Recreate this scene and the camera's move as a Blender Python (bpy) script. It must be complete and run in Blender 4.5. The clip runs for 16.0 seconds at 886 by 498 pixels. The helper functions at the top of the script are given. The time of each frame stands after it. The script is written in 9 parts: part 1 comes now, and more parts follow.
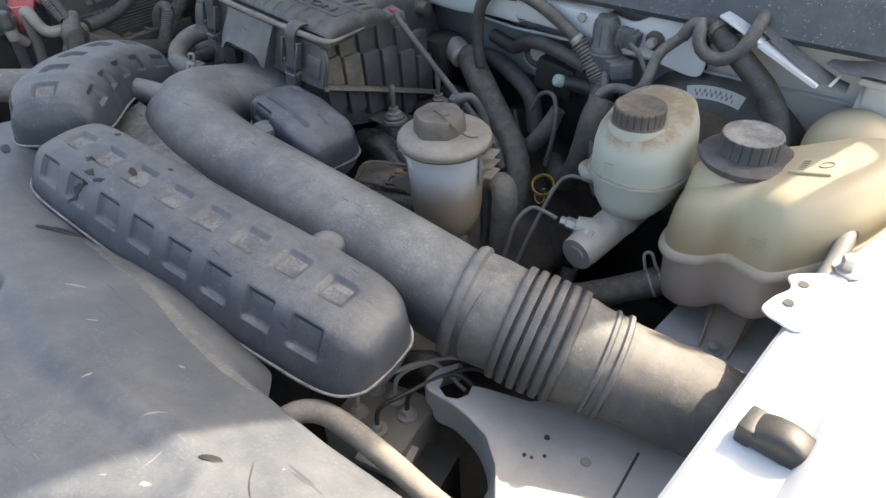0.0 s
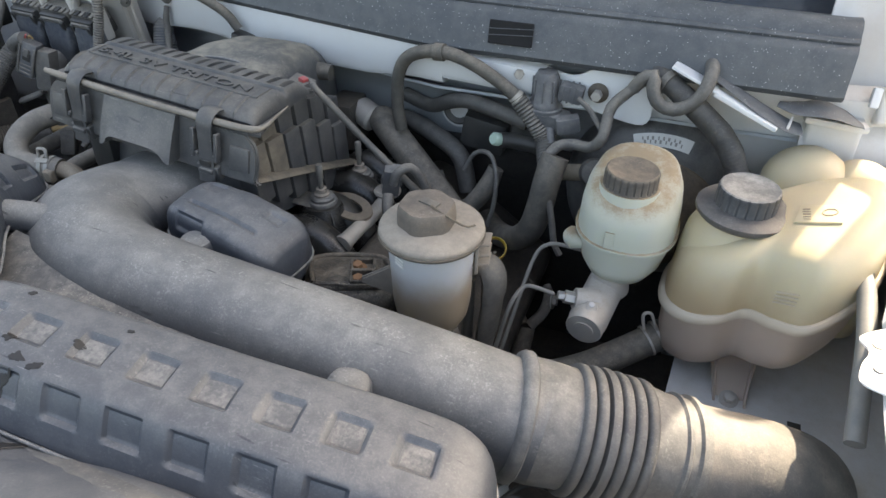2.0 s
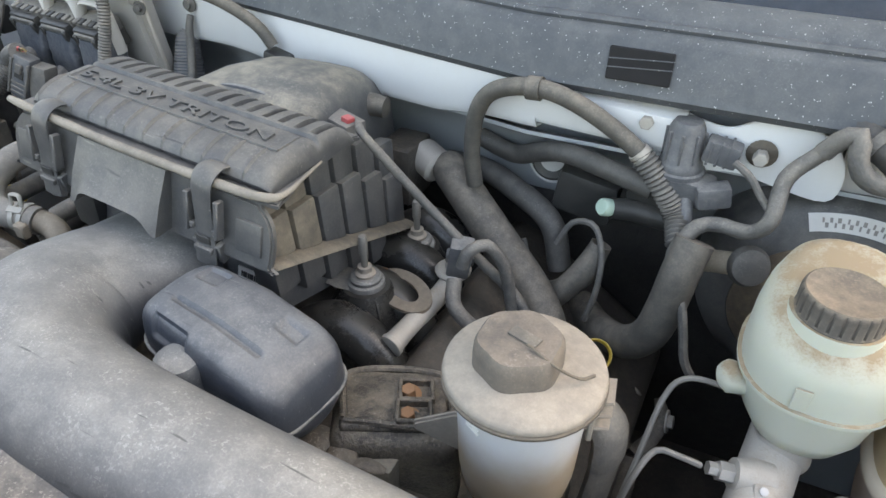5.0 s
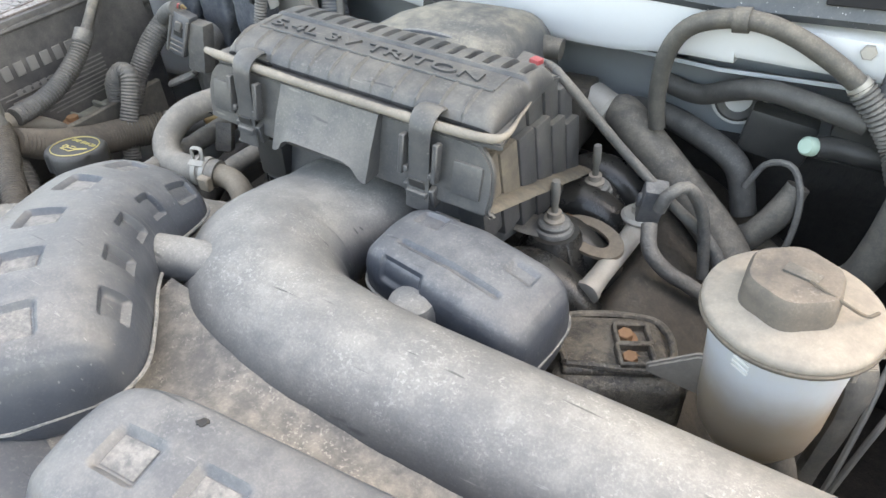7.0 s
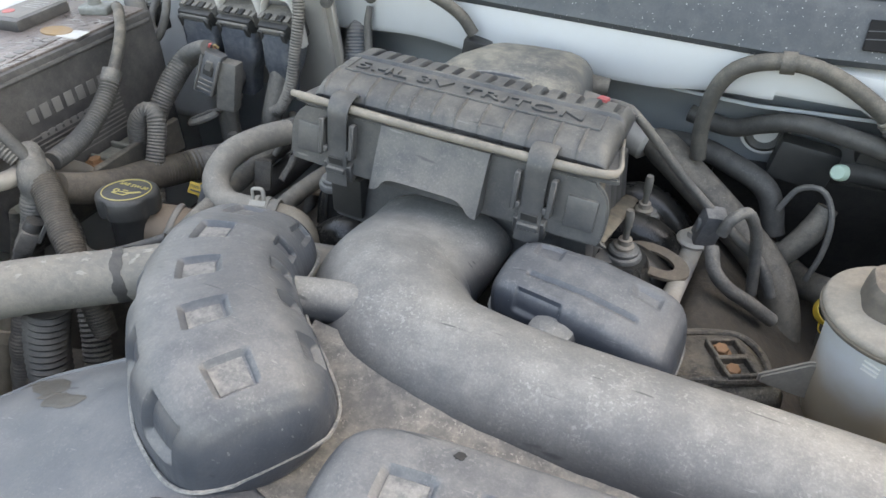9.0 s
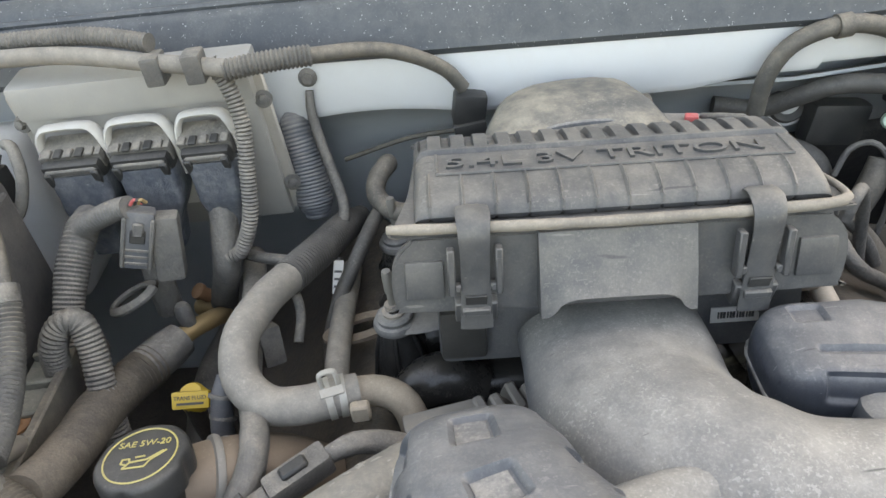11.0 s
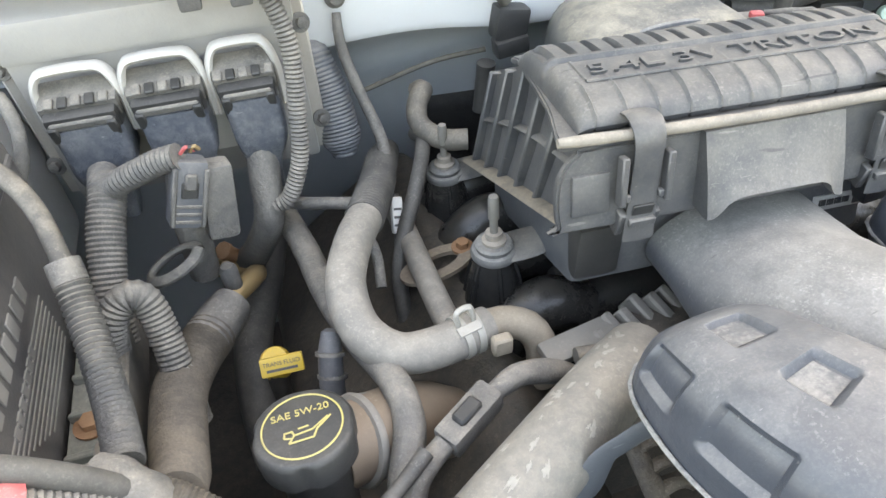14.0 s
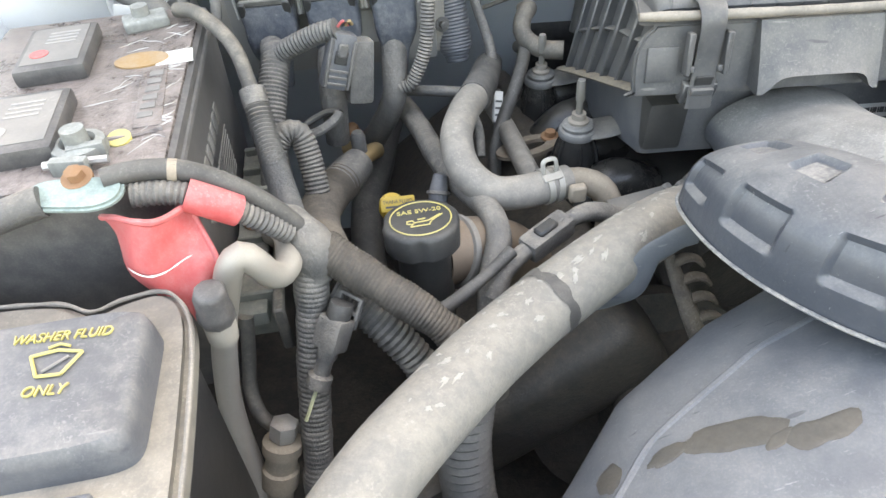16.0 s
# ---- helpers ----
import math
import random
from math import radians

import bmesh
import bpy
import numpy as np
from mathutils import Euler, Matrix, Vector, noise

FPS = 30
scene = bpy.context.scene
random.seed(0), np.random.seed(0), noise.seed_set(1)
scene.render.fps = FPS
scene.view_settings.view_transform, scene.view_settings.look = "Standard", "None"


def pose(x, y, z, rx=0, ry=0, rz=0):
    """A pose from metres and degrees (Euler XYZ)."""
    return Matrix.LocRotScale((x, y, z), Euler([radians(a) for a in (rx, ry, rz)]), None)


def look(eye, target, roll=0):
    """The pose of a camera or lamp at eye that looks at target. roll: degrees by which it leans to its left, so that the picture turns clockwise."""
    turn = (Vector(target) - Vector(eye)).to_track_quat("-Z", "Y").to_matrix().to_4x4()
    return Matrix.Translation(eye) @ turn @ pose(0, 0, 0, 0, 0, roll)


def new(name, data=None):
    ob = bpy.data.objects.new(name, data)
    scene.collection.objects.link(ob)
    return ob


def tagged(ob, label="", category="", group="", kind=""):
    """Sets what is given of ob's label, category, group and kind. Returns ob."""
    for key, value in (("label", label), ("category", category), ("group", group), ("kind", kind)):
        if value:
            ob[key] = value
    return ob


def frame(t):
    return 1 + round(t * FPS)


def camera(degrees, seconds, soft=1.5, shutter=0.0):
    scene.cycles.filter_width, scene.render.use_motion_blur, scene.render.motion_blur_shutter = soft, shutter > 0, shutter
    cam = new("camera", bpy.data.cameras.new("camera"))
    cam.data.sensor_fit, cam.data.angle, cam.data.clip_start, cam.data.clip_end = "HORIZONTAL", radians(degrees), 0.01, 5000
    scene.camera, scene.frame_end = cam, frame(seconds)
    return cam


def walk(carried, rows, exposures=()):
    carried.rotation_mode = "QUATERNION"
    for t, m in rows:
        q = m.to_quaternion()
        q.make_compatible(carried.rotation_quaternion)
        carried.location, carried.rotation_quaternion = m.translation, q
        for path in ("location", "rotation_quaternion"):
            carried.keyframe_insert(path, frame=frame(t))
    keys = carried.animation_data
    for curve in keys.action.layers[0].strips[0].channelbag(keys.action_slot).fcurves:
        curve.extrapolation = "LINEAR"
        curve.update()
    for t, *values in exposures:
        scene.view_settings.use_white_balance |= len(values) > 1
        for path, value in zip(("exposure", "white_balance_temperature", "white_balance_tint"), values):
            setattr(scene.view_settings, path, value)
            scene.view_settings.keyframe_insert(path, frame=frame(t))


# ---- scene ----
cam = camera(65.9, 16.0)
ROWS = [
    (0.0, (0.0000, 0.0000, 1.5000), (-1.0460, 1.1796, 0.2694), -2.54),
    (0.5, (0.0107, -0.0172, 1.4757), (-1.0233, 1.1024, 0.1805), -3.02),
    (1.0, (-0.0384, -0.0221, 1.4952), (-1.0963, 1.0974, 0.2194), -3.09),
    (1.5, (-0.1539, -0.0117, 1.5244), (-1.0233, 1.3159, 0.3072), -2.63),
    (2.0, (-0.2478, -0.0008, 1.5220), (-0.8318, 1.4872, 0.3200), 0.44),
    (2.5, (-0.2610, 0.0846, 1.5033), (-0.7936, 1.5908, 0.3001), 0.54),
    (3.0, (-0.2336, 0.1896, 1.4753), (-0.6488, 1.7131, 0.2479), -0.91),
    (3.5, (-0.2158, 0.2524, 1.4391), (-0.6242, 1.7548, 0.1837), 0.07),
    (4.0, (-0.2529, 0.2636, 1.4336), (-0.7557, 1.7570, 0.2020), 0.99),
    (4.5, (-0.3229, 0.2425, 1.4484), (-0.9217, 1.7299, 0.2530), 1.71),
    (5.0, (-0.3777, 0.2301, 1.4491), (-1.1059, 1.6661, 0.2627), -0.15),
    (7.5, (-0.5351, 0.1098, 1.4284), (-1.3764, 1.3966, 0.1492), -4.86),
    (8.0, (-0.5820, 0.0494, 1.4261), (-1.2426, 1.4103, 0.1178), -3.81),
    (8.5, (-0.6095, 0.0375, 1.4409), (-1.1693, 1.4494, 0.1397), -1.82),
    (9.0, (-0.6530, 0.0662, 1.4615), (-1.2676, 1.5307, 0.2460), -0.69),
    (9.5, (-0.7590, 0.0854, 1.4557), (-1.2372, 1.6416, 0.2940), -2.59),
    (12.0, (-1.0841, 0.2821, 1.4382), (-0.7175, 1.8187, 0.2116), -6.36),
    (12.5, (-1.1138, 0.3088, 1.4383), (-0.5688, 1.7838, 0.2025), -4.46),
    (13.0, (-1.1471, 0.3364, 1.4345), (-0.5735, 1.7931, 0.1899), -2.96),
    (13.5, (-1.1828, 0.3027, 1.4290), (-0.7162, 1.7479, 0.1276), -3.29),
    (14.0, (-1.2085, 0.2610, 1.4229), (-0.8209, 1.6935, 0.0821), -4.63),
    (14.5, (-1.2335, 0.2289, 1.4226), (-0.8803, 1.6577, 0.0684), -4.95),
    (15.0, (-1.2633, 0.1913, 1.4229), (-0.9799, 1.6374, 0.0707), -5.34),
    (15.5, (-1.2832, 0.1486, 1.4209), (-1.0834, 1.6127, 0.0731), -5.60),
    (16.0, (-1.2767, 0.0827, 1.4172), (-1.0937, 1.5595, 0.0810), -4.33),
]
walk(cam, [(t, look(eye, target, roll)) for t, eye, target, roll in ROWS],
     exposures=[(0.0, 1.85, 7400, 10), (0.5, 1.12, 7000, 10), (1.0, 0.86, 7200, 5), (1.5, 1.82, 8000, 10), (2.0, 2.2, 8100, 10), (2.5, 2.2, 8200, 10), (3.5, 2.1, 8300, 10), (5.0, 2.85, 8700, 10), (7.5, 3.28, 9000, 10), (9.0, 2.82, 8800, 10), (12.0, 3.12, 9900, 11), (13.0, 3.05, 9900, 11), (14.0, 3.66, 9500, 11), (15.0, 3.72, 9250, 11), (16.0, 3.6, 9350, 11)])

from mathutils.bvhtree import BVHTree

# ---- light ----
world = bpy.data.worlds.new("sky")
scene.world = world
world.use_nodes = True
wn = world.node_tree.nodes
sky = wn.new("ShaderNodeTexSky")
sky.sky_type, sky.sun_disc = "NISHITA", False
sky.dust_density, sky.air_density, sky.ozone_density = 4.0, 1.0, 0.5
SUN_WAY = Vector((0.35, 0.75, 0.85)).normalized()
sky.sun_elevation = math.asin(SUN_WAY.z)
sky.sun_rotation = math.atan2(SUN_WAY.x, SUN_WAY.y)
wn["Background"].inputs["Strength"].default_value = 0.15
world.node_tree.links.new(sky.outputs[0], wn["Background"].inputs["Color"])
sun = new("sun", bpy.data.lights.new("sun", "SUN"))
sun.data.energy, sun.data.angle, sun.data.color = 2.5, radians(0.53), (1.0, 0.95, 0.87)
sun.matrix_world = look(SUN_WAY * 10, (0, 0, 0))


# ---- materials ----
def material(name):
    m = bpy.data.materials.new(name)
    m.use_nodes = True
    return m, m.node_tree.nodes, m.node_tree.links, m.node_tree.nodes["Principled BSDF"]


def noise_tex(nodes, links, co, scale, detail=4, rough=0.55):
    n = nodes.new("ShaderNodeTexNoise")
    n.inputs["Scale"].default_value, n.inputs["Detail"].default_value, n.inputs["Roughness"].default_value = scale, detail, rough
    links.new(co, n.inputs["Vector"])
    return n.outputs["Fac"]


def ramp(nodes, links, fac, lo, hi):
    r = nodes.new("ShaderNodeMapRange")
    r.inputs["From Min"].default_value, r.inputs["From Max"].default_value = lo, hi
    r.interpolation_type = "SMOOTHSTEP"
    links.new(fac, r.inputs["Value"])
    return r.outputs["Result"]


def calc(nodes, links, op, a, b, clamp=False):
    n = nodes.new("ShaderNodeMath")
    n.operation, n.use_clamp = op, clamp
    for k, v in ((0, a), (1, b)):
        if isinstance(v, (int, float)):
            n.inputs[k].default_value = v
        else:
            links.new(v, n.inputs[k])
    return n.outputs[0]


def mix(nodes, links, fac, a, b):
    n = nodes.new("ShaderNodeMix")
    n.data_type = "RGBA"
    if isinstance(fac, (int, float)):
        n.inputs["Factor"].default_value = fac
    else:
        links.new(fac, n.inputs["Factor"])
    for k, v in (("A", a), ("B", b)):
        s = [i for i in n.inputs if i.name == k and i.type == "RGBA"][0]
        if isinstance(v, tuple):
            s.default_value = (*v, 1)
        else:
            links.new(v, s)
    return [o for o in n.outputs if o.type == "RGBA"][0]


def dusty(name, base, dust=(0.34, 0.30, 0.25), amount=0.5, rough=0.5, metal=0.0, up=0.6, scale=9.0, bump=0.15, specks=0.0, vary=0.35, sheen_rough=0.85, sss=0.0, scratches=0.0, flecks=0.25, blotch=0.6, side=-0.1):
    """A worn surface under a film of dust that lies thicker on faces that look up."""
    m, nodes, links, bsdf = material(name)
    co = nodes.new("ShaderNodeTexCoord").outputs["Object"]
    big, mid, fine = noise_tex(nodes, links, co, scale, 5, 0.6), noise_tex(nodes, links, co, scale * 5, 5, 0.6), noise_tex(nodes, links, co, 420, 3)
    geo = nodes.new("ShaderNodeNewGeometry")
    sep = nodes.new("ShaderNodeSeparateXYZ")
    links.new(geo.outputs["Normal"], sep.inputs[0])
    lies = ramp(nodes, links, sep.outputs["Z"], side, 1.0)
    patch = ramp(nodes, links, calc(nodes, links, "ADD", calc(nodes, links, "MULTIPLY", big, 0.6), calc(nodes, links, "MULTIPLY", mid, 0.4)), 0.38, 0.61)
    f = calc(nodes, links, "ADD", calc(nodes, links, "MULTIPLY", lies, up), 1.0 - up)
    f = calc(nodes, links, "MULTIPLY", f, calc(nodes, links, "ADD", calc(nodes, links, "MULTIPLY", patch, blotch), 1.0 - 0.85 * blotch))
    clump = ramp(nodes, links, noise_tex(nodes, links, co, 70, 8, 0.66), 0.36, 0.64)
    grit = ramp(nodes, links, noise_tex(nodes, links, co, 560, 5, 0.7), 0.44, 0.70)
    f = calc(nodes, links, "MULTIPLY", f, calc(nodes, links, "ADD", calc(nodes, links, "ADD", calc(nodes, links, "MULTIPLY", clump, 0.22), calc(nodes, links, "MULTIPLY", grit, 0.26)), 0.76))
    f = calc(nodes, links, "MULTIPLY", f, amount, True)
    tone = mix(nodes, links, calc(nodes, links, "MULTIPLY", mid, vary, True), base, tuple(min(1, c * 1.9 + 0.02) for c in base))
    col = mix(nodes, links, f, tone, dust)
    if flecks:
        # crisp grains that gather in drifts
        grains = ramp(nodes, links, noise_tex(nodes, links, co, 380, 3, 0.6), 0.56, 0.63)
        drift = ramp(nodes, links, noise_tex(nodes, links, co, 24, 6, 0.7), 0.45, 0.62)
        spat = calc(nodes, links, "MULTIPLY", grains, calc(nodes, links, "ADD", calc(nodes, links, "MULTIPLY", drift, 0.85), 0.15))
        spat = calc(nodes, links, "MULTIPLY", calc(nodes, links, "MULTIPLY", spat, calc(nodes, links, "ADD", calc(nodes, links, "MULTIPLY", lies, 0.8), 0.2)), flecks * min(1.0, amount * 1.6), True)
        col = mix(nodes, links, spat, col, tuple(min(1.0, c * 1.35 + 0.05) for c in dust))
    if specks:
        v = nodes.new("ShaderNodeTexVoronoi")
        v.inputs["Scale"].default_value = 300
        links.new(co, v.inputs["Vector"])
        s = calc(nodes, links, "MULTIPLY", calc(nodes, links, "LESS_THAN", v.outputs["Distance"], 0.17), calc(nodes, links, "GREATER_THAN", noise_tex(nodes, links, co, 160, 3), 0.56))
        col = mix(nodes, links, calc(nodes, links, "MULTIPLY", s, 0.75), col, (0.62, 0.62, 0.6))
    if scratches:
        # short dark rubs and fine pale hairlines
        h = nodes.new("ShaderNodeMapping")
        h.inputs["Scale"].default_value = (30, 420, 160)
        h.inputs["Rotation"].default_value = (0.2, 0, 1.15)
        links.new(co, h.inputs["Vector"])
        s = ramp(nodes, links, noise_tex(nodes, links, h.outputs[0], 1.0, 3), 0.69, 0.74)
        col = mix(nodes, links, calc(nodes, links, "MULTIPLY", s, scratches * 0.35), col, tuple(min(1.0, c * 1.5 + 0.08) for c in dust))
        w = nodes.new("ShaderNodeMapping")
        w.inputs["Scale"].default_value = (14, 160, 60)
        w.inputs["Rotation"].default_value = (0, 0, 0.5)
        links.new(co, w.inputs["Vector"])
        s = ramp(nodes, links, noise_tex(nodes, links, w.outputs[0], 1.0, 2), 0.70, 0.76)
        col = mix(nodes, links, calc(nodes, links, "MULTIPLY", s, scratches), col, tuple(c * 0.5 for c in base))
    links.new(col, bsdf.inputs["Base Color"])
    r = nodes.new("ShaderNodeMix")
    links.new(f, r.inputs["Factor"])
    r.inputs["A"].default_value, r.inputs["B"].default_value = rough, sheen_rough
    links.new(r.outputs["Result"], bsdf.inputs["Roughness"])
    bsdf.inputs["Metallic"].default_value = metal
    if sss:
        bsdf.inputs["Subsurface Weight"].default_value = sss
        bsdf.inputs["Subsurface Radius"].default_value = (0.02, 0.015, 0.008)
    b = nodes.new("ShaderNodeBump")
    b.inputs["Strength"].default_value, b.inputs["Distance"].default_value = bump, 0.002
    links.new(calc(nodes, links, "ADD", calc(nodes, links, "ADD", mid, calc(nodes, links, "MULTIPLY", clump, 0.25)), calc(nodes, links, "MULTIPLY", fine, 0.5)), b.inputs["Height"])
    links.new(b.outputs[0], bsdf.inputs["Normal"])
    return m


DUST = (0.36, 0.32, 0.27)
PLASTIC = dusty("dusty_black_plastic", (0.050, 0.056, 0.064), DUST, 0.62, 0.45, scratches=0.4)
TUBE_PLASTIC = dusty("dusty_duct_plastic", (0.042, 0.048, 0.057), (0.325, 0.313, 0.286), 0.79, 0.42, up=0.92, scale=6, scratches=0.6, flecks=0.38, blotch=0.45, side=0.12)
POD_PLASTIC = dusty("dusty_chamber_plastic", (0.036, 0.043, 0.055), (0.32, 0.31, 0.288), 0.43, 0.34, up=0.9, scale=7, scratches=0.6, flecks=0.22, blotch=0.5, side=0.2)
BOX_PLASTIC = dusty("dusty_box_plastic", (0.030, 0.034, 0.040), (0.31, 0.28, 0.235), 0.47, 0.34, up=0.72, scale=10, scratches=0.5, flecks=0.22, side=-0.1, blotch=0.65)
BOX_TAN = dusty("tan_caked_box_plastic", (0.050, 0.046, 0.040), (0.30, 0.25, 0.185), 0.62, 0.6, up=0.35, scale=18, flecks=0.2, blotch=0.7)
SHEET_PLASTIC = dusty("grey_cover_plastic", (0.052, 0.063, 0.078), (0.30, 0.295, 0.28), 0.40, 0.38, scale=5, flecks=0.16, scratches=0.5, vary=0.2, blotch=0.7)
CUFF_RUBBER = dusty("grey_cuff_rubber", (0.050, 0.052, 0.054), (0.33, 0.315, 0.285), 0.66, 0.5, up=0.6, scale=16, flecks=0.25)
COWL_PLASTIC = dusty("speckled_cowl_plastic", (0.038, 0.045, 0.053), (0.24, 0.24, 0.23), 0.40, 0.5, scale=9, specks=1.0)
BLACK = dusty("clean_black_plastic", (0.016, 0.017, 0.018), (0.22, 0.20, 0.17), 0.22, 0.4, flecks=0.25)
GLOSS = dusty("glossy_black_plastic", (0.010, 0.011, 0.012), (0.20, 0.17, 0.13), 0.16, 0.22, flecks=0.2)
ENGINE = dusty("grimy_engine_metal", (0.016, 0.016, 0.016), (0.15, 0.12, 0.09), 0.50, 0.45, up=0.4, scale=24, bump=0.5, vary=0.6)
RUBBER = dusty("grey_rubber_hose", (0.040, 0.040, 0.038), (0.28, 0.24, 0.19), 0.72, 0.55, up=0.65, scale=14)
PALE_RUBBER = dusty("pale_dusty_hose", (0.115, 0.108, 0.10), (0.37, 0.33, 0.275), 0.68, 0.65, up=0.4, scale=16, flecks=0.22)
DARK_RUBBER = dusty("dark_rubber", (0.022, 0.022, 0.023), (0.24, 0.22, 0.19), 0.45, 0.5, up=0.5)
LOOM = dusty("grey_loom_plastic", (0.048, 0.050, 0.052), (0.33, 0.295, 0.245), 0.66, 0.5, up=0.65, scale=16, bump=0.8)
BROWN_LOOM = dusty("brown_loom_tape", (0.045, 0.039, 0.033), (0.24, 0.195, 0.145), 0.58, 0.65, up=0.4, bump=0.4, scale=16, flecks=0.1)
RIM = dusty("tan_dust_seal", (0.14, 0.12, 0.095), (0.40, 0.33, 0.25), 0.85, 0.8, up=0.3)
WHITE = dusty("white_paint", (0.72, 0.74, 0.75), (0.52, 0.48, 0.42), 0.30, 0.28, bump=0.03, vary=0.05, sheen_rough=0.6, flecks=0.0)
APRON = dusty("dusty_white_paint", (0.60, 0.60, 0.59), (0.45, 0.41, 0.35), 0.55, 0.4, bump=0.05, vary=0.1, scale=12, flecks=0.25)
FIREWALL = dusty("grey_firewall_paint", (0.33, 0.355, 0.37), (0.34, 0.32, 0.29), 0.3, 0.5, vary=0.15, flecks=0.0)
TANK = dusty("yellowed_tank_plastic", (0.53, 0.450, 0.285), (0.44, 0.38, 0.30), 0.45, 0.38, bump=0.04, vary=0.08, sss=0.35, scale=12, flecks=0.0)
TANK_LOW = dusty("brown_filled_tank_plastic", (0.44, 0.34, 0.27), (0.42, 0.36, 0.29), 0.35, 0.4, bump=0.04, vary=0.15, sss=0.2, scale=12, flecks=0.0)
MILKY = dusty("milky_reservoir_plastic", (0.49, 0.51, 0.43), (0.30, 0.23, 0.15), 1.15, 0.40, bump=0.06, vary=0.08, sss=0.3, up=0.95, scale=14, flecks=0.0, blotch=0.35, side=0.12)
FLUID = dusty("brown_fluid_plastic", (0.34, 0.25, 0.16), (0.42, 0.36, 0.28), 0.40, 0.45, bump=0.05, vary=0.2, sss=0.2, up=0.2, scale=14, flecks=0.0)
LID = dusty("beige_dusty_lid", (0.17, 0.15, 0.13), (0.36, 0.31, 0.25), 0.80, 0.7, up=0.4, scale=26, flecks=0.1)
CAP = dusty("black_cap_plastic", (0.030, 0.033, 0.037), (0.34, 0.325, 0.30), 0.90, 0.5, up=0.97, scale=22, flecks=0.2, side=0.12)
BROWN_CAP = dusty("brown_dust_cap", (0.035, 0.034, 0.033), (0.27, 0.215, 0.155), 0.80, 0.6, up=0.85, scale=22)
SEAL = dusty("brown_dust_seal", (0.11, 0.10, 0.088), (0.34, 0.30, 0.245), 0.85, 0.8, up=0.3)
ALU = dusty("dusty_cast_aluminium", (0.42, 0.40, 0.37), (0.39, 0.345, 0.285), 0.75, 0.45, metal=0.4, up=0.4)
STEEL = dusty("dull_steel", (0.45, 0.44, 0.42), (0.40, 0.36, 0.31), 0.35, 0.35, metal=0.8, up=0.4)
SILVER = dusty("bright_pipe_aluminium", (0.33, 0.305, 0.27), (0.36, 0.32, 0.265), 0.62, 0.5, metal=0.4, up=0.3)
LINE_METAL = dusty("dull_line_metal", (0.16, 0.155, 0.145), (0.30, 0.27, 0.23), 0.6, 0.5, metal=0.3, up=0.4)
RUST = dusty("rusty_bolt", (0.22, 0.10, 0.045), (0.34, 0.24, 0.15), 0.4, 0.8, up=0.4)
BRASS = dusty("brass_fitting", (0.32, 0.22, 0.10), (0.34, 0.27, 0.18), 0.5, 0.5, metal=0.5, up=0.4)
YELLOW = dusty("yellow_plastic", (0.72, 0.46, 0.03), (0.40, 0.32, 0.20), 0.35, 0.4, vary=0.05)
CLAMP = dusty("pale_clamp_steel", (0.36, 0.345, 0.31), (0.38, 0.345, 0.29), 0.55, 0.4, metal=0.4, up=0.4)
FELT = dusty("yellow_felt", (0.55, 0.45, 0.13), DUST, 0.4, 0.8)
LABEL_PRINT = dusty("scuffed_label_print", (0.28, 0.27, 0.26), DUST, 0.5, 0.5)
YELLOW_PRINT = dusty("yellow_print", (0.52, 0.43, 0.12), (0.34, 0.30, 0.23), 0.5, 0.5, vary=0.05, flecks=0.0)
RED = dusty("red_rubber", (0.55, 0.055, 0.055), (0.50, 0.36, 0.34), 0.45, 0.45, up=0.4, vary=0.05, scale=20)
GREEN = dusty("green_plastic", (0.42, 0.56, 0.45), DUST, 0.1, 0.4, vary=0.05)
PAPER = dusty("white_label", (0.68, 0.67, 0.63), DUST, 0.35, 0.5, vary=0.05, flecks=0.0)
INK = dusty("dark_print", (0.05, 0.05, 0.05), DUST, 0.2, 0.6, flecks=0.0)
SILVER_PRINT = dusty("pale_print", (0.14, 0.135, 0.13), DUST, 0.4, 0.5)
BATTERY_TOP = dusty("grimy_battery_top", (0.070, 0.055, 0.050), (0.34, 0.285, 0.255), 0.68, 0.20, up=0.5, scale=22, sheen_rough=0.5, blotch=0.8, bump=0.6, scratches=0.5, flecks=0.3)
BATTERY_SIDE = dusty("grimy_battery_case", (0.022, 0.023, 0.026), (0.32, 0.29, 0.26), 0.38, 0.3, up=0.3, scale=12)
LEAD = dusty("corroded_lead", (0.13, 0.13, 0.12), (0.42, 0.43, 0.39), 0.6, 0.7, up=0.5, scale=40)
VERDIGRIS = dusty("corroded_copper", (0.13, 0.16, 0.145), (0.38, 0.47, 0.43), 0.68, 0.7, up=0.5, scale=40)
GROUND = dusty("asphalt", (0.05, 0.05, 0.05), (0.2, 0.18, 0.15), 0.4, 0.9, scale=2)
GLASS = dusty("dark_windscreen", (0.02, 0.03, 0.045), (0.2, 0.2, 0.2), 0.1, 0.06, bump=0.0, flecks=0.0)


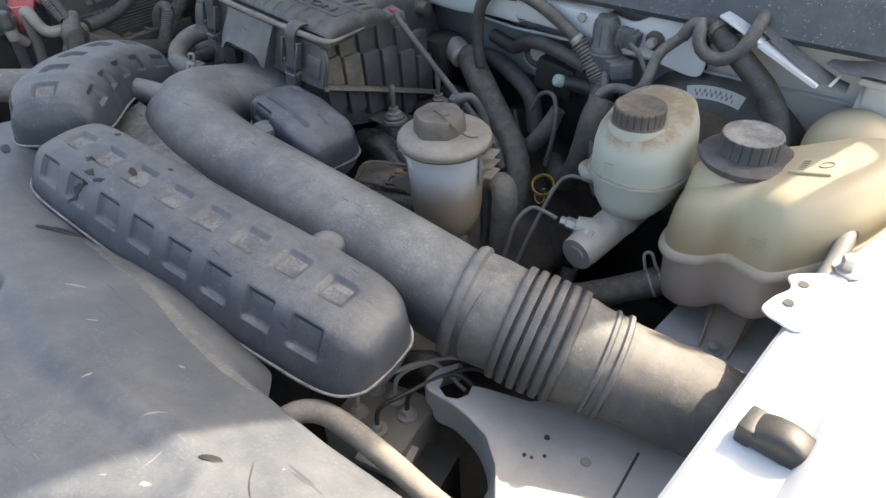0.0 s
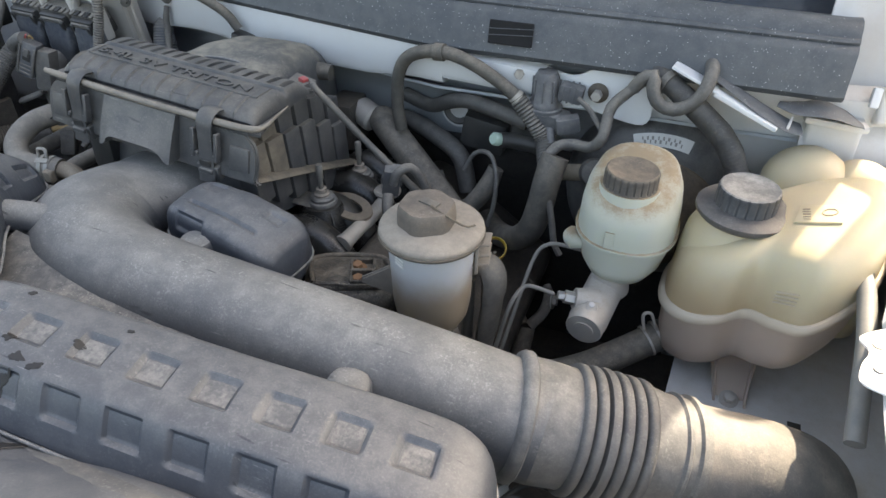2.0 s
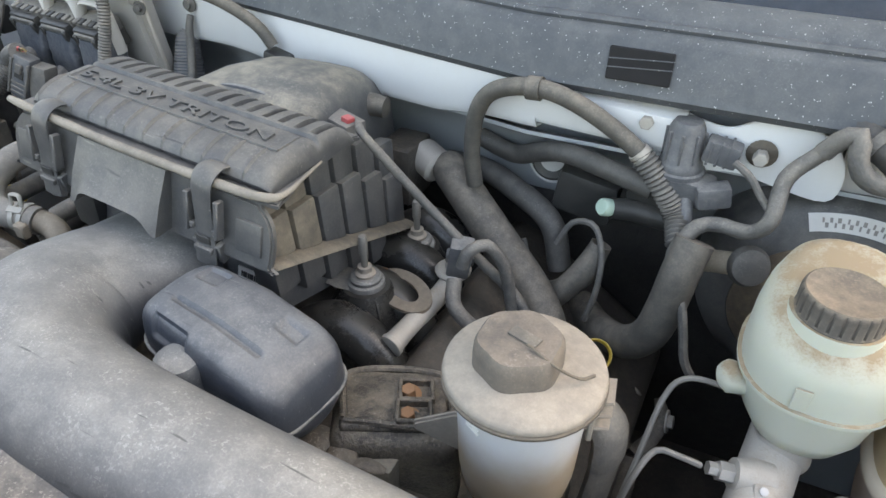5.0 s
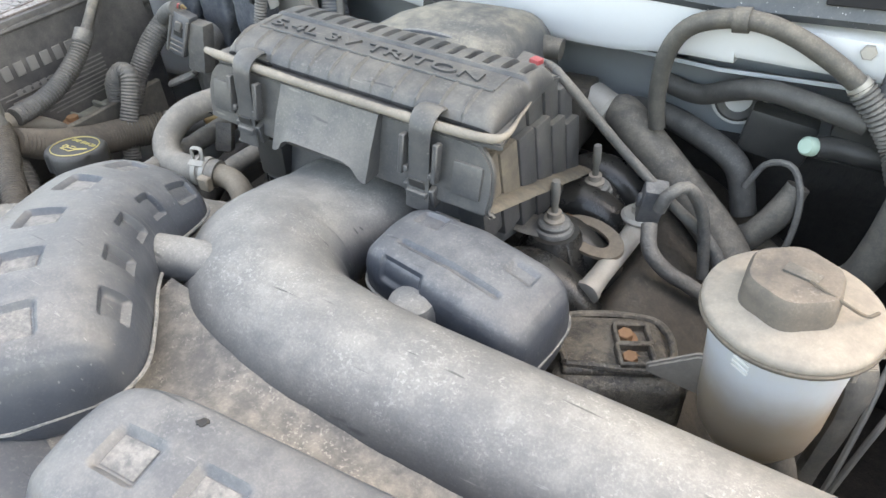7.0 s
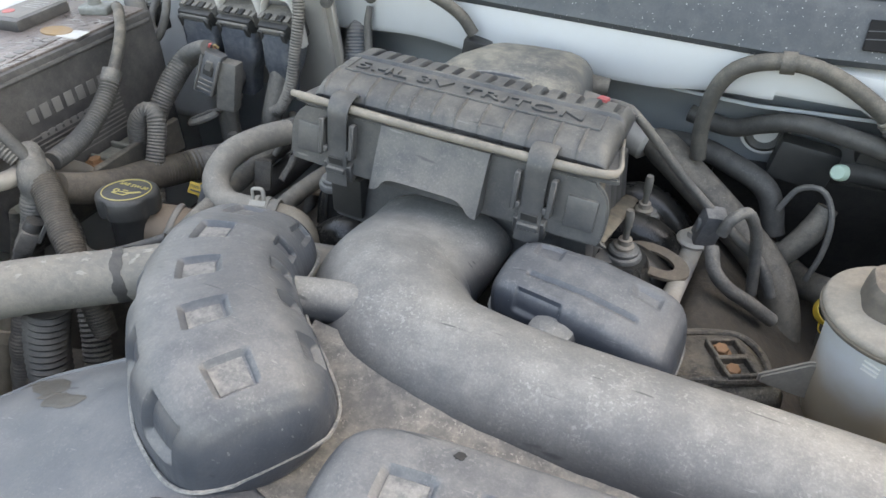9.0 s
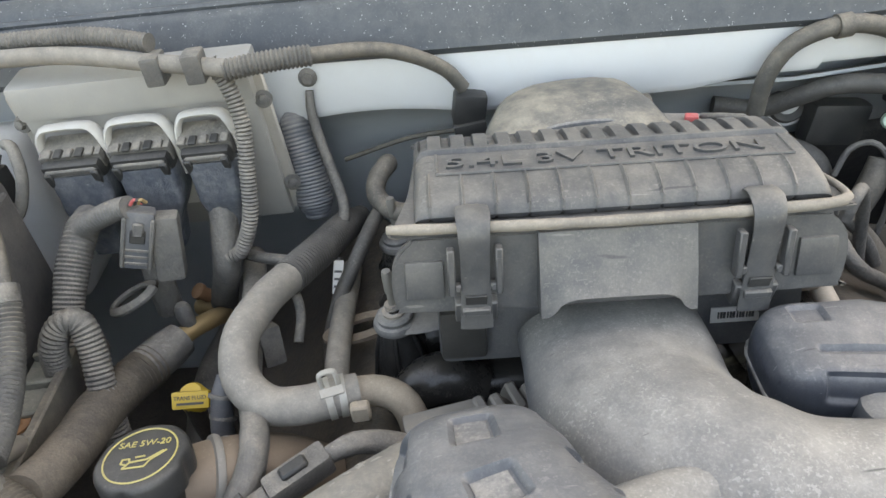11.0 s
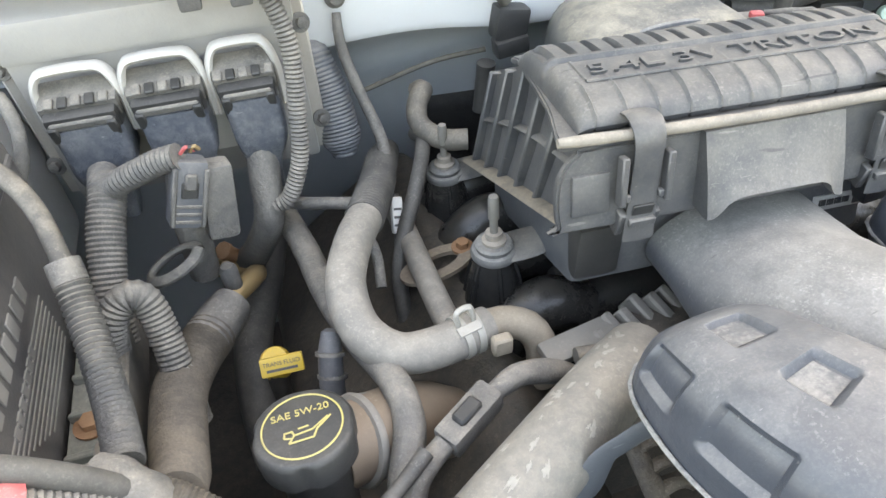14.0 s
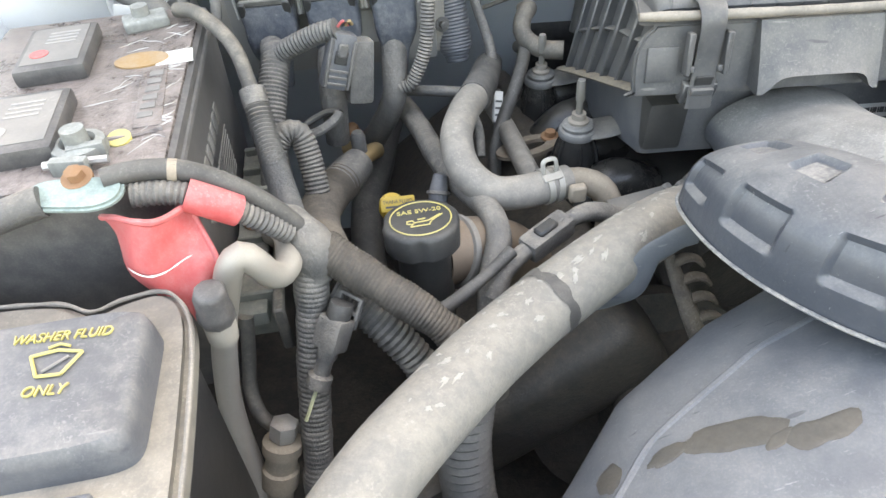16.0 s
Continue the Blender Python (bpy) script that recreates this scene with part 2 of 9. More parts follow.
def graded(name, upper, lower, z0, z1):
    """Translucent plastic with fluid and settled silt behind its lower part."""
    m = dusty(name, upper, (0.42, 0.37, 0.30), 0.35, 0.38, bump=0.05, vary=0.08, sss=0.3, up=0.3, scale=14, flecks=0.0)
    nodes, links = m.node_tree.nodes, m.node_tree.links
    bsdf = nodes["Principled BSDF"]
    old = bsdf.inputs["Base Color"].links[0].from_socket
    co = nodes.new("ShaderNodeTexCoord").outputs["Object"]
    sep = nodes.new("ShaderNodeSeparateXYZ")
    links.new(co, sep.inputs[0])
    z = calc(nodes, links, "ADD", sep.outputs["Z"], calc(nodes, links, "MULTIPLY", calc(nodes, links, "SUBTRACT", noise_tex(nodes, links, co, 30, 4), 0.5), 0.03))
    links.new(mix(nodes, links, ramp(nodes, links, z, z0, z1), lower, old), bsdf.inputs["Base Color"])
    return m


STEER = graded("cloudy_fluid_plastic", (0.45, 0.47, 0.485), (0.31, 0.245, 0.175), 1.012, 1.064)
FADED = dusty("faded_print", (0.20, 0.19, 0.18), DUST, 0.5, 0.6, flecks=0.0)

# ---- builders ----
def finish(name, bm, mat, parent=None, label="", angle=38):
    me = bpy.data.meshes.new(name)
    bmesh.ops.recalc_face_normals(bm, faces=bm.faces)
    bm.to_mesh(me)
    bm.free()
    me.materials.append(mat)
    for p in me.polygons:
        p.use_smooth = True
    me.set_sharp_from_angle(angle=radians(angle))
    ob = new(name, me)
    if parent is not None:
        ob.parent = parent
        ob.matrix_parent_inverse = Matrix.Translation(-parent.location) if parent.type == "EMPTY" else Matrix.Identity(4)
    if label:
        ob["label"] = label
    return ob


def part(name, bm, mat, parent, label="", angle=38):
    return finish(name, bm, mat, parent, label, angle)


def thing(name, at, label, category, group="", kind=""):
    e = new(name)
    e.location = at
    e.empty_display_size = 0.02
    return tagged(e, label, category, group, kind)


def single(name, bm, mat, label, category, group="", kind="", angle=38):
    return tagged(finish(name, bm, mat, None, "", angle), label, category, group, kind)


def spline(points, step):
    """Points evenly spaced on a smooth curve through the given ones, with each one's parameter."""
    P = [Vector(p) for p in points]
    if len(P) == 2:
        n = max(2, int((P[1] - P[0]).length / step) + 1)
        return [P[0].lerp(P[1], i / (n - 1)) for i in range(n)], [i / (n - 1) for i in range(n)]
    Q = [2 * P[0] - P[1]] + P + [2 * P[-1] - P[-2]]
    fine, par = [], []
    for i in range(1, len(Q) - 2):
        for k in range(24):
            t = k / 24
            a, b, c, d = Q[i - 1], Q[i], Q[i + 1], Q[i + 2]
            fine.append(0.5 * (2 * b + (c - a) * t + (2 * a - 5 * b + 4 * c - d) * t * t + (3 * b - a - 3 * c + d) * t ** 3))
            par.append(i - 1 + t)
    fine.append(P[-1])
    par.append(len(P) - 1.0)
    s = [0.0]
    for a, b in zip(fine, fine[1:]):
        s.append(s[-1] + (b - a).length)
    n = max(2, int(round(s[-1] / step)) + 1)
    out, op, j = [], [], 0
    for i in range(n):
        want = s[-1] * i / (n - 1)
        while j < len(s) - 2 and s[j + 1] < want:
            j += 1
        f = (want - s[j]) / max(1e-9, s[j + 1] - s[j])
        out.append(fine[j].lerp(fine[j + 1], min(1, f)))
        op.append(par[j] + (par[j + 1] - par[j]) * min(1, f))
    return out, op


def sweep(points, radius, n=16, step=0.008, corr=None, flat=1.0, caps=True, rough=0.0, bm=None, up=(0, 0, 1)):
    """A tube along a smooth curve. radius: one, or one a point. corr: (pitch, depth) of corrugations. flat: height over width."""
    bm = bm or bmesh.new()
    if corr:
        step = corr[0] / 4
    line, par = spline(points, step)
    rings = []
    for i, c in enumerate(line):
        t = (line[min(i + 1, len(line) - 1)] - line[max(i - 1, 0)]).normalized()
        side = t.cross(Vector(up))
        if side.length < 0.15:
            side = t.cross(Vector((0.3, 1, 0.1)))
        if rings:
            side = last - t * last.dot(t)
        side.normalize()
        last = side
        top = side.cross(t)
        if isinstance(radius, (int, float)):
            r = radius
        else:
            k = min(int(par[i]), len(radius) - 2)
            f = par[i] - k
            f = f * f * (3 - 2 * f)
            r = radius[k] * (1 - f) + radius[k + 1] * f
        if corr:
            r *= 1 + corr[1] * (1, 0.1, -1, 0.1)[i % 4]
        if rough:
            r *= 1 + rough * noise.noise(c * 60)
        fl = flat if isinstance(flat, (int, float)) else flat[min(int(par[i]), len(flat) - 2)] * (1 - (par[i] - min(int(par[i]), len(flat) - 2))) + flat[min(int(par[i]), len(flat) - 2) + 1] * (par[i] - min(int(par[i]), len(flat) - 2))
        rings.append([bm.verts.new(c + side * (r * math.cos(a)) + top * (r * fl * math.sin(a))) for a in (2 * math.pi * j / n for j in range(n))])
    for A, B in zip(rings, rings[1:]):
        for j in range(n):
            bm.faces.new((A[j], A[(j + 1) % n], B[(j + 1) % n], B[j]))
    if caps:
        bm.faces.new(rings[0][::-1])
        bm.faces.new(rings[-1])
    return bm


def lathe(profile, n=32, m=None, bm=None):
    """A turned body from (radius, height) pairs about z, moved by m."""
    bm = bm or bmesh.new()
    m = m or Matrix.Identity(4)
    rings = []
    for r, z in profile:
        if r < 1e-6:
            rings.append([bm.verts.new(m @ Vector((0, 0, z)))])
        else:
            rings.append([bm.verts.new(m @ Vector((r * math.cos(a), r * math.sin(a), z))) for a in (2 * math.pi * j / n for j in range(n))])
    for A, B in zip(rings, rings[1:]):
        for j in range(n):
            a, b = A[j % len(A)], A[(j + 1) % len(A)]
            c, d = B[(j + 1) % len(B)], B[j % len(B)]
            loop = [v for k, v in enumerate((a, b, c, d)) if v not in (a, b, c, d)[:k]]
            if len(loop) > 2:
                bm.faces.new(loop)
    for R, flip in ((rings[0], True), (rings[-1], False)):
        if len(R) > 2:
            bm.faces.new(R[::-1] if flip else R)
    return bm


def rbox(lo, hi, bevel=0.004, seg=2, m=None, bm=None):
    """A box with rounded edges, moved by m."""
    part_bm = bmesh.new()
    bmesh.ops.create_cube(part_bm, size=1)
    for v in part_bm.verts:
        v.co = Vector(tuple(lo[k] if v.co[k] < 0 else hi[k] for k in range(3)))
    if bevel:
        bmesh.ops.bevel(part_bm, geom=part_bm.edges[:], offset=bevel, segments=seg, affect="EDGES", profile=0.6)
    if m:
        bmesh.ops.transform(part_bm, matrix=m, verts=part_bm.verts)
    if bm is None:
        return part_bm
    return merge(bm, part_bm)


def merge(bm, other):
    vs = {v: bm.verts.new(v.co) for v in other.verts}
    for f in other.faces:
        bm.faces.new([vs[v] for v in f.verts])
    other.free()
    return bm


def loft(rings, caps=True, bm=None):
    bm = bm or bmesh.new()
    R = [[bm.verts.new(p) for p in ring] for ring in rings]
    n = len(R[0])
    for A, B in zip(R, R[1:]):
        for j in range(n):
            bm.faces.new((A[j], A[(j + 1) % n], B[(j + 1) % n], B[j]))
    if caps:
        bm.faces.new(R[0][::-1])
        bm.faces.new(R[-1])
    return bm


def plate(outline, depth, bevel=0.0015, m=None, bm=None):
    """A flat plate from an outline in its own xy plane, reaching from z = 0 to depth."""
    b = bmesh.new()
    lo = [b.verts.new((x, y, 0)) for x, y in outline]
    f = b.faces.new(lo)
    top = bmesh.ops.extrude_face_region(b, geom=[f])
    for v in top["geom"]:
        if isinstance(v, bmesh.types.BMVert):
            v.co.z += depth
    bmesh.ops.recalc_face_normals(b, faces=b.faces)
    if bevel:
        rim = [e for e in b.edges if abs(e.verts[0].co.z - e.verts[1].co.z) < 1e-6]
        bmesh.ops.bevel(b, geom=rim, offset=bevel, segments=2, affect="EDGES")
    if m:
        bmesh.ops.transform(b, matrix=m, verts=b.verts)
    return b if bm is None else merge(bm, b)


def smooth_outline(points, per=6):
    """A closed smooth outline through points of the plane."""
    P = [Vector((*p, 0)) for p in points]
    out, n = [], len(P)
    for i in range(n):
        a, b, c, d = P[i - 1], P[i], P[(i + 1) % n], P[(i + 2) % n]
        for k in range(per):
            t = k / per
            q = 0.5 * (2 * b + (c - a) * t + (2 * a - 5 * b + 4 * c - d) * t * t + (3 * b - a - 3 * c + d) * t ** 3)
            out.append((q.x, q.y))
    return out


def lettering(name, text, size, m, mat, parent, depth=0.0008, label="", shear=0.0, wide=1.0):
    cu = bpy.data.curves.new(name, "FONT")
    cu.body, cu.size, cu.extrude, cu.align_x, cu.align_y, cu.shear = text, size, depth, "CENTER", "CENTER", shear
    tmp = new("tmp", cu)
    bpy.context.view_layer.update()
    me = bpy.data.meshes.new_from_object(tmp.evaluated_get(bpy.context.evaluated_depsgraph_get()))
    bpy.data.objects.remove(tmp)
    me.transform(m @ Matrix.Diagonal((wide, 1, 1, 1)))
    me.name = name
    me.materials.clear()
    me.materials.append(mat)
    ob = new(name, me)
    ob.parent = parent
    if parent.type == "EMPTY":
        ob.matrix_parent_inverse = Matrix.Translation(-parent.location)
    if label:
        ob["label"] = label
    return ob


def axis_to(a, b):
    """A pose at a whose z axis points to b."""
    d = Vector(b) - Vector(a)
    return Matrix.Translation(a) @ d.to_track_quat("Z", "Y").to_matrix().to_4x4()


def hose(name, label, points, r, mat, category="hose", **kw):
    return single(name, sweep(points, r, **kw), mat, label, category)


def band(name, parent, a, b, r, mat, label=""):
    """A thin ring round the line from a to b."""
    L = (Vector(b) - Vector(a)).length
    return part(name, lathe([(r * 0.9, 0), (r, 0), (r, L), (r * 0.9, L)], 24, axis_to(a, b)), mat, parent, label)


def bolt(name, at, way, r, h, mat, parent=None, label="", washer=True):
    m = axis_to(at, Vector(at) + Vector(way))
    bm = lathe([(r * 1.7, 0), (r * 1.7, h * 0.25), (0, h * 0.25)], 20, m) if washer else bmesh.new()
    lathe([(r, h * 0.2), (r, h * 0.95), (r * 0.88, h), (0, h)], 6, m, bm)
    return part(name, bm, mat, parent, label)


def stain(parent, skin, name, x, y, a, b, turn, mat, label="", wob=0.35, lift=0.0007):
    """A thin blot that lies on a skin (a BVH tree), found from above."""
    bm = bmesh.new()
    c, s = math.cos(radians(turn)), math.sin(radians(turn))
    rows = []
    for f in (0.0, 0.3, 0.6, 0.85, 1.0):
        row = []
        for k in range(26 if f else 1):
            t = 2 * math.pi * k / 26
            w = 1 + wob * noise.noise(Vector((math.cos(t) * 1.4 + x * 40, math.sin(t) * 1.4, y * 30))) + 0.4 * wob * noise.noise(Vector((math.cos(t) * 4, math.sin(t) * 4, x * 90)))
            u, v = a * w * f * math.cos(t), b * w * f * math.sin(t)
            p = Vector((x + u * c - v * s, y + u * s + v * c, 1.6))
            at, nrm, _, _ = skin.ray_cast(p, Vector((0, 0, -1)))
            if at is None:
                bm.free()
                return None
            row.append(bm.verts.new(at + (nrm if nrm.z > 0 else -nrm) * (lift if f < 0.9 else lift * 0.4)))
        rows.append(row)
    for k in range(26):
        bm.faces.new((rows[0][0], rows[1][k], rows[1][(k + 1) % 26]))
    for A, B in zip(rows[1:], rows[2:]):
        for k in range(26):
            bm.faces.new((A[k], B[k], B[(k + 1) % 26], A[(k + 1) % 26]))
    return part(name, bm, mat, parent, label)


WET = dusty("wet_dark_blot", (0.050, 0.047, 0.042), (0.16, 0.14, 0.11), 0.30, 0.35, up=0.2, scale=40)
DROP = dusty("dark_oil_drop", (0.012, 0.012, 0.013), (0.12, 0.11, 0.09), 0.1, 0.6, flecks=0.0)


# ---- the truck's shell ----
def lerp_list(xs, vs, x):
    return float(np.interp(x, xs, vs))


def ease(v):
    v = min(1.0, max(0.0, v))
    return v * v * (3 - 2 * v)


def cowl_y(x):
    return lerp_list((-1.75, -1.16, -0.97, -0.60, -0.35, -0.10, 0.10), (1.00, 0.935, 0.905, 0.848, 0.858, 0.868, 0.92), x)


def strip(name, profile, x0, x1, mat, label="", category="", kind="structure", nx=60, thick=0.003, z_of=None):
    """A sheet that follows the cowl's line, from (dy, z) pairs."""
    bm = bmesh.new()
    rows = []
    for i in range(nx + 1):
        x = x0 + (x1 - x0) * i / nx
        y = cowl_y(x)
        rows.append([bm.verts.new((x, y + dy, z + (z_of(x) if z_of else 0))) for dy, z in profile])
    for A, B in zip(rows, rows[1:]):
        for k in range(len(profile) - 1):
            bm.faces.new((A[k], A[k + 1], B[k + 1], B[k]))
    bmesh.ops.recalc_face_normals(bm, faces=bm.faces)
    bmesh.ops.solidify(bm, geom=bm.faces[:], thickness=thick)
    return single(name, bm, mat, label, category, kind=kind)


# ground and bay floor
g = bmesh.new()
bmesh.ops.create_grid(g, x_segments=2, y_segments=2, size=400)
single("ground", g, GROUND, "grey asphalt ground round the truck", "ground", kind="structure")
single("bay_floor", rbox((-1.95, -0.10, 0.58), (0.33, 1.20, 0.63), 0.004), ENGINE, "dark grimy underside of the engine bay", "floor", kind="structure")
single("bay_front", rbox((-1.72, -0.10, 0.35), (0.30, -0.06, 1.02), 0.01), BLACK, "black front wall of the engine bay", "wall", kind="structure")

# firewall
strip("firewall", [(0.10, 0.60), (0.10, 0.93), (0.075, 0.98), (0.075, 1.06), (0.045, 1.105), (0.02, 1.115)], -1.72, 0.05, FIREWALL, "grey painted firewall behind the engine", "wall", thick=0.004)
# sound insulation on the lower firewall, its black standing in for deep shade
SHADE_INSULATION = dusty("shade_black_insulation", (0.014, 0.014, 0.015), (0.14, 0.125, 0.105), 0.30, 0.85, up=0.5, scale=20, bump=0.6)
strip("firewall_mat", [(0.092, 0.62), (0.092, 0.93), (0.072, 0.980), (0.070, 0.992), (0.074, 1.000)], -1.02, -0.625, SHADE_INSULATION, "insulation mat, black for the deep shade on the lower firewall", "insulation", thick=0.004)
strip("firewall_mat_side", [(0.090, 0.62), (0.086, 0.93), (0.060, 0.975), (0.056, 1.010), (0.066, 1.020)], -0.625, -0.20, SHADE_INSULATION, "insulation mat, black for the deep shade on the lower firewall", "insulation", thick=0.004)
# white cowl flange
strip("cowl_flange", [(0.030, 1.100), (0.006, 1.106), (0.0, 1.115), (0.0, 1.182), (0.016, 1.184), (0.10, 1.168)], -1.24, -0.585, WHITE, "white painted cowl flange under the grille", "body panel", nx=70,
      z_of=lambda x: 0.010 * max(0, math.sin((x + 1.16) * 14)) + 0.012 * max(0, min(1, (x + 0.95) / 0.3)))
strip("cowl_flange_side", [(0.030, 1.128), (0.006, 1.134), (0.0, 1.142), (0.0, 1.172), (0.012, 1.178), (0.10, 1.178)], -0.585, -0.44, WHITE, "white painted cowl flange under the grille", "body panel", nx=20,
      z_of=lambda x: -0.05 * (x + 0.585))


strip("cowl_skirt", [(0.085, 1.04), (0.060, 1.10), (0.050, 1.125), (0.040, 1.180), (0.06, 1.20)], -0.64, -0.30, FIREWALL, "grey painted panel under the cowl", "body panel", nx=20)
strip("cowl_skirt_side", [(0.055, 0.98), (0.034, 1.06), (0.028, 1.125), (0.024, 1.170), (0.05, 1.18)], -0.30, 0.09, APRON, "pale painted panel behind the brake booster", "body panel", nx=20)
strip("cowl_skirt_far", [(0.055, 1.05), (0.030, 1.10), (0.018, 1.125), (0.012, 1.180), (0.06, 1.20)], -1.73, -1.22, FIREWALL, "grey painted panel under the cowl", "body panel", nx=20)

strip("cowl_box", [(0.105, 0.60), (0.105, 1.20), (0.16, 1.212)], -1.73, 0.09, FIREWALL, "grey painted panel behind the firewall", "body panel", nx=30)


# near-black colour that paints the shade inside openings
HOLE = dusty("painted_hollow_shade", (0.006, 0.006, 0.007), (0.05, 0.045, 0.04), 0.15, 0.9, flecks=0.0)


def cowl_grille():
    """The black grille panel: a slotted face, a ledge, a rounded lip and the sloping deck before the glass."""
    e = thing("cowl_grille", (-0.8, 0.95, 1.19), "black plastic cowl grille speckled with pale dust", "cowl panel", kind="structure")
    prof = [(-0.002, 1.178), (-0.008, 1.186), (-0.004, 1.194), (0.004, 1.232), (0.010, 1.238), (0.024, 1.241)]
    lip = [(0.018, 1.238), (0.016, 1.243), (0.019, 1.246), (0.024, 1.2465), (0.026, 1.250), (0.031, 1.256), (0.042, 1.2605), (0.058, 1.260), (0.070, 1.255), (0.078, 1.251), (0.100, 1.248), (0.130, 1.238), (0.170, 1.230)]
    for name, pr, mat in (("face", prof, COWL_PLASTIC), ("lip", lip, COWL_PLASTIC)):
        bm = bmesh.new()
        rows = []
        nx = 120
        for i in range(nx + 1):
            x = -1.72 + 1.635 * i / nx
            rows.append([bm.verts.new((x, cowl_y(x) + dy, z)) for dy, z in pr])
        for A, B in zip(rows, rows[1:]):
            for k in range(len(pr) - 1):
                bm.faces.new((A[k], A[k + 1], B[k + 1], B[k]))
        bmesh.ops.recalc_face_normals(bm, faces=bm.faces)
        bmesh.ops.solidify(bm, geom=bm.faces[:], thickness=0.003)
        part(name, bm, mat, e, "")
    # openings in the face, solid black blocks painting the recess's shade, with bars, and stiffening ribs
    for x0, x1 in ((-0.519, -0.460),):
        xm = (x0 + x1) / 2
        y = cowl_y(xm)
        tilt = math.degrees(math.atan2(cowl_y(x1) - cowl_y(x0), x1 - x0))
        m = pose(xm, y - 0.0005, 1.2115, -12, 0, tilt)
        part("vent_opening", rbox((-(x1 - x0) / 2, -0.0035, -0.015), ((x1 - x0) / 2, 0.004, 0.015), 0.001, 1, m), HOLE, e, "vent opening, a black block for its shade")
        for k in range(2):
            z = -0.004 + k * 0.008
            part("vent_bar", sweep([m @ Vector((-(x1 - x0) / 2, -0.0035, z)), m @ Vector(((x1 - x0) / 2, -0.0035, z + 0.004))], 0.0006, 6), COWL_PLASTIC, e)
    for x in (-0.565, -0.425, -1.10):
        y = cowl_y(x)
        part("rib", rbox((-0.003, -0.0018, -0.016), (0.003, 0.002, 0.016), 0.0015, 2, pose(x, y + 0.001, 1.206, -14, 0, 0)), COWL_PLASTIC, e)
    return e


cowl_grille()
# windscreen glass and its black band
wb = bmesh.new()
rows = [[wb.verts.new((x, cowl_y(x) + dy, z)) for dy, z in ((0.150, 1.227), (0.30, 1.308), (0.80, 1.70))] for x in (-1.70 + 1.75 * i / 24 for i in range(25))]
for A, B in zip(rows, rows[1:]):
    for k in range(2):
        wb.faces.new((A[k], A[k + 1], B[k + 1], B[k]))
bmesh.ops.recalc_face_normals(wb, faces=wb.faces)
bmesh.ops.solidify(wb, geom=wb.faces[:], thickness=0.006)
single("windscreen", wb, GLASS, "dark windscreen glass above the cowl", "windscreen", kind="structure")

# driver's side fender: inner flange, outer skin
FEND_X = lambda y: lerp_list((-0.2, 0.26, 0.45, 0.57, 0.64, 0.81, 1.07), (-0.075, -0.064, -0.056, -0.045, -0.028, -0.002, 0.03), y)


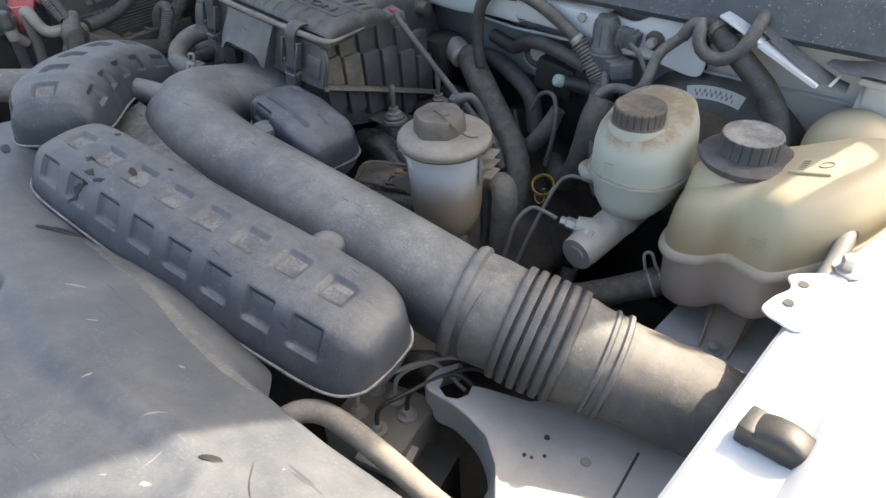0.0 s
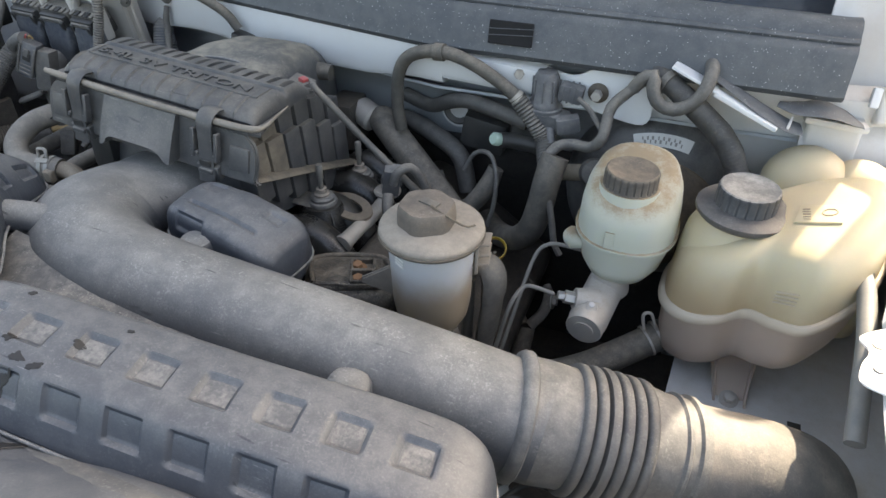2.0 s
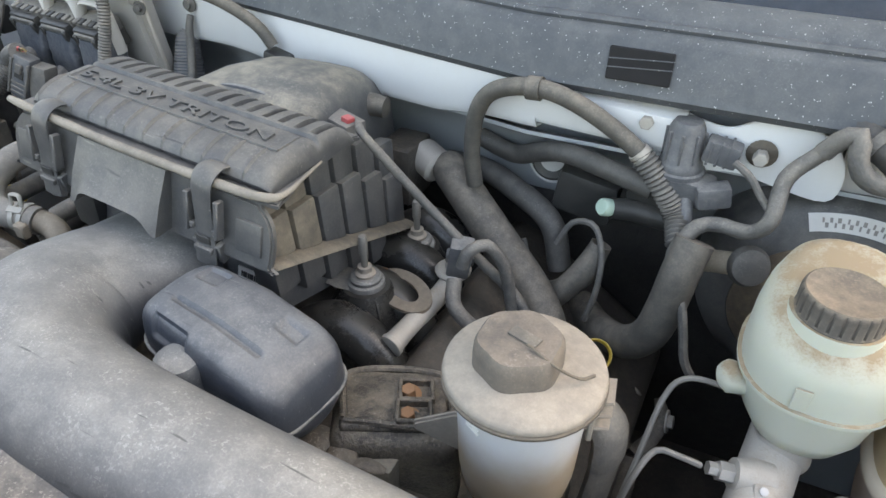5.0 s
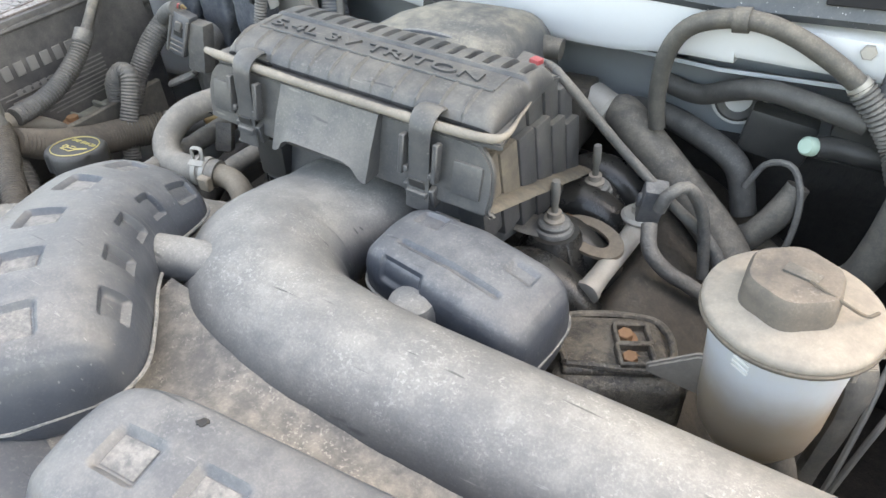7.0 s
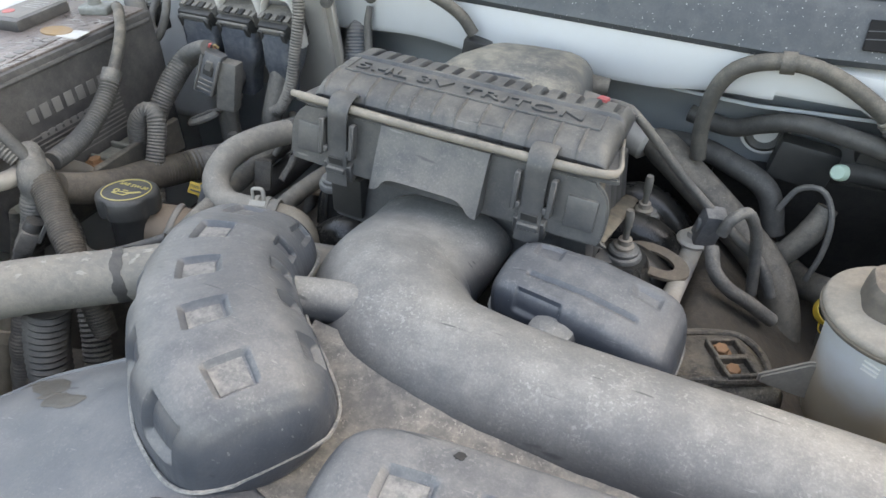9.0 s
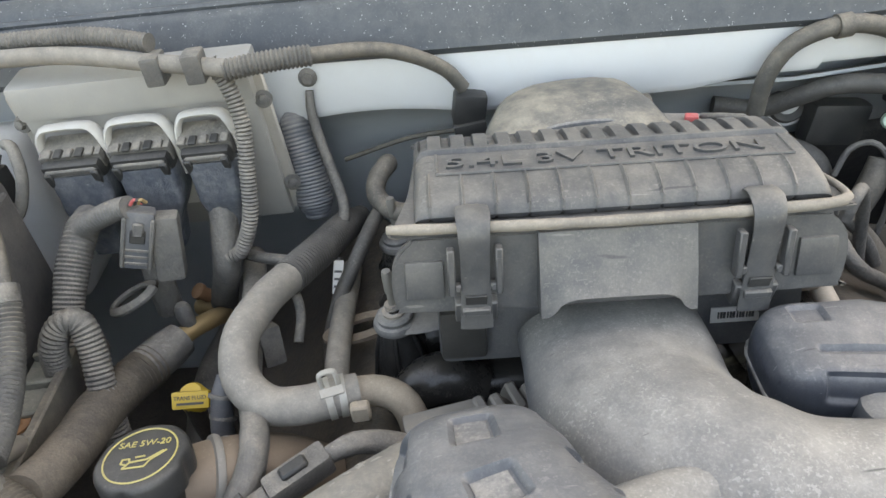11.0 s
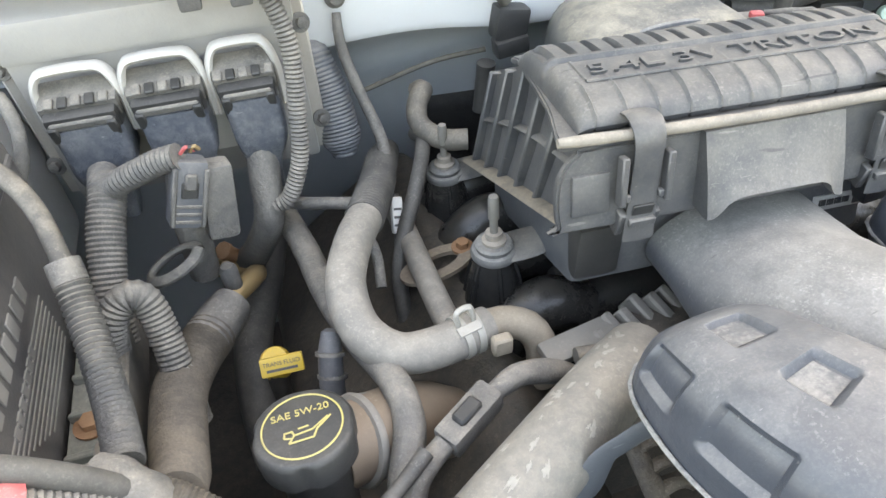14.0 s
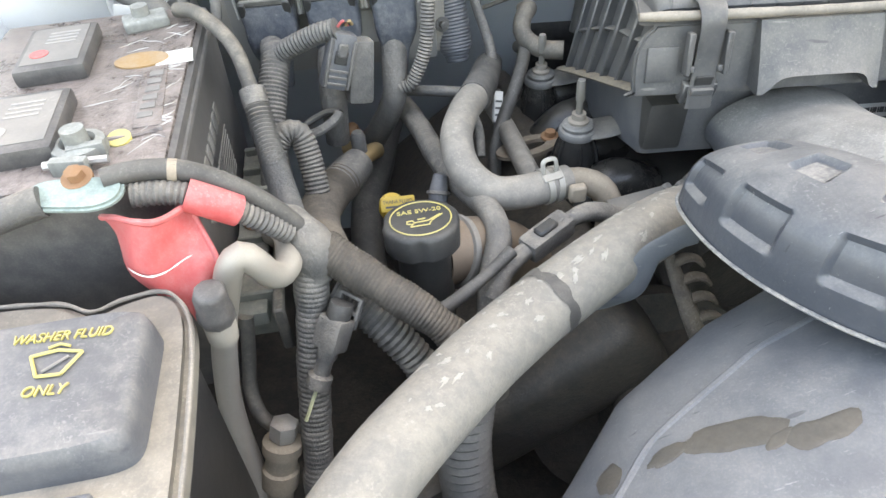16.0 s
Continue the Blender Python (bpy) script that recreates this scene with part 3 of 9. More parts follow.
def fender():
    e = thing("fender", (0.05, 0.4, 1.0), "white painted front fender in bright sun", "fender", kind="structure")
    bm = bmesh.new()
    rows = []
    for i in range(61):
        y = -0.25 + 1.40 * i / 60
        x = FEND_X(y)
        pr = [(0.11, 0.60), (0.105, 1.075), (0.06, 1.092), (0.003, 1.098), (0.0, 1.103), (0.004, 1.109), (0.046, 1.114), (0.056, 1.118), (0.062, 1.134), (0.072, 1.144), (0.12, 1.146), (0.20, 1.132), (0.27, 1.09), (0.31, 1.0), (0.33, 0.6)]
        rows.append([bm.verts.new((x + dx, y, z)) for dx, z in pr])
    for A, B in zip(rows, rows[1:]):
        for k in range(len(A) - 1):
            bm.faces.new((A[k], A[k + 1], B[k + 1], B[k]))
    bmesh.ops.recalc_face_normals(bm, faces=bm.faces)
    bmesh.ops.solidify(bm, geom=bm.faces[:], thickness=0.0015)
    part("skin", bm, WHITE, e)
    # tab with a round notch and holes
    out = smooth_outline([(-0.074, 0.470), (-0.062, 0.462), (-0.040, 0.462), (-0.030, 0.50), (-0.030, 0.545), (-0.046, 0.545), (-0.070, 0.525), (-0.064, 0.508), (-0.071, 0.490)], 4)
    part("tab", plate(out, 0.0025, 0.0008, pose(0, 0, 1.1105)), WHITE, e, "white tab with holes")
    # flat disc whose duller paint stands in for the notch's shade
    part("notch", lathe([(0.0175, 0), (0.0175, 0.0006), (0, 0.0006)], 28, pose(-0.046, 0.516, 1.1130)), APRON, e, "round disc in duller paint for a shaded recess")
    for hx, hy in ((-0.059, 0.487), (-0.057, 0.517)):
        part("hole", lathe([(0.0045, 0), (0.0045, 0.0006), (0, 0.0006)], 16, pose(hx, hy, 1.1138)), BLACK, e)
    bolt("fender_bolt", (-0.019, 0.270, 1.1120), (0, 0, 1), 0.0068, 0.009, WHITE, e, "white painted bolt with a washer")
    part("bolt_washer", lathe([(0.0175, 0), (0.0175, 0.0015), (0.010, 0.002), (0, 0.002)], 28, pose(-0.019, 0.270, 1.1118)), WHITE, e)
    bolt("fender_bolt", (-0.034, 0.560, 1.1125), (0, 0, 1), 0.0075, 0.014, STEEL, e, "steel bolt with a washer")
    # rear corner: light panels and the hinge foot
    part("corner", rbox((-0.075, 0.93, 0.95), (0.12, 1.10, 1.105), 0.015, 3), APRON, e, "pale corner panel")
    part("hinge_foot", rbox((-0.020, -0.012, -0.024), (0.021, 0.012, 0.022), 0.006, 3, pose(-0.020, 0.915, 1.165, -25, 0, 8)), APRON, e, "pale hinge foot")
    # the arm's wide upper part is added unseen, to block sun from the tank
    part("hinge_arm", sweep([(-0.032, 0.905, 1.182), (-0.036, 0.915, 1.232), (-0.010, 0.945, 1.30), (0.060, 0.985, 1.40), (0.105, 1.01, 1.48), (0.110, 1.03, 1.62)], [0.006, 0.010, 0.020, 0.028, 0.030, 0.030], 12, 0.01, None, 0.25), WHITE, e, "white hinge arm, broadened above the view to shade the tank")
    bolt("hinge_bolt", (-0.014, 0.904, 1.168), (0, -1, 0.4), 0.007, 0.008, APRON, e)
    part("hinge_stop", rbox((-0.005, -0.006, -0.012), (0.005, 0.006, 0.012), 0.002, 2, pose(-0.045, 0.905, 1.176, -20, 0, 0)), WHITE, e)
    return e


fender()
rub = thing("hood_bumper", (-0.02, 0.336, 1.118), "black rubber hood bumper on the white fender", "bumper")
rings = []
for k in range(9):
    u = k / 8
    hgt = 0.010 + 0.014 * math.sin(math.pi * min(1, u * 1.15 + 0.05)) ** 0.7
    w = 0.0125 if 0 < k < 8 else 0.010
    c = pose(-0.009, 0.339, 1.112, 0, 0, -6) @ Vector((-0.029 + 0.058 * u, 0, 0))
    rings.append([Vector((c.x, c.y + w * math.copysign(abs(math.cos(a)) ** 0.6, math.cos(a)), c.z + max(-0.001, hgt * (0.5 + 0.5 * math.copysign(abs(math.sin(a)) ** 0.6, math.sin(a)))))) for a in (2 * math.pi * j / 20 for j in range(20))])
part("pad", loft(rings), BLACK, rub, "", 50)
part("lip", rbox((-0.034, -0.012, 0), (-0.022, 0.012, 0.017), 0.003, 2, pose(-0.009, 0.339, 1.112, 0, 0, -6)), BLACK, rub)

# pale side panel that closes the cowl before the windscreen
cs = bmesh.new()
rows = [[cs.verts.new((x, y + 0.25 * (x + 0.09), z)) for y, z in ((0.872, 1.06), (0.878, 1.115), (0.892, 1.135), (0.918, 1.142), (0.930, 1.155), (0.938, 1.20), (0.965, 1.27), (1.02, 1.34), (1.12, 1.42))] for x in (-0.115 + 0.02 * i for i in range(12))]
for A, B in zip(rows, rows[1:]):
    for k in range(8):
        cs.faces.new((A[k], A[k + 1], B[k + 1], B[k]))
bmesh.ops.recalc_face_normals(cs, faces=cs.faces)
bmesh.ops.solidify(cs, geom=cs.faces[:], thickness=0.003)
single("cowl_side_panel", cs, APRON, "pale dusty panel beside the cowl grille end", "body panel", kind="structure", angle=60)
# cab corner and windscreen pillar beyond the glass
single("cab_corner", rbox((0.055, 1.075, 0.60), (0.36, 1.9, 1.20), 0.03, 3), APRON, "white cab corner behind the fender", "body panel", kind="structure")
single("pillar", sweep([(0.05, 1.10, 1.15), (0.03, 1.28, 1.30), (0.0, 1.72, 1.70)], 0.05, 16, 0.02), WHITE, "white windscreen pillar", "pillar", kind="structure")

# far fender behind the battery
single("fender_far", rbox((-1.95, -0.25, 0.3), (-1.66, 1.25, 1.13), 0.03, 3), WHITE, "white painted passenger side fender", "fender", kind="structure")
single("inner_wing", rbox((-1.665, -0.05, 0.5), (-1.645, 1.10, 1.10), 0.006, 2), APRON, "dusty white inner wing panel beside the battery", "body panel", kind="structure")
single("corner_panel", rbox((-1.66, 0.93, 0.9), (-1.46, 1.04, 1.135), 0.02, 3), APRON, "dusty white corner panel behind the battery", "body panel", kind="structure")

cbk = thing("wing_bracket", (-1.62, 0.93, 1.12), "pale grey corner bracket with square holes behind the battery", "body panel", kind="structure")
part("plate", rbox((-1.76, -0.004, 1.08), (-1.535, 0.004, 1.262), 0.012, 3, Matrix.Translation((0, 0.925, 0))), APRON, cbk)
for x, z in ((-1.600, 1.205), (-1.665, 1.215)):
    # black plates paint the shade inside the holes
    part("hole", rbox((-0.013, -0.0052, -0.010), (0.013, -0.0042, 0.010), 0, 1, pose(x, 0.925, z)), HOLE, cbk, "square hole, a black plate for its shade")
part("rolled_edge", sweep([(-1.538, 0.922, 1.10), (-1.536, 0.921, 1.18), (-1.548, 0.921, 1.250), (-1.60, 0.921, 1.260)], 0.006, 10), APRON, cbk)

# apron plate under the intake tube and the coolant tank
lobe = [(-0.333, 0.394), (-0.345, 0.375), (-0.346, 0.352), (-0.335, 0.344), (-0.321, 0.345), (-0.300, 0.346), (-0.281, 0.346), (-0.259, 0.345), (-0.235, 0.329), (-0.212, 0.297), (-0.207, 0.25)]
foot = [(-0.345, 0.405, 0.890), (-0.360, 0.385, 0.885), (-0.360, 0.365, 0.885), (-0.350, 0.361, 0.875), (-0.335, 0.357, 0.870), (-0.318, 0.363, 0.865), (-0.296, 0.364, 0.855), (-0.276, 0.358, 0.850), (-0.254, 0.342, 0.845), (-0.243, 0.320, 0.840), (-0.240, 0.25, 0.840)]
apron_out = [(0.05, 0.10), (0.05, 0.95), (-0.19, 0.95), (-0.196, 0.70), (-0.203, 0.57), (-0.215, 0.46), (-0.250, 0.412), (-0.288, 0.386), (-0.302, 0.378), (-0.298, 0.366), (-0.303, 0.354), (-0.315, 0.3485), (-0.328, 0.354), (-0.3335, 0.368), (-0.329, 0.386)] + lobe + [(-0.205, 0.10)]


def apron_z(x):
    return 0.900 + 0.034 * ease((-0.205 - x) / 0.10)


apron = thing("apron", (-0.1, 0.5, 0.9), "dusty white inner apron plate under the coolant tank", "body panel", kind="structure")
ap = plate(apron_out, 0.004, 0.001)
for v in ap.verts:
    v.co.z += apron_z(v.co.x)
part("plate", ap, APRON, apron)
# rolled edge that falls away from the lobe
rings = []
tops, _ = spline([(x, y, apron_z(x) + 0.003) for x, y in lobe], 0.004)
feet, _ = spline(foot, 0.004)
for k in range(len(tops)):
    a, b = tops[k], feet[min(len(feet) - 1, round(k * (len(feet) - 1) / (len(tops) - 1)))]
    out = Vector((b.x - a.x, b.y - a.y, 0)) * 0.25
    rings.append([a, a * 0.75 + b * 0.25 + out, a * 0.5 + b * 0.5 + out, b, b + Vector((0.003, 0.003, 0)), a + Vector((0.003, 0.003, -0.004))])
part("rolled_edge", loft(rings), APRON, apron, "rolled dusty edge", 60)
for x, y, r in ((-0.106, 0.593, 0.0085), (-0.221, 0.359, 0.0022), (-0.214, 0.362, 0.0018), (-0.215, 0.392, 0.0030), (-0.205, 0.372, 0.0020)):
    part("hole", lathe([(r, 0), (r, 0.0008), (0, 0.0008)], 20, pose(x, y, apron_z(x) + 0.0045)), BLACK, apron, "small dark hole")
for x, y in ((-0.169, 0.392), (-0.161, 0.334), (-0.144, 0.349)):
    part("dimple", lathe([(0.0058, 0), (0.0050, 0.0016), (0.0036, 0.0006), (0, 0.0004)], 20, pose(x, y, 0.904)), dusty("dirty_dimple_paint", (0.40, 0.39, 0.36), (0.30, 0.26, 0.20), 0.7, 0.6, up=0.3, scale=60), apron, "dirty raised dimple")
for y in (0.60, 0.545):
    part("slot", rbox((-0.008, -0.009, 0), (0.006, 0.009, 0.001), 0, 1, pose(-0.060, y, 0.9045)), BLACK, apron, "square dark slot")
part("seam", sweep([(-0.133, 0.434, 0.9045), (-0.127, 0.366, 0.9045), (-0.120, 0.299, 0.9045)], 0.0014, 6), DARK_RUBBER, apron, "dark panel seam")
# upright wall between apron and fender
single("inner_fender_wall", rbox((0.030, -0.1, 0.60), (0.036, 1.10, 1.085), 0.002, 1, pose(0, 0, 0, 0, 0, -2.5)), APRON, "dusty white inner wall of the fender", "body panel", kind="structure")

# opened hood overhead, outside the view, which shades the bay
hood = bmesh.new()
HOOD_A, HOOD_B = Vector((0, 1.15, 1.250)), Vector((0, 0.76, 2.70))
low_right, high_right = 0.078, 0.072
for dy in (0.0, 0.04):
    for p, x0, x1 in ((HOOD_A, -1.85, low_right), (HOOD_B, -1.70, high_right)):
        for x in (x0, x1):
            hood.verts.new((x, p.y + dy, p.z))
hood.verts.ensure_lookup_table()
for f in ((0, 1, 3, 2), (4, 6, 7, 5), (0, 4, 5, 1), (2, 3, 7, 6), (0, 2, 6, 4), (1, 5, 7, 3)):
    hood.faces.new([hood.verts[k] for k in f])
bmesh.ops.recalc_face_normals(hood, faces=hood.faces)
bmesh.ops.bevel(hood, geom=hood.edges[:], offset=0.008, segments=2, affect="EDGES")
single("hood", hood, WHITE, "opened white hood panel propped above the bay", "hood", kind="structure")


# radiator cover: a wide dished plastic sheet along the front
BOLT_DISH, CLIP_DISH = (-0.143, 0.119), (-0.596, 0.068)


def cover_z(x, y):
    rear = lerp_list((-1.25, -1.05, -0.90, -0.75, -0.66, -0.53, -0.375, -0.265, -0.08), (0.95, 1.0, 1.035, 1.055, 1.073, 1.090, 1.099, 1.101, 1.10), x)
    t = max(0.0, min(1.0, (cover_edge(x) - y) / 0.16))
    rise = lerp_list((-1.25, -1.0, -0.7, -0.53, -0.3, 0.0), (0.06, 0.07, 0.062, 0.052, 0.054, 0.05), x)
    z = rear + rise * (1 - (1 - t) ** 2)
    z += 0.0035 * t * noise.noise(Vector((x * 7, y * 9, 3.0))) + 0.0020 * t * noise.noise(Vector((x * 17, y * 19, 8.0)))
    # dished middle with a fold along its edge
    fold = lerp_list((-0.60, -0.45, -0.40, -0.347, -0.288, -0.25), (0.10, 0.074, 0.082, 0.089, 0.092, 0.05), x)
    if -0.62 < x < -0.26:
        z -= 0.007 * ease((fold - y) / 0.020) * ease((x + 0.62) / 0.10) * ease((-0.26 - x) / 0.05)
        z += 0.0020 * math.exp(-((y - fold - 0.004) / 0.005) ** 2) * ease((x + 0.62) / 0.1) * ease((-0.27 - x) / 0.03)
    # step down to the front shelf at the driver's side end
    shelf = lerp_list((-0.44, -0.36, -0.32, -0.25, -0.05), (-0.06, -0.005, 0.034, 0.086, 0.094), x)
    z -= 0.042 * ease((shelf - y) / 0.040)
    for (cx, cy), r, deep in ((BOLT_DISH, 0.034, 0.016), (CLIP_DISH, 0.026, 0.013)):
        d = math.hypot(x - cx, y - cy)
        z -= deep * ease((r - d) / (r * 0.45))
    return z


def cover_edge(x):
    return lerp_list((-1.30, -1.20, -1.119, -1.033, -0.953, -0.86, -0.75, -0.66, -0.53, -0.375, -0.265, -0.13, -0.05), (0.16, 0.285, 0.362, 0.404, 0.425, 0.32, 0.235, 0.197, 0.188, 0.165, 0.162, 0.168, 0.178), x)


def radiator_cover():
    e = thing("radiator_cover", (-0.6, 0.1, 1.05), "grey dusty plastic radiator cover sheet", "cover", kind="")
    bm = bmesh.new()
    rows = []
    nx, ny = 300, 64
    for i in range(nx + 1):
        x = -1.29 + 1.24 * i / nx
        y1 = cover_edge(x)
        y0 = -0.06
        row = []
        for j in range(ny + 1):
            y = y0 + (y1 - y0) * j / ny
            row.append(bm.verts.new((x, y, cover_z(x, y))))
        # the rear slope, wide beside the chamber
        w = 0.034 * ease((-0.345 - x) / 0.05) * ease((x + 0.86) / 0.08)
        z1 = cover_z(x, y1)
        for f, dz in ((0.10, 0.003), (0.35, 0.014), (0.75, 0.034), (1.0, 0.05)):
            row.append(bm.verts.new((x, y1 + 0.004 * f ** 0.3 + w * f, z1 - dz)))
        rows.append(row)
    for A, B in zip(rows, rows[1:]):
        for k in range(len(A) - 1):
            bm.faces.new((A[k], A[k + 1], B[k + 1], B[k]))
    bmesh.ops.recalc_face_normals(bm, faces=bm.faces)
    bmesh.ops.solidify(bm, geom=bm.faces[:], thickness=0.003)
    skin = BVHTree.FromBMesh(bm)
    part("sheet", bm, SHEET_PLASTIC, e)

    def on(x, y, dz=0.001):
        return Vector((x, y, cover_z(x, y) + dz))

    # slits, scuffs and stains that lie on the sheet
    stain(e, skin, "slit", -0.681, 0.172, 0.0215, 0.0048, 47, DROP, "dark torn slit", 0.3, 0.0018)
    stain(e, skin, "slit", -0.888, 0.208, 0.0150, 0.0055, -14, DROP, "dark slit hole", 0.3)
    stain(e, skin, "dimple", -0.287, 0.095, 0.0075, 0.0028, 35, DROP, "small oval hole", 0.2)
    stain(e, skin, "gap", -0.345, -0.025, 0.034, 0.0085, 24, DROP, "dark gap at the front edge", 0.4)
    FLAKE = dusty("pale_scuff", (0.17, 0.175, 0.18), (0.34, 0.33, 0.31), 0.6, 0.7)
    for x, y, a, b, turn in ((-0.347, 0.092, 0.010, 0.0014, 60), (-0.300, 0.058, 0.006, 0.0035, 20), (-0.253, 0.123, 0.0016, 0.0014, 0), (-0.543, 0.130, 0.012, 0.0030, 30), (-0.325, 0.045, 0.003, 0.0014, 40), (-0.413, 0.080, 0.0055, 0.0016, 70), (-0.48, 0.115, 0.006, 0.0014, 40), (-0.39, 0.135, 0.004, 0.002, 10), (-0.315, 0.070, 0.014, 0.0007, 100)):
        stain(e, skin, "scuff", x, y, a * 0.65, b * 0.65, turn, FLAKE, "pale scuff", 0.6, 0.0004)
    for x, y, a, b, turn in ((-1.085, 0.284, 0.028, 0.011, -14), (-1.043, 0.266, 0.021, 0.009, 0), (-1.120, 0.290, 0.013, 0.006, 10), (-1.066, 0.270, 0.010, 0.004, 30), (-1.152, 0.296, 0.012, 0.007, 60)):
        stain(e, skin, "stain", x, y, a, b, turn, WET, "dark wet stain", 0.3)
    # moulded ridge that runs along the rear edge
    for x0, x1, off in ((-1.17, -0.99, 0.050),):
        part("ridge", sweep([on(x0 + (x1 - x0) * k / 8, cover_edge(x0 + (x1 - x0) * k / 8) - off - 0.012 * (k / 8), -0.0012) for k in range(9)], 0.0032, 8), SHEET_PLASTIC, e, "moulded ridge")
    # tan dust along the crest above the rear slope
    vb = bmesh.new()
    vr = []
    for k in range(81):
        x = -0.84 + 0.50 * k / 80
        fade = math.sin(math.pi * k / 80) ** 0.5
        wide = 0.003 + 0.010 * fade * (1 + 0.35 * noise.noise(Vector((x * 14, 0.3, 0))) + 0.30 * noise.noise(Vector((x * 70, 1.3, 0))))
        vr.append([vb.verts.new(on(x, cover_edge(x) - 0.001 - wide * j / 6, 0.0007 if j < 6 else 0.0001)) for j in range(7)])
    for A, B in zip(vr, vr[1:]):
        for j in range(6):
            vb.faces.new((A[j], A[j + 1], B[j + 1], B[j]))
    part("crest_dust", vb, dusty("tan_crest_dust", (0.060, 0.067, 0.077), (0.30, 0.285, 0.25), 0.55, 0.6, scale=18, blotch=0.6), e, "tan dust along the crest", 60)
    # clip in its dished seat
    seat = pose(*on(*BOLT_DISH, 0.0005))
    part("clip_ring", lathe([(0.0140, 0.0), (0.0138, 0.0060), (0.0128, 0.0076), (0.0115, 0.0072), (0.0108, 0.0045)], 28, seat), dusty("worn_pale_ring", (0.16, 0.16, 0.155), (0.42, 0.40, 0.36), 0.8, 0.7, scale=50, blotch=0.9), e, "pale worn ring")
    part("cover_clip", lathe([(0.0114, 0.002), (0.0112, 0.0058), (0.0100, 0.0066), (0.0050, 0.0060), (0, 0.0058)], 24, seat), BATTERY_SIDE, e, "dark push clip")
    seat = pose(*on(*CLIP_DISH, 0.0005))
    part("cover_clip", lathe([(0.0085, 0.0), (0.0082, 0.0025), (0.0060, 0.0036), (0.0028, 0.0032), (0, 0.0020)], 22, seat), PLASTIC, e, "dusty push clip")
    part("moulded_line", sweep([on(x, y, 0.0004) for x, y in ((-0.268, 0.112), (-0.252, 0.098), (-0.233, 0.0905), (-0.206, 0.0895), (-0.180, 0.094), (-0.158, 0.100))], 0.0006, 6), BATTERY_SIDE, e, "dark stitched line")
    return e


radiator_cover()
# latch cover: a flat shield-shaped plate with a rolled rim
shield = smooth_outline([(-0.330, 0.026), (-0.307, 0.040), (-0.280, 0.044), (-0.255, 0.046), (-0.240, 0.038), (-0.236, 0.015), (-0.240, -0.035), (-0.262, -0.060), (-0.300, -0.060), (-0.318, -0.030), (-0.329, 0.000)], 5)
mid = Vector((-0.285, -0.004))
lb = bmesh.new()
rings = []
for s, dz in ((1.0, -0.035), (1.0, -0.006), (0.985, 0.0), (0.95, 0.0025), (0.80, 0.0035), (0.60, 0.0055), (0.35, 0.0060), (0.10, 0.0062)):
    rings.append([Vector((mid.x + (x - mid.x) * s, mid.y + (y - mid.y) * s, 1.124 + dz + 0.10 * (mid.y + (y - mid.y) * s) + 0.0015 * noise.noise(Vector((x * s * 40, y * s * 40, 5.0))))) for x, y in shield])
loft(rings, True, lb)
lb.normal_update()
shield_skin = BVHTree.FromBMesh(lb)
shield_thing = thing("latch_cover", (-0.285, -0.004, 1.08), "mud-caked tan latch cover in front of the radiator", "cover")
part("shell", lb, dusty("tan_mud_plastic", (0.085, 0.076, 0.062), (0.24, 0.20, 0.155), 0.66, 0.6, scale=24, blotch=0.9, flecks=0.6), shield_thing, "", 40)
for x, y, a, b, turn in ((-0.262, 0.020, 0.010, 0.005, 20), (-0.275, 0.022, 0.004, 0.002, 0), (-0.288, -0.004, 0.007, 0.006, 60), (-0.305, 0.012, 0.012, 0.003, 40), (-0.250, 0.036, 0.006, 0.003, -20)):
    stain(shield_thing, shield_skin, "flake", x, y, a * 0.5, b * 0.6, turn, dusty("pale_mud_flake", (0.24, 0.215, 0.17), (0.38, 0.345, 0.28), 0.5, 0.8) if a > 0.0095 else SEAL, "flaked pale mud", 0.7, 0.0005)


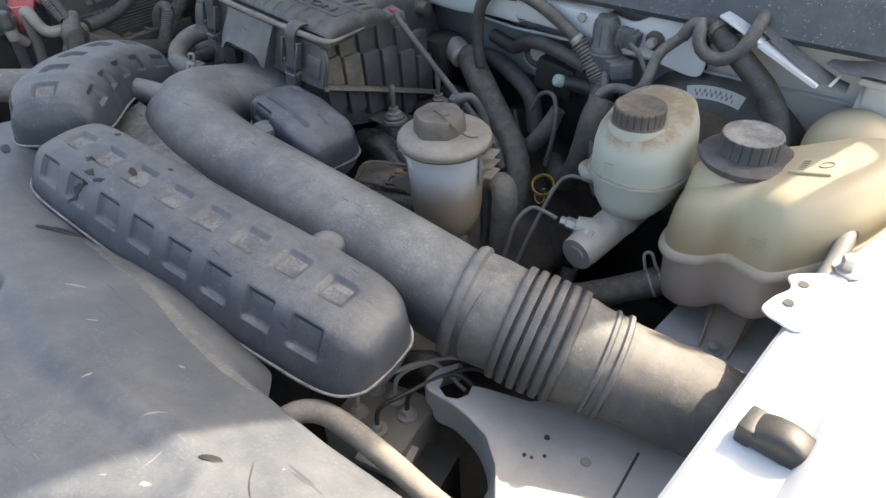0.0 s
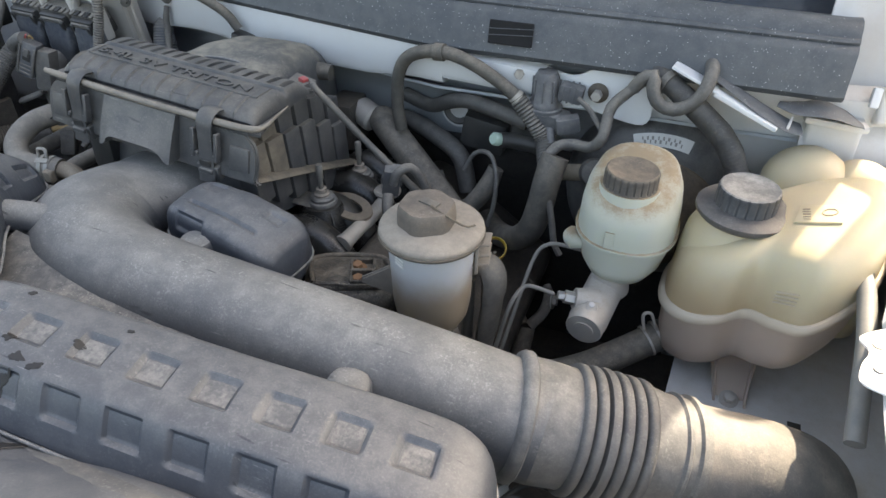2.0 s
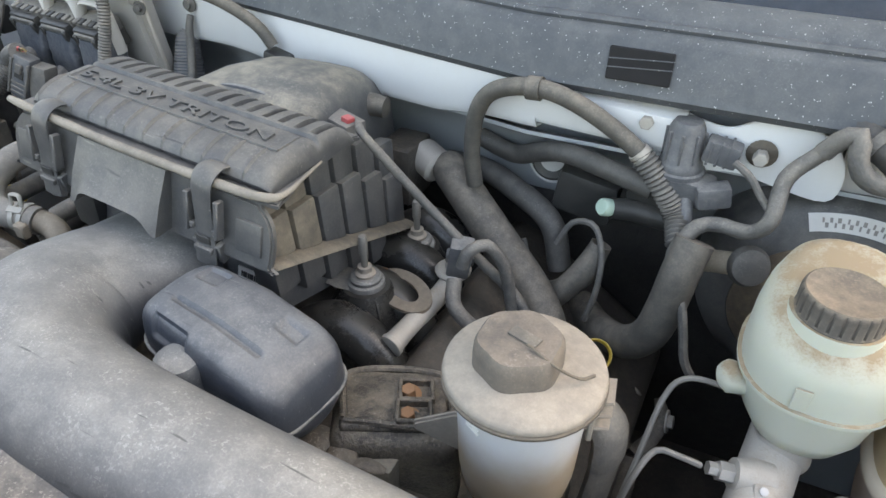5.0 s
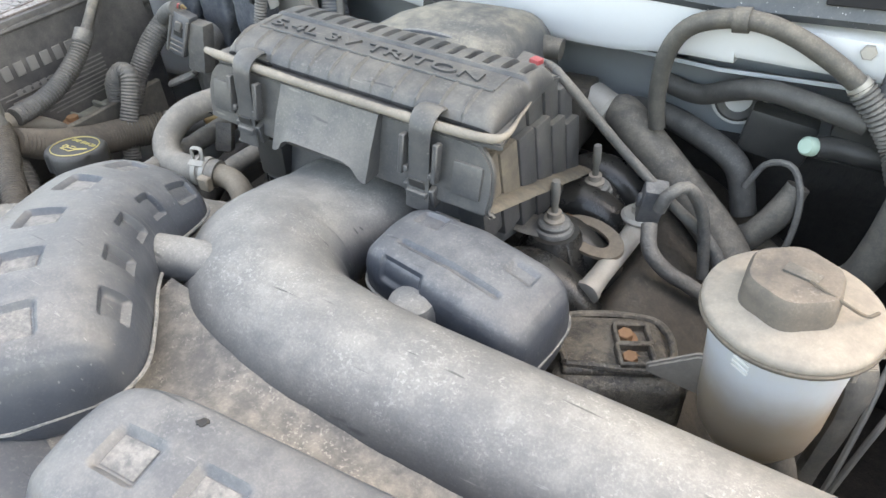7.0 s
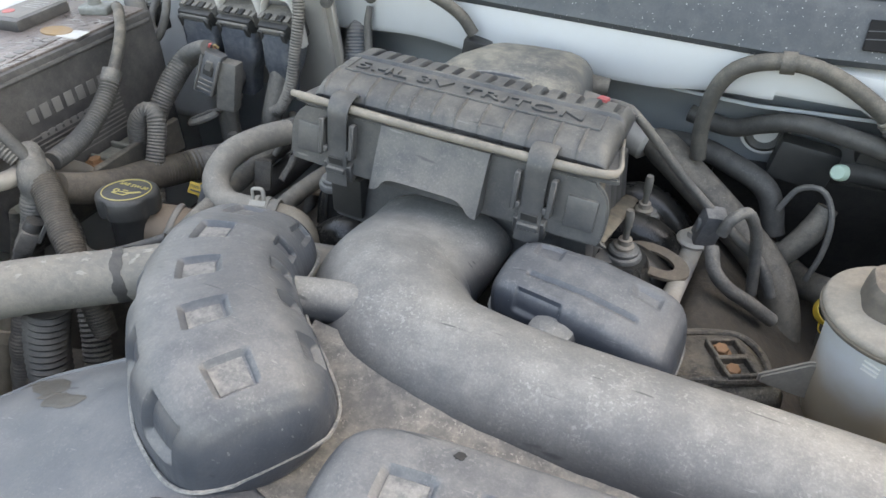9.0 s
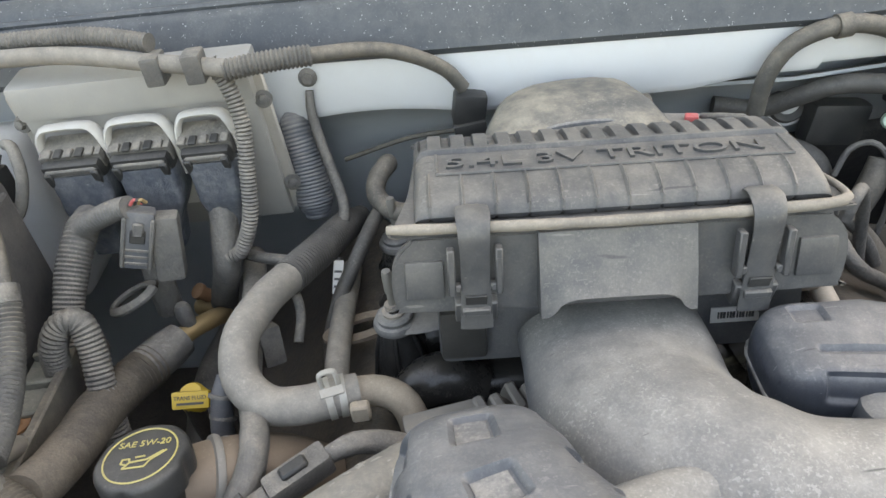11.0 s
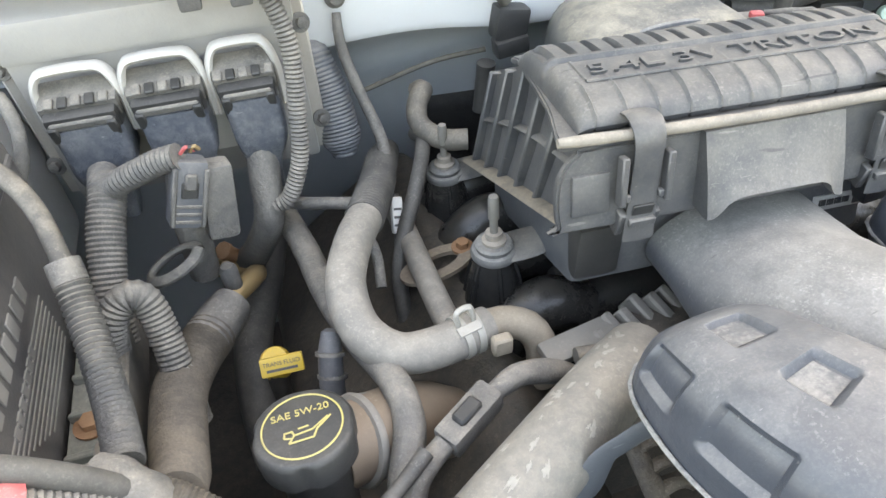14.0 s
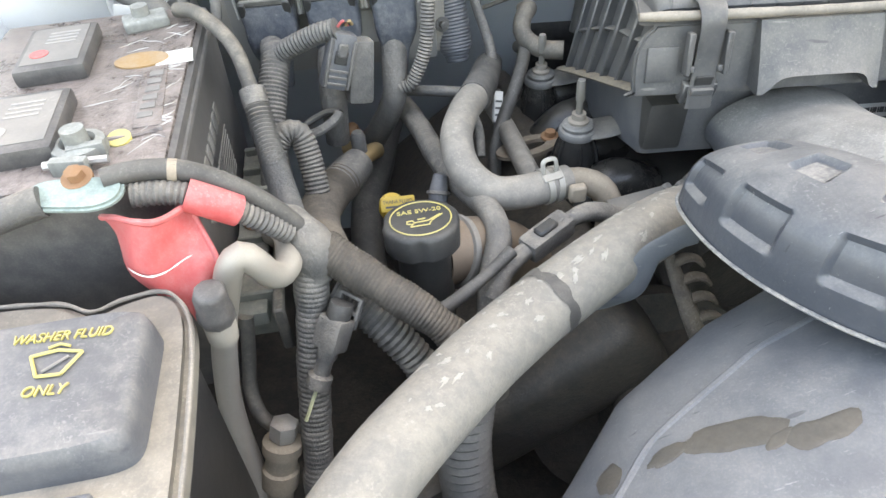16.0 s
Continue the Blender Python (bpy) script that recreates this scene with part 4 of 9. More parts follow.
# ---- intake: airbox, duct, tube, chambers ----
def airbox():
    c = Vector((-0.868, 0.65, 1.10))
    e = thing("air_filter_box", c, "dusty black plastic air filter box with raised lettering", "air box")
    X0, X1 = -1.018, -0.719

    # body: a wedge that slopes down to the rear, wider at its foot
    def wedge(top, foot, ya, yb):
        side = [(ya, 1.098, foot), (yb, 1.006, foot), (yb, 1.106, top), (0.722, 1.152, top), (ya + 0.014, 1.157, top)]
        b = bmesh.new()
        A = [b.verts.new((X0 + 0.024 - o, y, z)) for y, z, o in side]
        B = [b.verts.new((X1 - 0.040 + o * 0.8, y, z)) for y, z, o in side]
        b.faces.new(A)
        b.faces.new(B[::-1])
        for k in range(5):
            b.faces.new((A[k], B[k], B[(k + 1) % 5], A[(k + 1) % 5]))
        bmesh.ops.recalc_face_normals(b, faces=b.faces)
        bmesh.ops.bevel(b, geom=b.edges[:], offset=0.004, segments=2, affect="EDGES")
        return b
    part("body", wedge(0.010, 0.026, 0.584, 0.805), BOX_PLASTIC, e)
    part("lower_tray", rbox((X0 + 0.012, -0.005, -0.052), (X1 - 0.012, 0.185, 0.030), 0.008, 2, pose(0, 0.618, 1.066, -16)), dusty("blue_black_tray", (0.035, 0.042, 0.052), (0.28, 0.26, 0.23), 0.5, 0.35), e)
    panel = smooth_outline([(-0.167, -0.026), (-0.160, -0.031), (0.0, -0.032), (0.152, -0.031), (0.159, -0.026), (0.161, -0.006), (0.158, 0.012), (0.147, 0.025), (0.130, 0.030), (0, 0.030), (-0.138, 0.030), (-0.155, 0.025), (-0.166, 0.012), (-0.169, -0.006)], 5)
    part("front_panel", plate(panel, 0.008, 0.002, Matrix.Translation((c.x, 0.588, 1.127)) @ pose(0, 0, 0, 77)), BOX_PLASTIC, e)
    for x in (-1.012, -0.730):
        part("panel_inset", rbox((-0.015, -0.003, -0.015), (0.013, 0.002, 0.015), 0.002, 2, pose(x, 0.5795, 1.125, -13)), BOX_PLASTIC, e)
    # side ribs and the ledge at their feet, both ends
    for sx, xe in ((-1, X0 + 0.022), (1, X1 - 0.022)):
        for k in range(6):
            y = 0.608 + k * 0.0375
            top = lerp_list((0.59, 0.722, 0.81), (1.154, 1.149, 1.102), y)
            foot = lerp_list((0.58, 0.81), (1.100, 1.004), y)
            h = top - foot
            if sx < 0:
                part("rib", rbox((-0.010, -0.003, -h / 2), (0.010, 0.003, h / 2), 0.0015, 1, pose(xe + sx * 0.013, y, (top + foot) / 2, 0, -sx * 9, 0)), BOX_PLASTIC, e)
                continue
            # fat moulded blocks in two steps, parted by narrow grooves
            mat = BOX_TAN if k < 2 else BOX_PLASTIC
            m = pose(xe, y, foot, lerp_list((0.59, 0.81), (0, -6), y), -9, 0)
            part("block", rbox((-0.006, -0.0158, -0.004), (0.0205, 0.0158, h * 0.60), 0.0035, 2, m), mat, e)
            part("block", rbox((-0.006, -0.0150, h * 0.52), (0.0125, 0.0150, h * 0.97), 0.0035, 2, m), mat, e)
            part("skirt_block", rbox((-0.010, -0.0150, -0.040), (0.0175, 0.0150, -0.004), 0.003, 2, m), BOX_PLASTIC, e)
        part("side_ledge", sweep([(xe + sx * 0.022, 0.580, 1.099), (xe + sx * 0.024, 0.70, 1.052), (xe + sx * 0.024, 0.812, 1.006)], 0.013, 10, 0.02, None, 0.25), BOX_TAN, e)
        if sx < 0:
            part("cell_step", sweep([(xe + sx * 0.009, 0.602, 1.128), (xe + sx * 0.012, 0.70, 1.104), (xe + sx * 0.013, 0.805, 1.056)], 0.008, 10, 0.02, None, 0.35), BOX_PLASTIC, e)
    # lid: one moulded skin with ridges on its brow and slots behind the lettering
    prof = [(0.604, 1.158), (0.598, 1.162), (0.597, 1.166), (0.600, 1.1715), (0.606, 1.1755), (0.614, 1.1785), (0.624, 1.1803), (0.634, 1.1812), (0.652, 1.1815), (0.6605, 1.1812), (0.6630, 1.1780), (0.6665, 1.1780), (0.6690, 1.1812),
            (0.6725, 1.1812), (0.680, 1.1808), (0.687, 1.1800), (0.694, 1.1788), (0.700, 1.1772), (0.706, 1.1745), (0.712, 1.169), (0.716, 1.163), (0.718, 1.156)]
    bm = bmesh.new()
    nx = 360
    rows = []
    for i in range(nx + 1):
        u = i / nx
        x = X0 + (X1 - X0) * u
        d = min(x - X0, X1 - x)
        end = min(1.0, max(0.0, d / 0.016))
        end = max(0.0, 1 - (1 - end) ** 3.0) ** 0.5
        row = []
        for y, z in prof:
            h = (z - 1.158) * (0.10 + 0.90 * end)
            yy = 0.655 + (y - 0.655) * (0.94 + 0.06 * end)
            if 0.597 < y < 0.628 and end > 0.9:
                ph = ((x - X0) / 0.0235) % 1
                h += 0.0030 * max(0, 1 - abs(ph - 0.5) / 0.07)
            if 0.676 < y < 0.709 and end > 0.8:
                ph = ((x - X0) / 0.0185) % 1
                h -= 0.0055 * min(1, max(0, (0.20 - abs(ph - 0.45)) / 0.05))
            row.append(bm.verts.new((x, yy, 1.158 + h)))
        rows.append(row)
    for A, B in zip(rows, rows[1:]):
        for k in range(len(A) - 1):
            bm.faces.new((A[k], A[k + 1], B[k + 1], B[k]))
    bm.faces.new(rows[0])
    bm.faces.new(rows[-1][::-1])
    part("lid", bm, BOX_PLASTIC, e, "ribbed black lid", 30)
    flange = smooth_outline([(-1.032, 0.598), (-1.018, 0.589), (c.x, 0.586), (-0.722, 0.589), (-0.708, 0.598), (-0.717, 0.640), (-0.722, 0.710), (-0.730, 0.724), (c.x, 0.726), (-1.008, 0.724), (-1.016, 0.710), (-1.023, 0.640)], 4)
    part("lid_flange", plate(flange, 0.006, 0.0015, pose(0, 0, 1.1545)), BOX_PLASTIC, e)
    lettering("lettering", "5.4L 3V TRITON", 0.0190, pose(c.x - 0.006, 0.6435, 1.1820, 1, 0, 0), BOX_PLASTIC, e, 0.0016, "raised moulded lettering", 0, 1.80)
    part("letter_frame", sweep([(X0 + 0.018, 0.6305, 1.1815), (X1 - 0.018, 0.6305, 1.1815)], 0.0013, 6), BOX_PLASTIC, e)
    for xf in (X0 + 0.0185, X1 - 0.0185):
        part("letter_frame", sweep([(xf, 0.632, 1.1815), (xf, 0.660, 1.1815)], 0.0012, 6), BOX_PLASTIC, e)
    # dust-covered seal that wraps round the corners
    seal = [(-1.037, 0.5885, 1.1640), (-1.015, 0.5865, 1.1643), (-0.96, 0.5840, 1.1645), (c.x, 0.5815, 1.165), (-0.76, 0.5845, 1.1645), (-0.718, 0.590, 1.164), (-0.709, 0.604, 1.163), (-0.714, 0.635, 1.1615), (-0.719, 0.665, 1.160)]
    part("seal", sweep(seal, [0.0032, 0.0040, 0.0042, 0.0040, 0.0042, 0.0040, 0.0028, 0.0018, 0.0012], 10, 0.006, rough=0.16), SEAL, e, "brown dust-covered seal")
    # intake scoop on the front
    sc = bmesh.new()
    x0, x1 = -0.932, -0.821
    rows = []
    for i in range(25):
        t = i / 24
        x = x0 + (x1 - x0) * t
        arch = max(0.0, 1 - (abs(2 * t - 1) / 0.86) ** 8) * 0.016
        rows.append([sc.verts.new((x, 0.590, 1.158)), sc.verts.new((x, 0.581, 1.159)), sc.verts.new((x, 0.566, 1.130)), sc.verts.new((x, 0.5545, 1.103 + arch)), sc.verts.new((x, 0.560, 1.102 + arch)), sc.verts.new((x, 0.590, 1.104 + arch))])
    for A, B in zip(rows, rows[1:]):
        for k in range(5):
            sc.faces.new((A[k], A[k + 1], B[k + 1], B[k]))
    sc.faces.new(rows[0])
    sc.faces.new(rows[-1][::-1])
    part("scoop", sc, BOX_PLASTIC, e, "flared grey scoop", 30)
    # clips
    for x in (-0.977, -0.774):
        cl = sweep([(x, 0.606, 1.168), (x, 0.596, 1.1735), (x, 0.585, 1.1730), (x, 0.5765, 1.165), (x, 0.5735, 1.150), (x, 0.5720, 1.13), (x, 0.5690, 1.11), (x, 0.5660, 1.088)], 0.0022, 14, 0.003, None, (5.2, 5.4, 5.6, 5.2, 4.8, 4.8, 5.2, 5.6), up=(1, 0, 0))
        clip = part("clip", cl, BOX_PLASTIC, e, "black snap clip")
        for s in (-1, 1):
            part("clip_arm", rbox((-0.0026, -0.005, -0.019), (0.0026, 0.004, 0.017), 0.001, 1, pose(x + s * 0.0168, 0.5735, 1.137, -10, 0, 0)), BOX_PLASTIC, clip)
            part("clip_tooth", rbox((-0.0045, -0.004, -0.003), (0.0045, 0.003, 0.003), 0.001, 1, pose(x + s * 0.0150, 0.5715, 1.123, -10, 0, 0)), BOX_PLASTIC, clip)
            part("clip_foot", rbox((-0.003, -0.004, -0.010), (0.003, 0.006, 0.010), 0.001, 1, pose(x + s * 0.0125, 0.5735, 1.100, 10, 0, 0)), BOX_PLASTIC, clip)
        part("clip_slot", rbox((-0.008, -0.001, -0.0045), (0.008, 0.001, 0.0045), 0.0005, 1, pose(x, 0.5672, 1.1135, 8)), BLACK, clip, "dark slot")
        part("clip_bar", rbox((-0.010, -0.003, -0.003), (0.010, 0.003, 0.003), 0.001, 1, pose(x, 0.5665, 1.104)), BOX_PLASTIC, clip)
    # label plate under the front corner
    part("label_plate", rbox((-0.026, -0.001, -0.007), (0.026, 0.001, 0.007), 0.0005, 1, pose(-0.757, 0.607, 1.046, -12)), PAPER, e, "white barcode label")
    for k in range(12):
        part("print", rbox((-0.0006 - 0.0004 * (k % 3), -0.0004, -0.0028), (0.0006, 0.0004, 0.0028), 0, 1, pose(-0.777 + k * 0.0026, 0.6055, 1.047, -12)), INK, e)
    part("print", rbox((-0.005, -0.0004, -0.0045), (0.005, 0.0004, 0.0045), 0, 1, pose(-0.738, 0.6055, 1.046, -12)), INK, e)
    # hanging bracket under the inlet
    part("bracket", rbox((-0.020, -0.004, -0.030), (0.018, 0.05, 0.020), 0.004, 2, pose(-0.985, 0.60, 1.055)), BLACK, e)
    e.rotation_euler = (0, radians(3.1), radians(-2.6))
    return e


airbox()


def stud(x, y, z_top, z_foot, side):
    e = thing("airbox_mount", (x, y, z_foot), "black mount cone with a dusty steel stud beside the air box", "mount", "air box mounts")
    T = Matrix.Translation((x, y, z_foot))
    wide = 1.0 if side > 0 else 0.62
    part("cone", lathe([(r * wide, z) for r, z in ((0.056, -0.125), (0.056, -0.088), (0.051, -0.085), (0.049, -0.078), (0.040, -0.040), (0.030, -0.014), (0.026, -0.006), (0, -0.004))], 24, T), GLOSS, e, "glossy black mount tower")
    for k in range(6):
        a = math.pi * k / 3 + 0.4
        part("web", sweep([T @ Vector((r * wide * math.cos(a), r * wide * math.sin(a), z)) for r, z in ((0.025, -0.008), (0.037, -0.030), (0.051, -0.078))], 0.0022, 6), GLOSS, e)
    part("foot", lathe([(0.017, -0.010), (0.0205, -0.008), (0.0210, -0.004), (0.0195, -0.001), (0.0165, 0.000), (0.0170, 0.004), (0.0150, 0.006), (0, 0.006)], 26, pose(x, y, z_foot)), CUFF_RUBBER, e, "round dusty flange")
    part("tab", sweep([(x - side * 0.050, y - 0.004, z_foot - 0.001), (x - side * 0.025, y - 0.002, z_foot - 0.004), (x, y, z_foot - 0.005)], [0.018, 0.020, 0.019], 12, 0.01, None, 0.22), BOX_PLASTIC, e, "plastic mount tab")
    part("nut", lathe([(0.0105, 0), (0.0110, 0.004), (0.0075, 0.006), (0.0075, 0.012), (0, 0.012)], 12, pose(x, y, z_foot + 0.005)), LID, e, "dusty nut")
    part("stud", lathe([(0.0036, 0), (0.0036, 0.020), (0.0048, 0.022), (0.0048, z_top - z_foot - 0.014), (0.004, z_top - z_foot - 0.010), (0, z_top - z_foot - 0.010)], 12, pose(x, y, z_foot + 0.010)), LINE_METAL, e, "dusty stud")
    return e


stud(-0.700, 0.688, 1.057, 1.003, 1)
stud(-0.693, 0.787, 1.044, 0.990, 1)
stud(-1.050, 0.676, 1.077, 1.022, -1)
stud(-1.046, 0.828, 1.057, 1.003, -1)


def rear_duct():
    e = thing("rear_duct", (-0.85, 0.80, 1.05), "dusty grey plastic duct behind the air box", "duct")
    rings = []
    for y, x, hw, zt, zb in ((0.700, -0.868, 0.095, 1.144, 1.08), (0.735, -0.866, 0.092, 1.164, 1.07), (0.78, -0.862, 0.085, 1.168, 1.05), (0.83, -0.856, 0.077, 1.162, 1.02), (0.87, -0.850, 0.068, 1.146, 0.99), (0.90, -0.845, 0.058, 1.120, 0.98), (0.915, -0.84, 0.045, 1.075, 0.98)):
        ring = []
        for k in range(28):
            a = 2 * math.pi * k / 28
            cx, sz = math.cos(a), math.sin(a)
            ring.append(Vector((x + hw * math.copysign(abs(cx) ** 0.55, cx), y, (zt + zb) / 2 + (zt - zb) / 2 * math.copysign(abs(sz) ** 0.55, sz))))
        rings.append(ring)
    part("shell", loft(rings), dusty("tan_streaked_duct", (0.045, 0.050, 0.057), (0.35, 0.315, 0.25), 0.80, 0.5, up=0.85, scale=11, blotch=0.85, side=0.1), e, "", 50)
    part("rib", sweep([(-0.945, 0.735, 1.125), (-0.90, 0.735, 1.159), (-0.83, 0.735, 1.159), (-0.785, 0.735, 1.13)], 0.003, 8), TUBE_PLASTIC, e)
    # airflow sensor with red lock on the side
    s = part("sensor", rbox((-0.020, -0.012, -0.010), (0.034, 0.014, 0.013), 0.003, 2, pose(-0.776, 0.768, 1.126, 0, 0, -20)), PLASTIC, e, "black airflow sensor plug")
    part("lock", rbox((-0.005, -0.005, -0.004), (0.007, 0.005, 0.004), 0.002, 2, pose(-0.756, 0.760, 1.140, 0, 0, -20)), RED, s, "red lock tab")
    part("sensor_clip", lathe([(0.006, 0), (0.006, 0.012), (0.004, 0.014), (0, 0.014)], 12, pose(-0.800, 0.771, 1.136)), ALU, s)
    part("vent_cap", sweep([(-0.806, 0.842, 1.112), (-0.786, 0.847, 1.116), (-0.764, 0.849, 1.115)], [0.010, 0.0135, 0.012], 14, 0.003), RUBBER, e, "grey rubber end cap")
    return e


rear_duct()
can = thing("throttle_motor", (-0.73, 0.86, 1.03), "dull metal throttle motor can beside the duct", "motor")
part("housing", rbox((-0.78, 0.845, 0.99), (-0.735, 0.905, 1.065), 0.006, 2), ENGINE, can)
part("can", lathe([(0.021, 0), (0.0215, 0.003), (0.0215, 0.030), (0.017, 0.034), (0.010, 0.034), (0.009, 0.038), (0, 0.038)], 24, axis_to((-0.738, 0.885, 1.045), (-0.70, 0.870, 1.035))), ALU, can, "dusty metal can")


VALLEY = dusty("tan_web_dust", (0.058, 0.060, 0.064), (0.34, 0.315, 0.27), 0.62, 0.6, up=0.6, scale=22, blotch=0.8, flecks=0.5)


def intake_tube():
    e = thing("intake_tube", (-0.60, 0.41, 1.0), "dusty grey plastic air intake tube with a ribbed rubber cuff", "intake tube")
    pts = [(-0.874, 0.600, 1.045), (-0.876, 0.560, 1.047), (-0.880, 0.515, 1.049), (-0.874, 0.472, 1.052), (-0.843, 0.432, 1.054), (-0.790, 0.409, 1.053), (-0.70, 0.403, 1.050), (-0.58, 0.402, 1.044), (-0.45, 0.405, 1.031), (-0.31, 0.413, 1.010)]
    rad = [0.074, 0.074, 0.073, 0.072, 0.067, 0.060, 0.056, 0.055, 0.055, 0.054]
    fl = [0.50, 0.55, 0.72, 0.86, 0.95, 1.0, 1.0, 1.0, 1.0, 1.0]
    part("tube", sweep(pts, rad, 40, 0.008, None, fl), TUBE_PLASTIC, e, "", 60)
    a, b = Vector((-0.345, 0.411, 1.015)), Vector((-0.10, 0.482, 0.955))
    m = axis_to(a, b)
    L = (b - a).length
    # cuff, bellows and clamp in turned rubber
    cuff = [(0.054, 0.0), (0.060, 0.002), (0.0625, 0.006), (0.0625, 0.012), (0.058, 0.015), (0.0585, 0.030), (0.0575, 0.046), (0.0570, 0.052), (0.057, 0.06)]
    part("cuff", lathe(cuff, 48, m), CUFF_RUBBER, e, "grey rubber cuff", 50)
    bell = [(0.055, 0.052)]
    z = 0.056
    for k in range(6):
        R = 0.0635 - 0.0006 * abs(k - 2)
        bell += [(0.0560, z), (R - 0.0008, z + 0.0014), (R, z + 0.0040), (R, z + 0.0066), (R - 0.0008, z + 0.0092), (0.0560, z + 0.0104)]
        z += 0.0118
    bell.append((0.056, z))
    part("bellows", lathe(bell, 56, m), dusty("grey_bellows_rubber", (0.034, 0.036, 0.039), (0.31, 0.295, 0.265), 0.48, 0.5, up=0.6), e, "ribbed rubber bellows", 60)
    tail = [(0.056, z - 0.004), (0.0572, z + 0.003), (0.0540, z + 0.018), (0.0535, z + 0.026), (0.0565, z + 0.028), (0.0565, z + 0.031), (0.0535, z + 0.033), (0.0535, z + 0.039), (0.0570, z + 0.041), (0.0570, z + 0.045), (0.0520, z + 0.047), (0.0520, z + 0.052)]
    part("tail_cuff", lathe(tail, 48, m), CUFF_RUBBER, e, "pale rubber cuff with two beads", 50)
    p = [a + (b - a).normalized() * s for s in (z + 0.035, z + 0.08, z + 0.135, z + 0.185)]
    p[2] += Vector((0.0, 0.004, -0.004))
    p[3] += Vector((-0.005, 0.02, -0.035))
    part("elbow", sweep(p + [p[3] + Vector((0.02, 0.03, -0.09))], 0.0515, 32), PLASTIC, e, "black elbow into the fender", 60)
    # edge bead below and short spigots
    part("spigot", sweep([(-0.958, 0.398, 1.092), (-0.925, 0.404, 1.094), (-0.890, 0.412, 1.094), (-0.86, 0.42, 1.085)], [0.024, 0.0185, 0.0180, 0.022], 20), TUBE_PLASTIC, e)
    part("boss", lathe([(0.022, -0.02), (0.021, 0.002), (0.018, 0.007), (0.010, 0.011), (0, 0.012)], 24, pose(-0.474, 0.350, 1.062)), TUBE_PLASTIC, e)
    part("boss", lathe([(0.021, -0.02), (0.0205, 0.000), (0.018, 0.006), (0.011, 0.0095), (0, 0.0105)], 24, pose(-0.728, 0.470, 1.066)), TUBE_PLASTIC, e)
    # moulded web that closes the valley between the chambers and the tube
    rings = []
    for k in range(49):
        x = -0.900 + 0.490 * k / 48
        front = lerp_list((-0.90, -0.85, -0.82, -0.79, -0.68, -0.55, -0.41), (0.262, 0.246, 0.236, 0.270, 0.294, 0.304, 0.316), x)
        back = lerp_list((-0.90, -0.85, -0.78, -0.70, -0.41), (0.392, 0.385, 0.368, 0.362, 0.362), x)
        zf = lerp_list((-0.90, -0.85, -0.82, -0.79, -0.68, -0.55, -0.41), (1.086, 1.088, 1.088, 1.097, 1.090, 1.074, 1.056), x)
        zb = lerp_list((-0.90, -0.85, -0.80, -0.70, -0.41), (1.090, 1.088, 1.084, 1.068, 1.050), x)
        row = []
        for j in range(9):
            f = j / 8
            row.append(Vector((x, front + (back - front) * f, zf + (zb - zf) * f - 0.010 * math.sin(math.pi * f) + 0.0012 * noise.noise(Vector((x * 60, f * 3, 2.0))))))
        rings.append(row + [p + Vector((0, 0, -0.004)) for p in reversed(row)])
    part("web", loft(rings), VALLEY, e, "dust-filled web between the chambers", 60)
    return e


intake_tube()


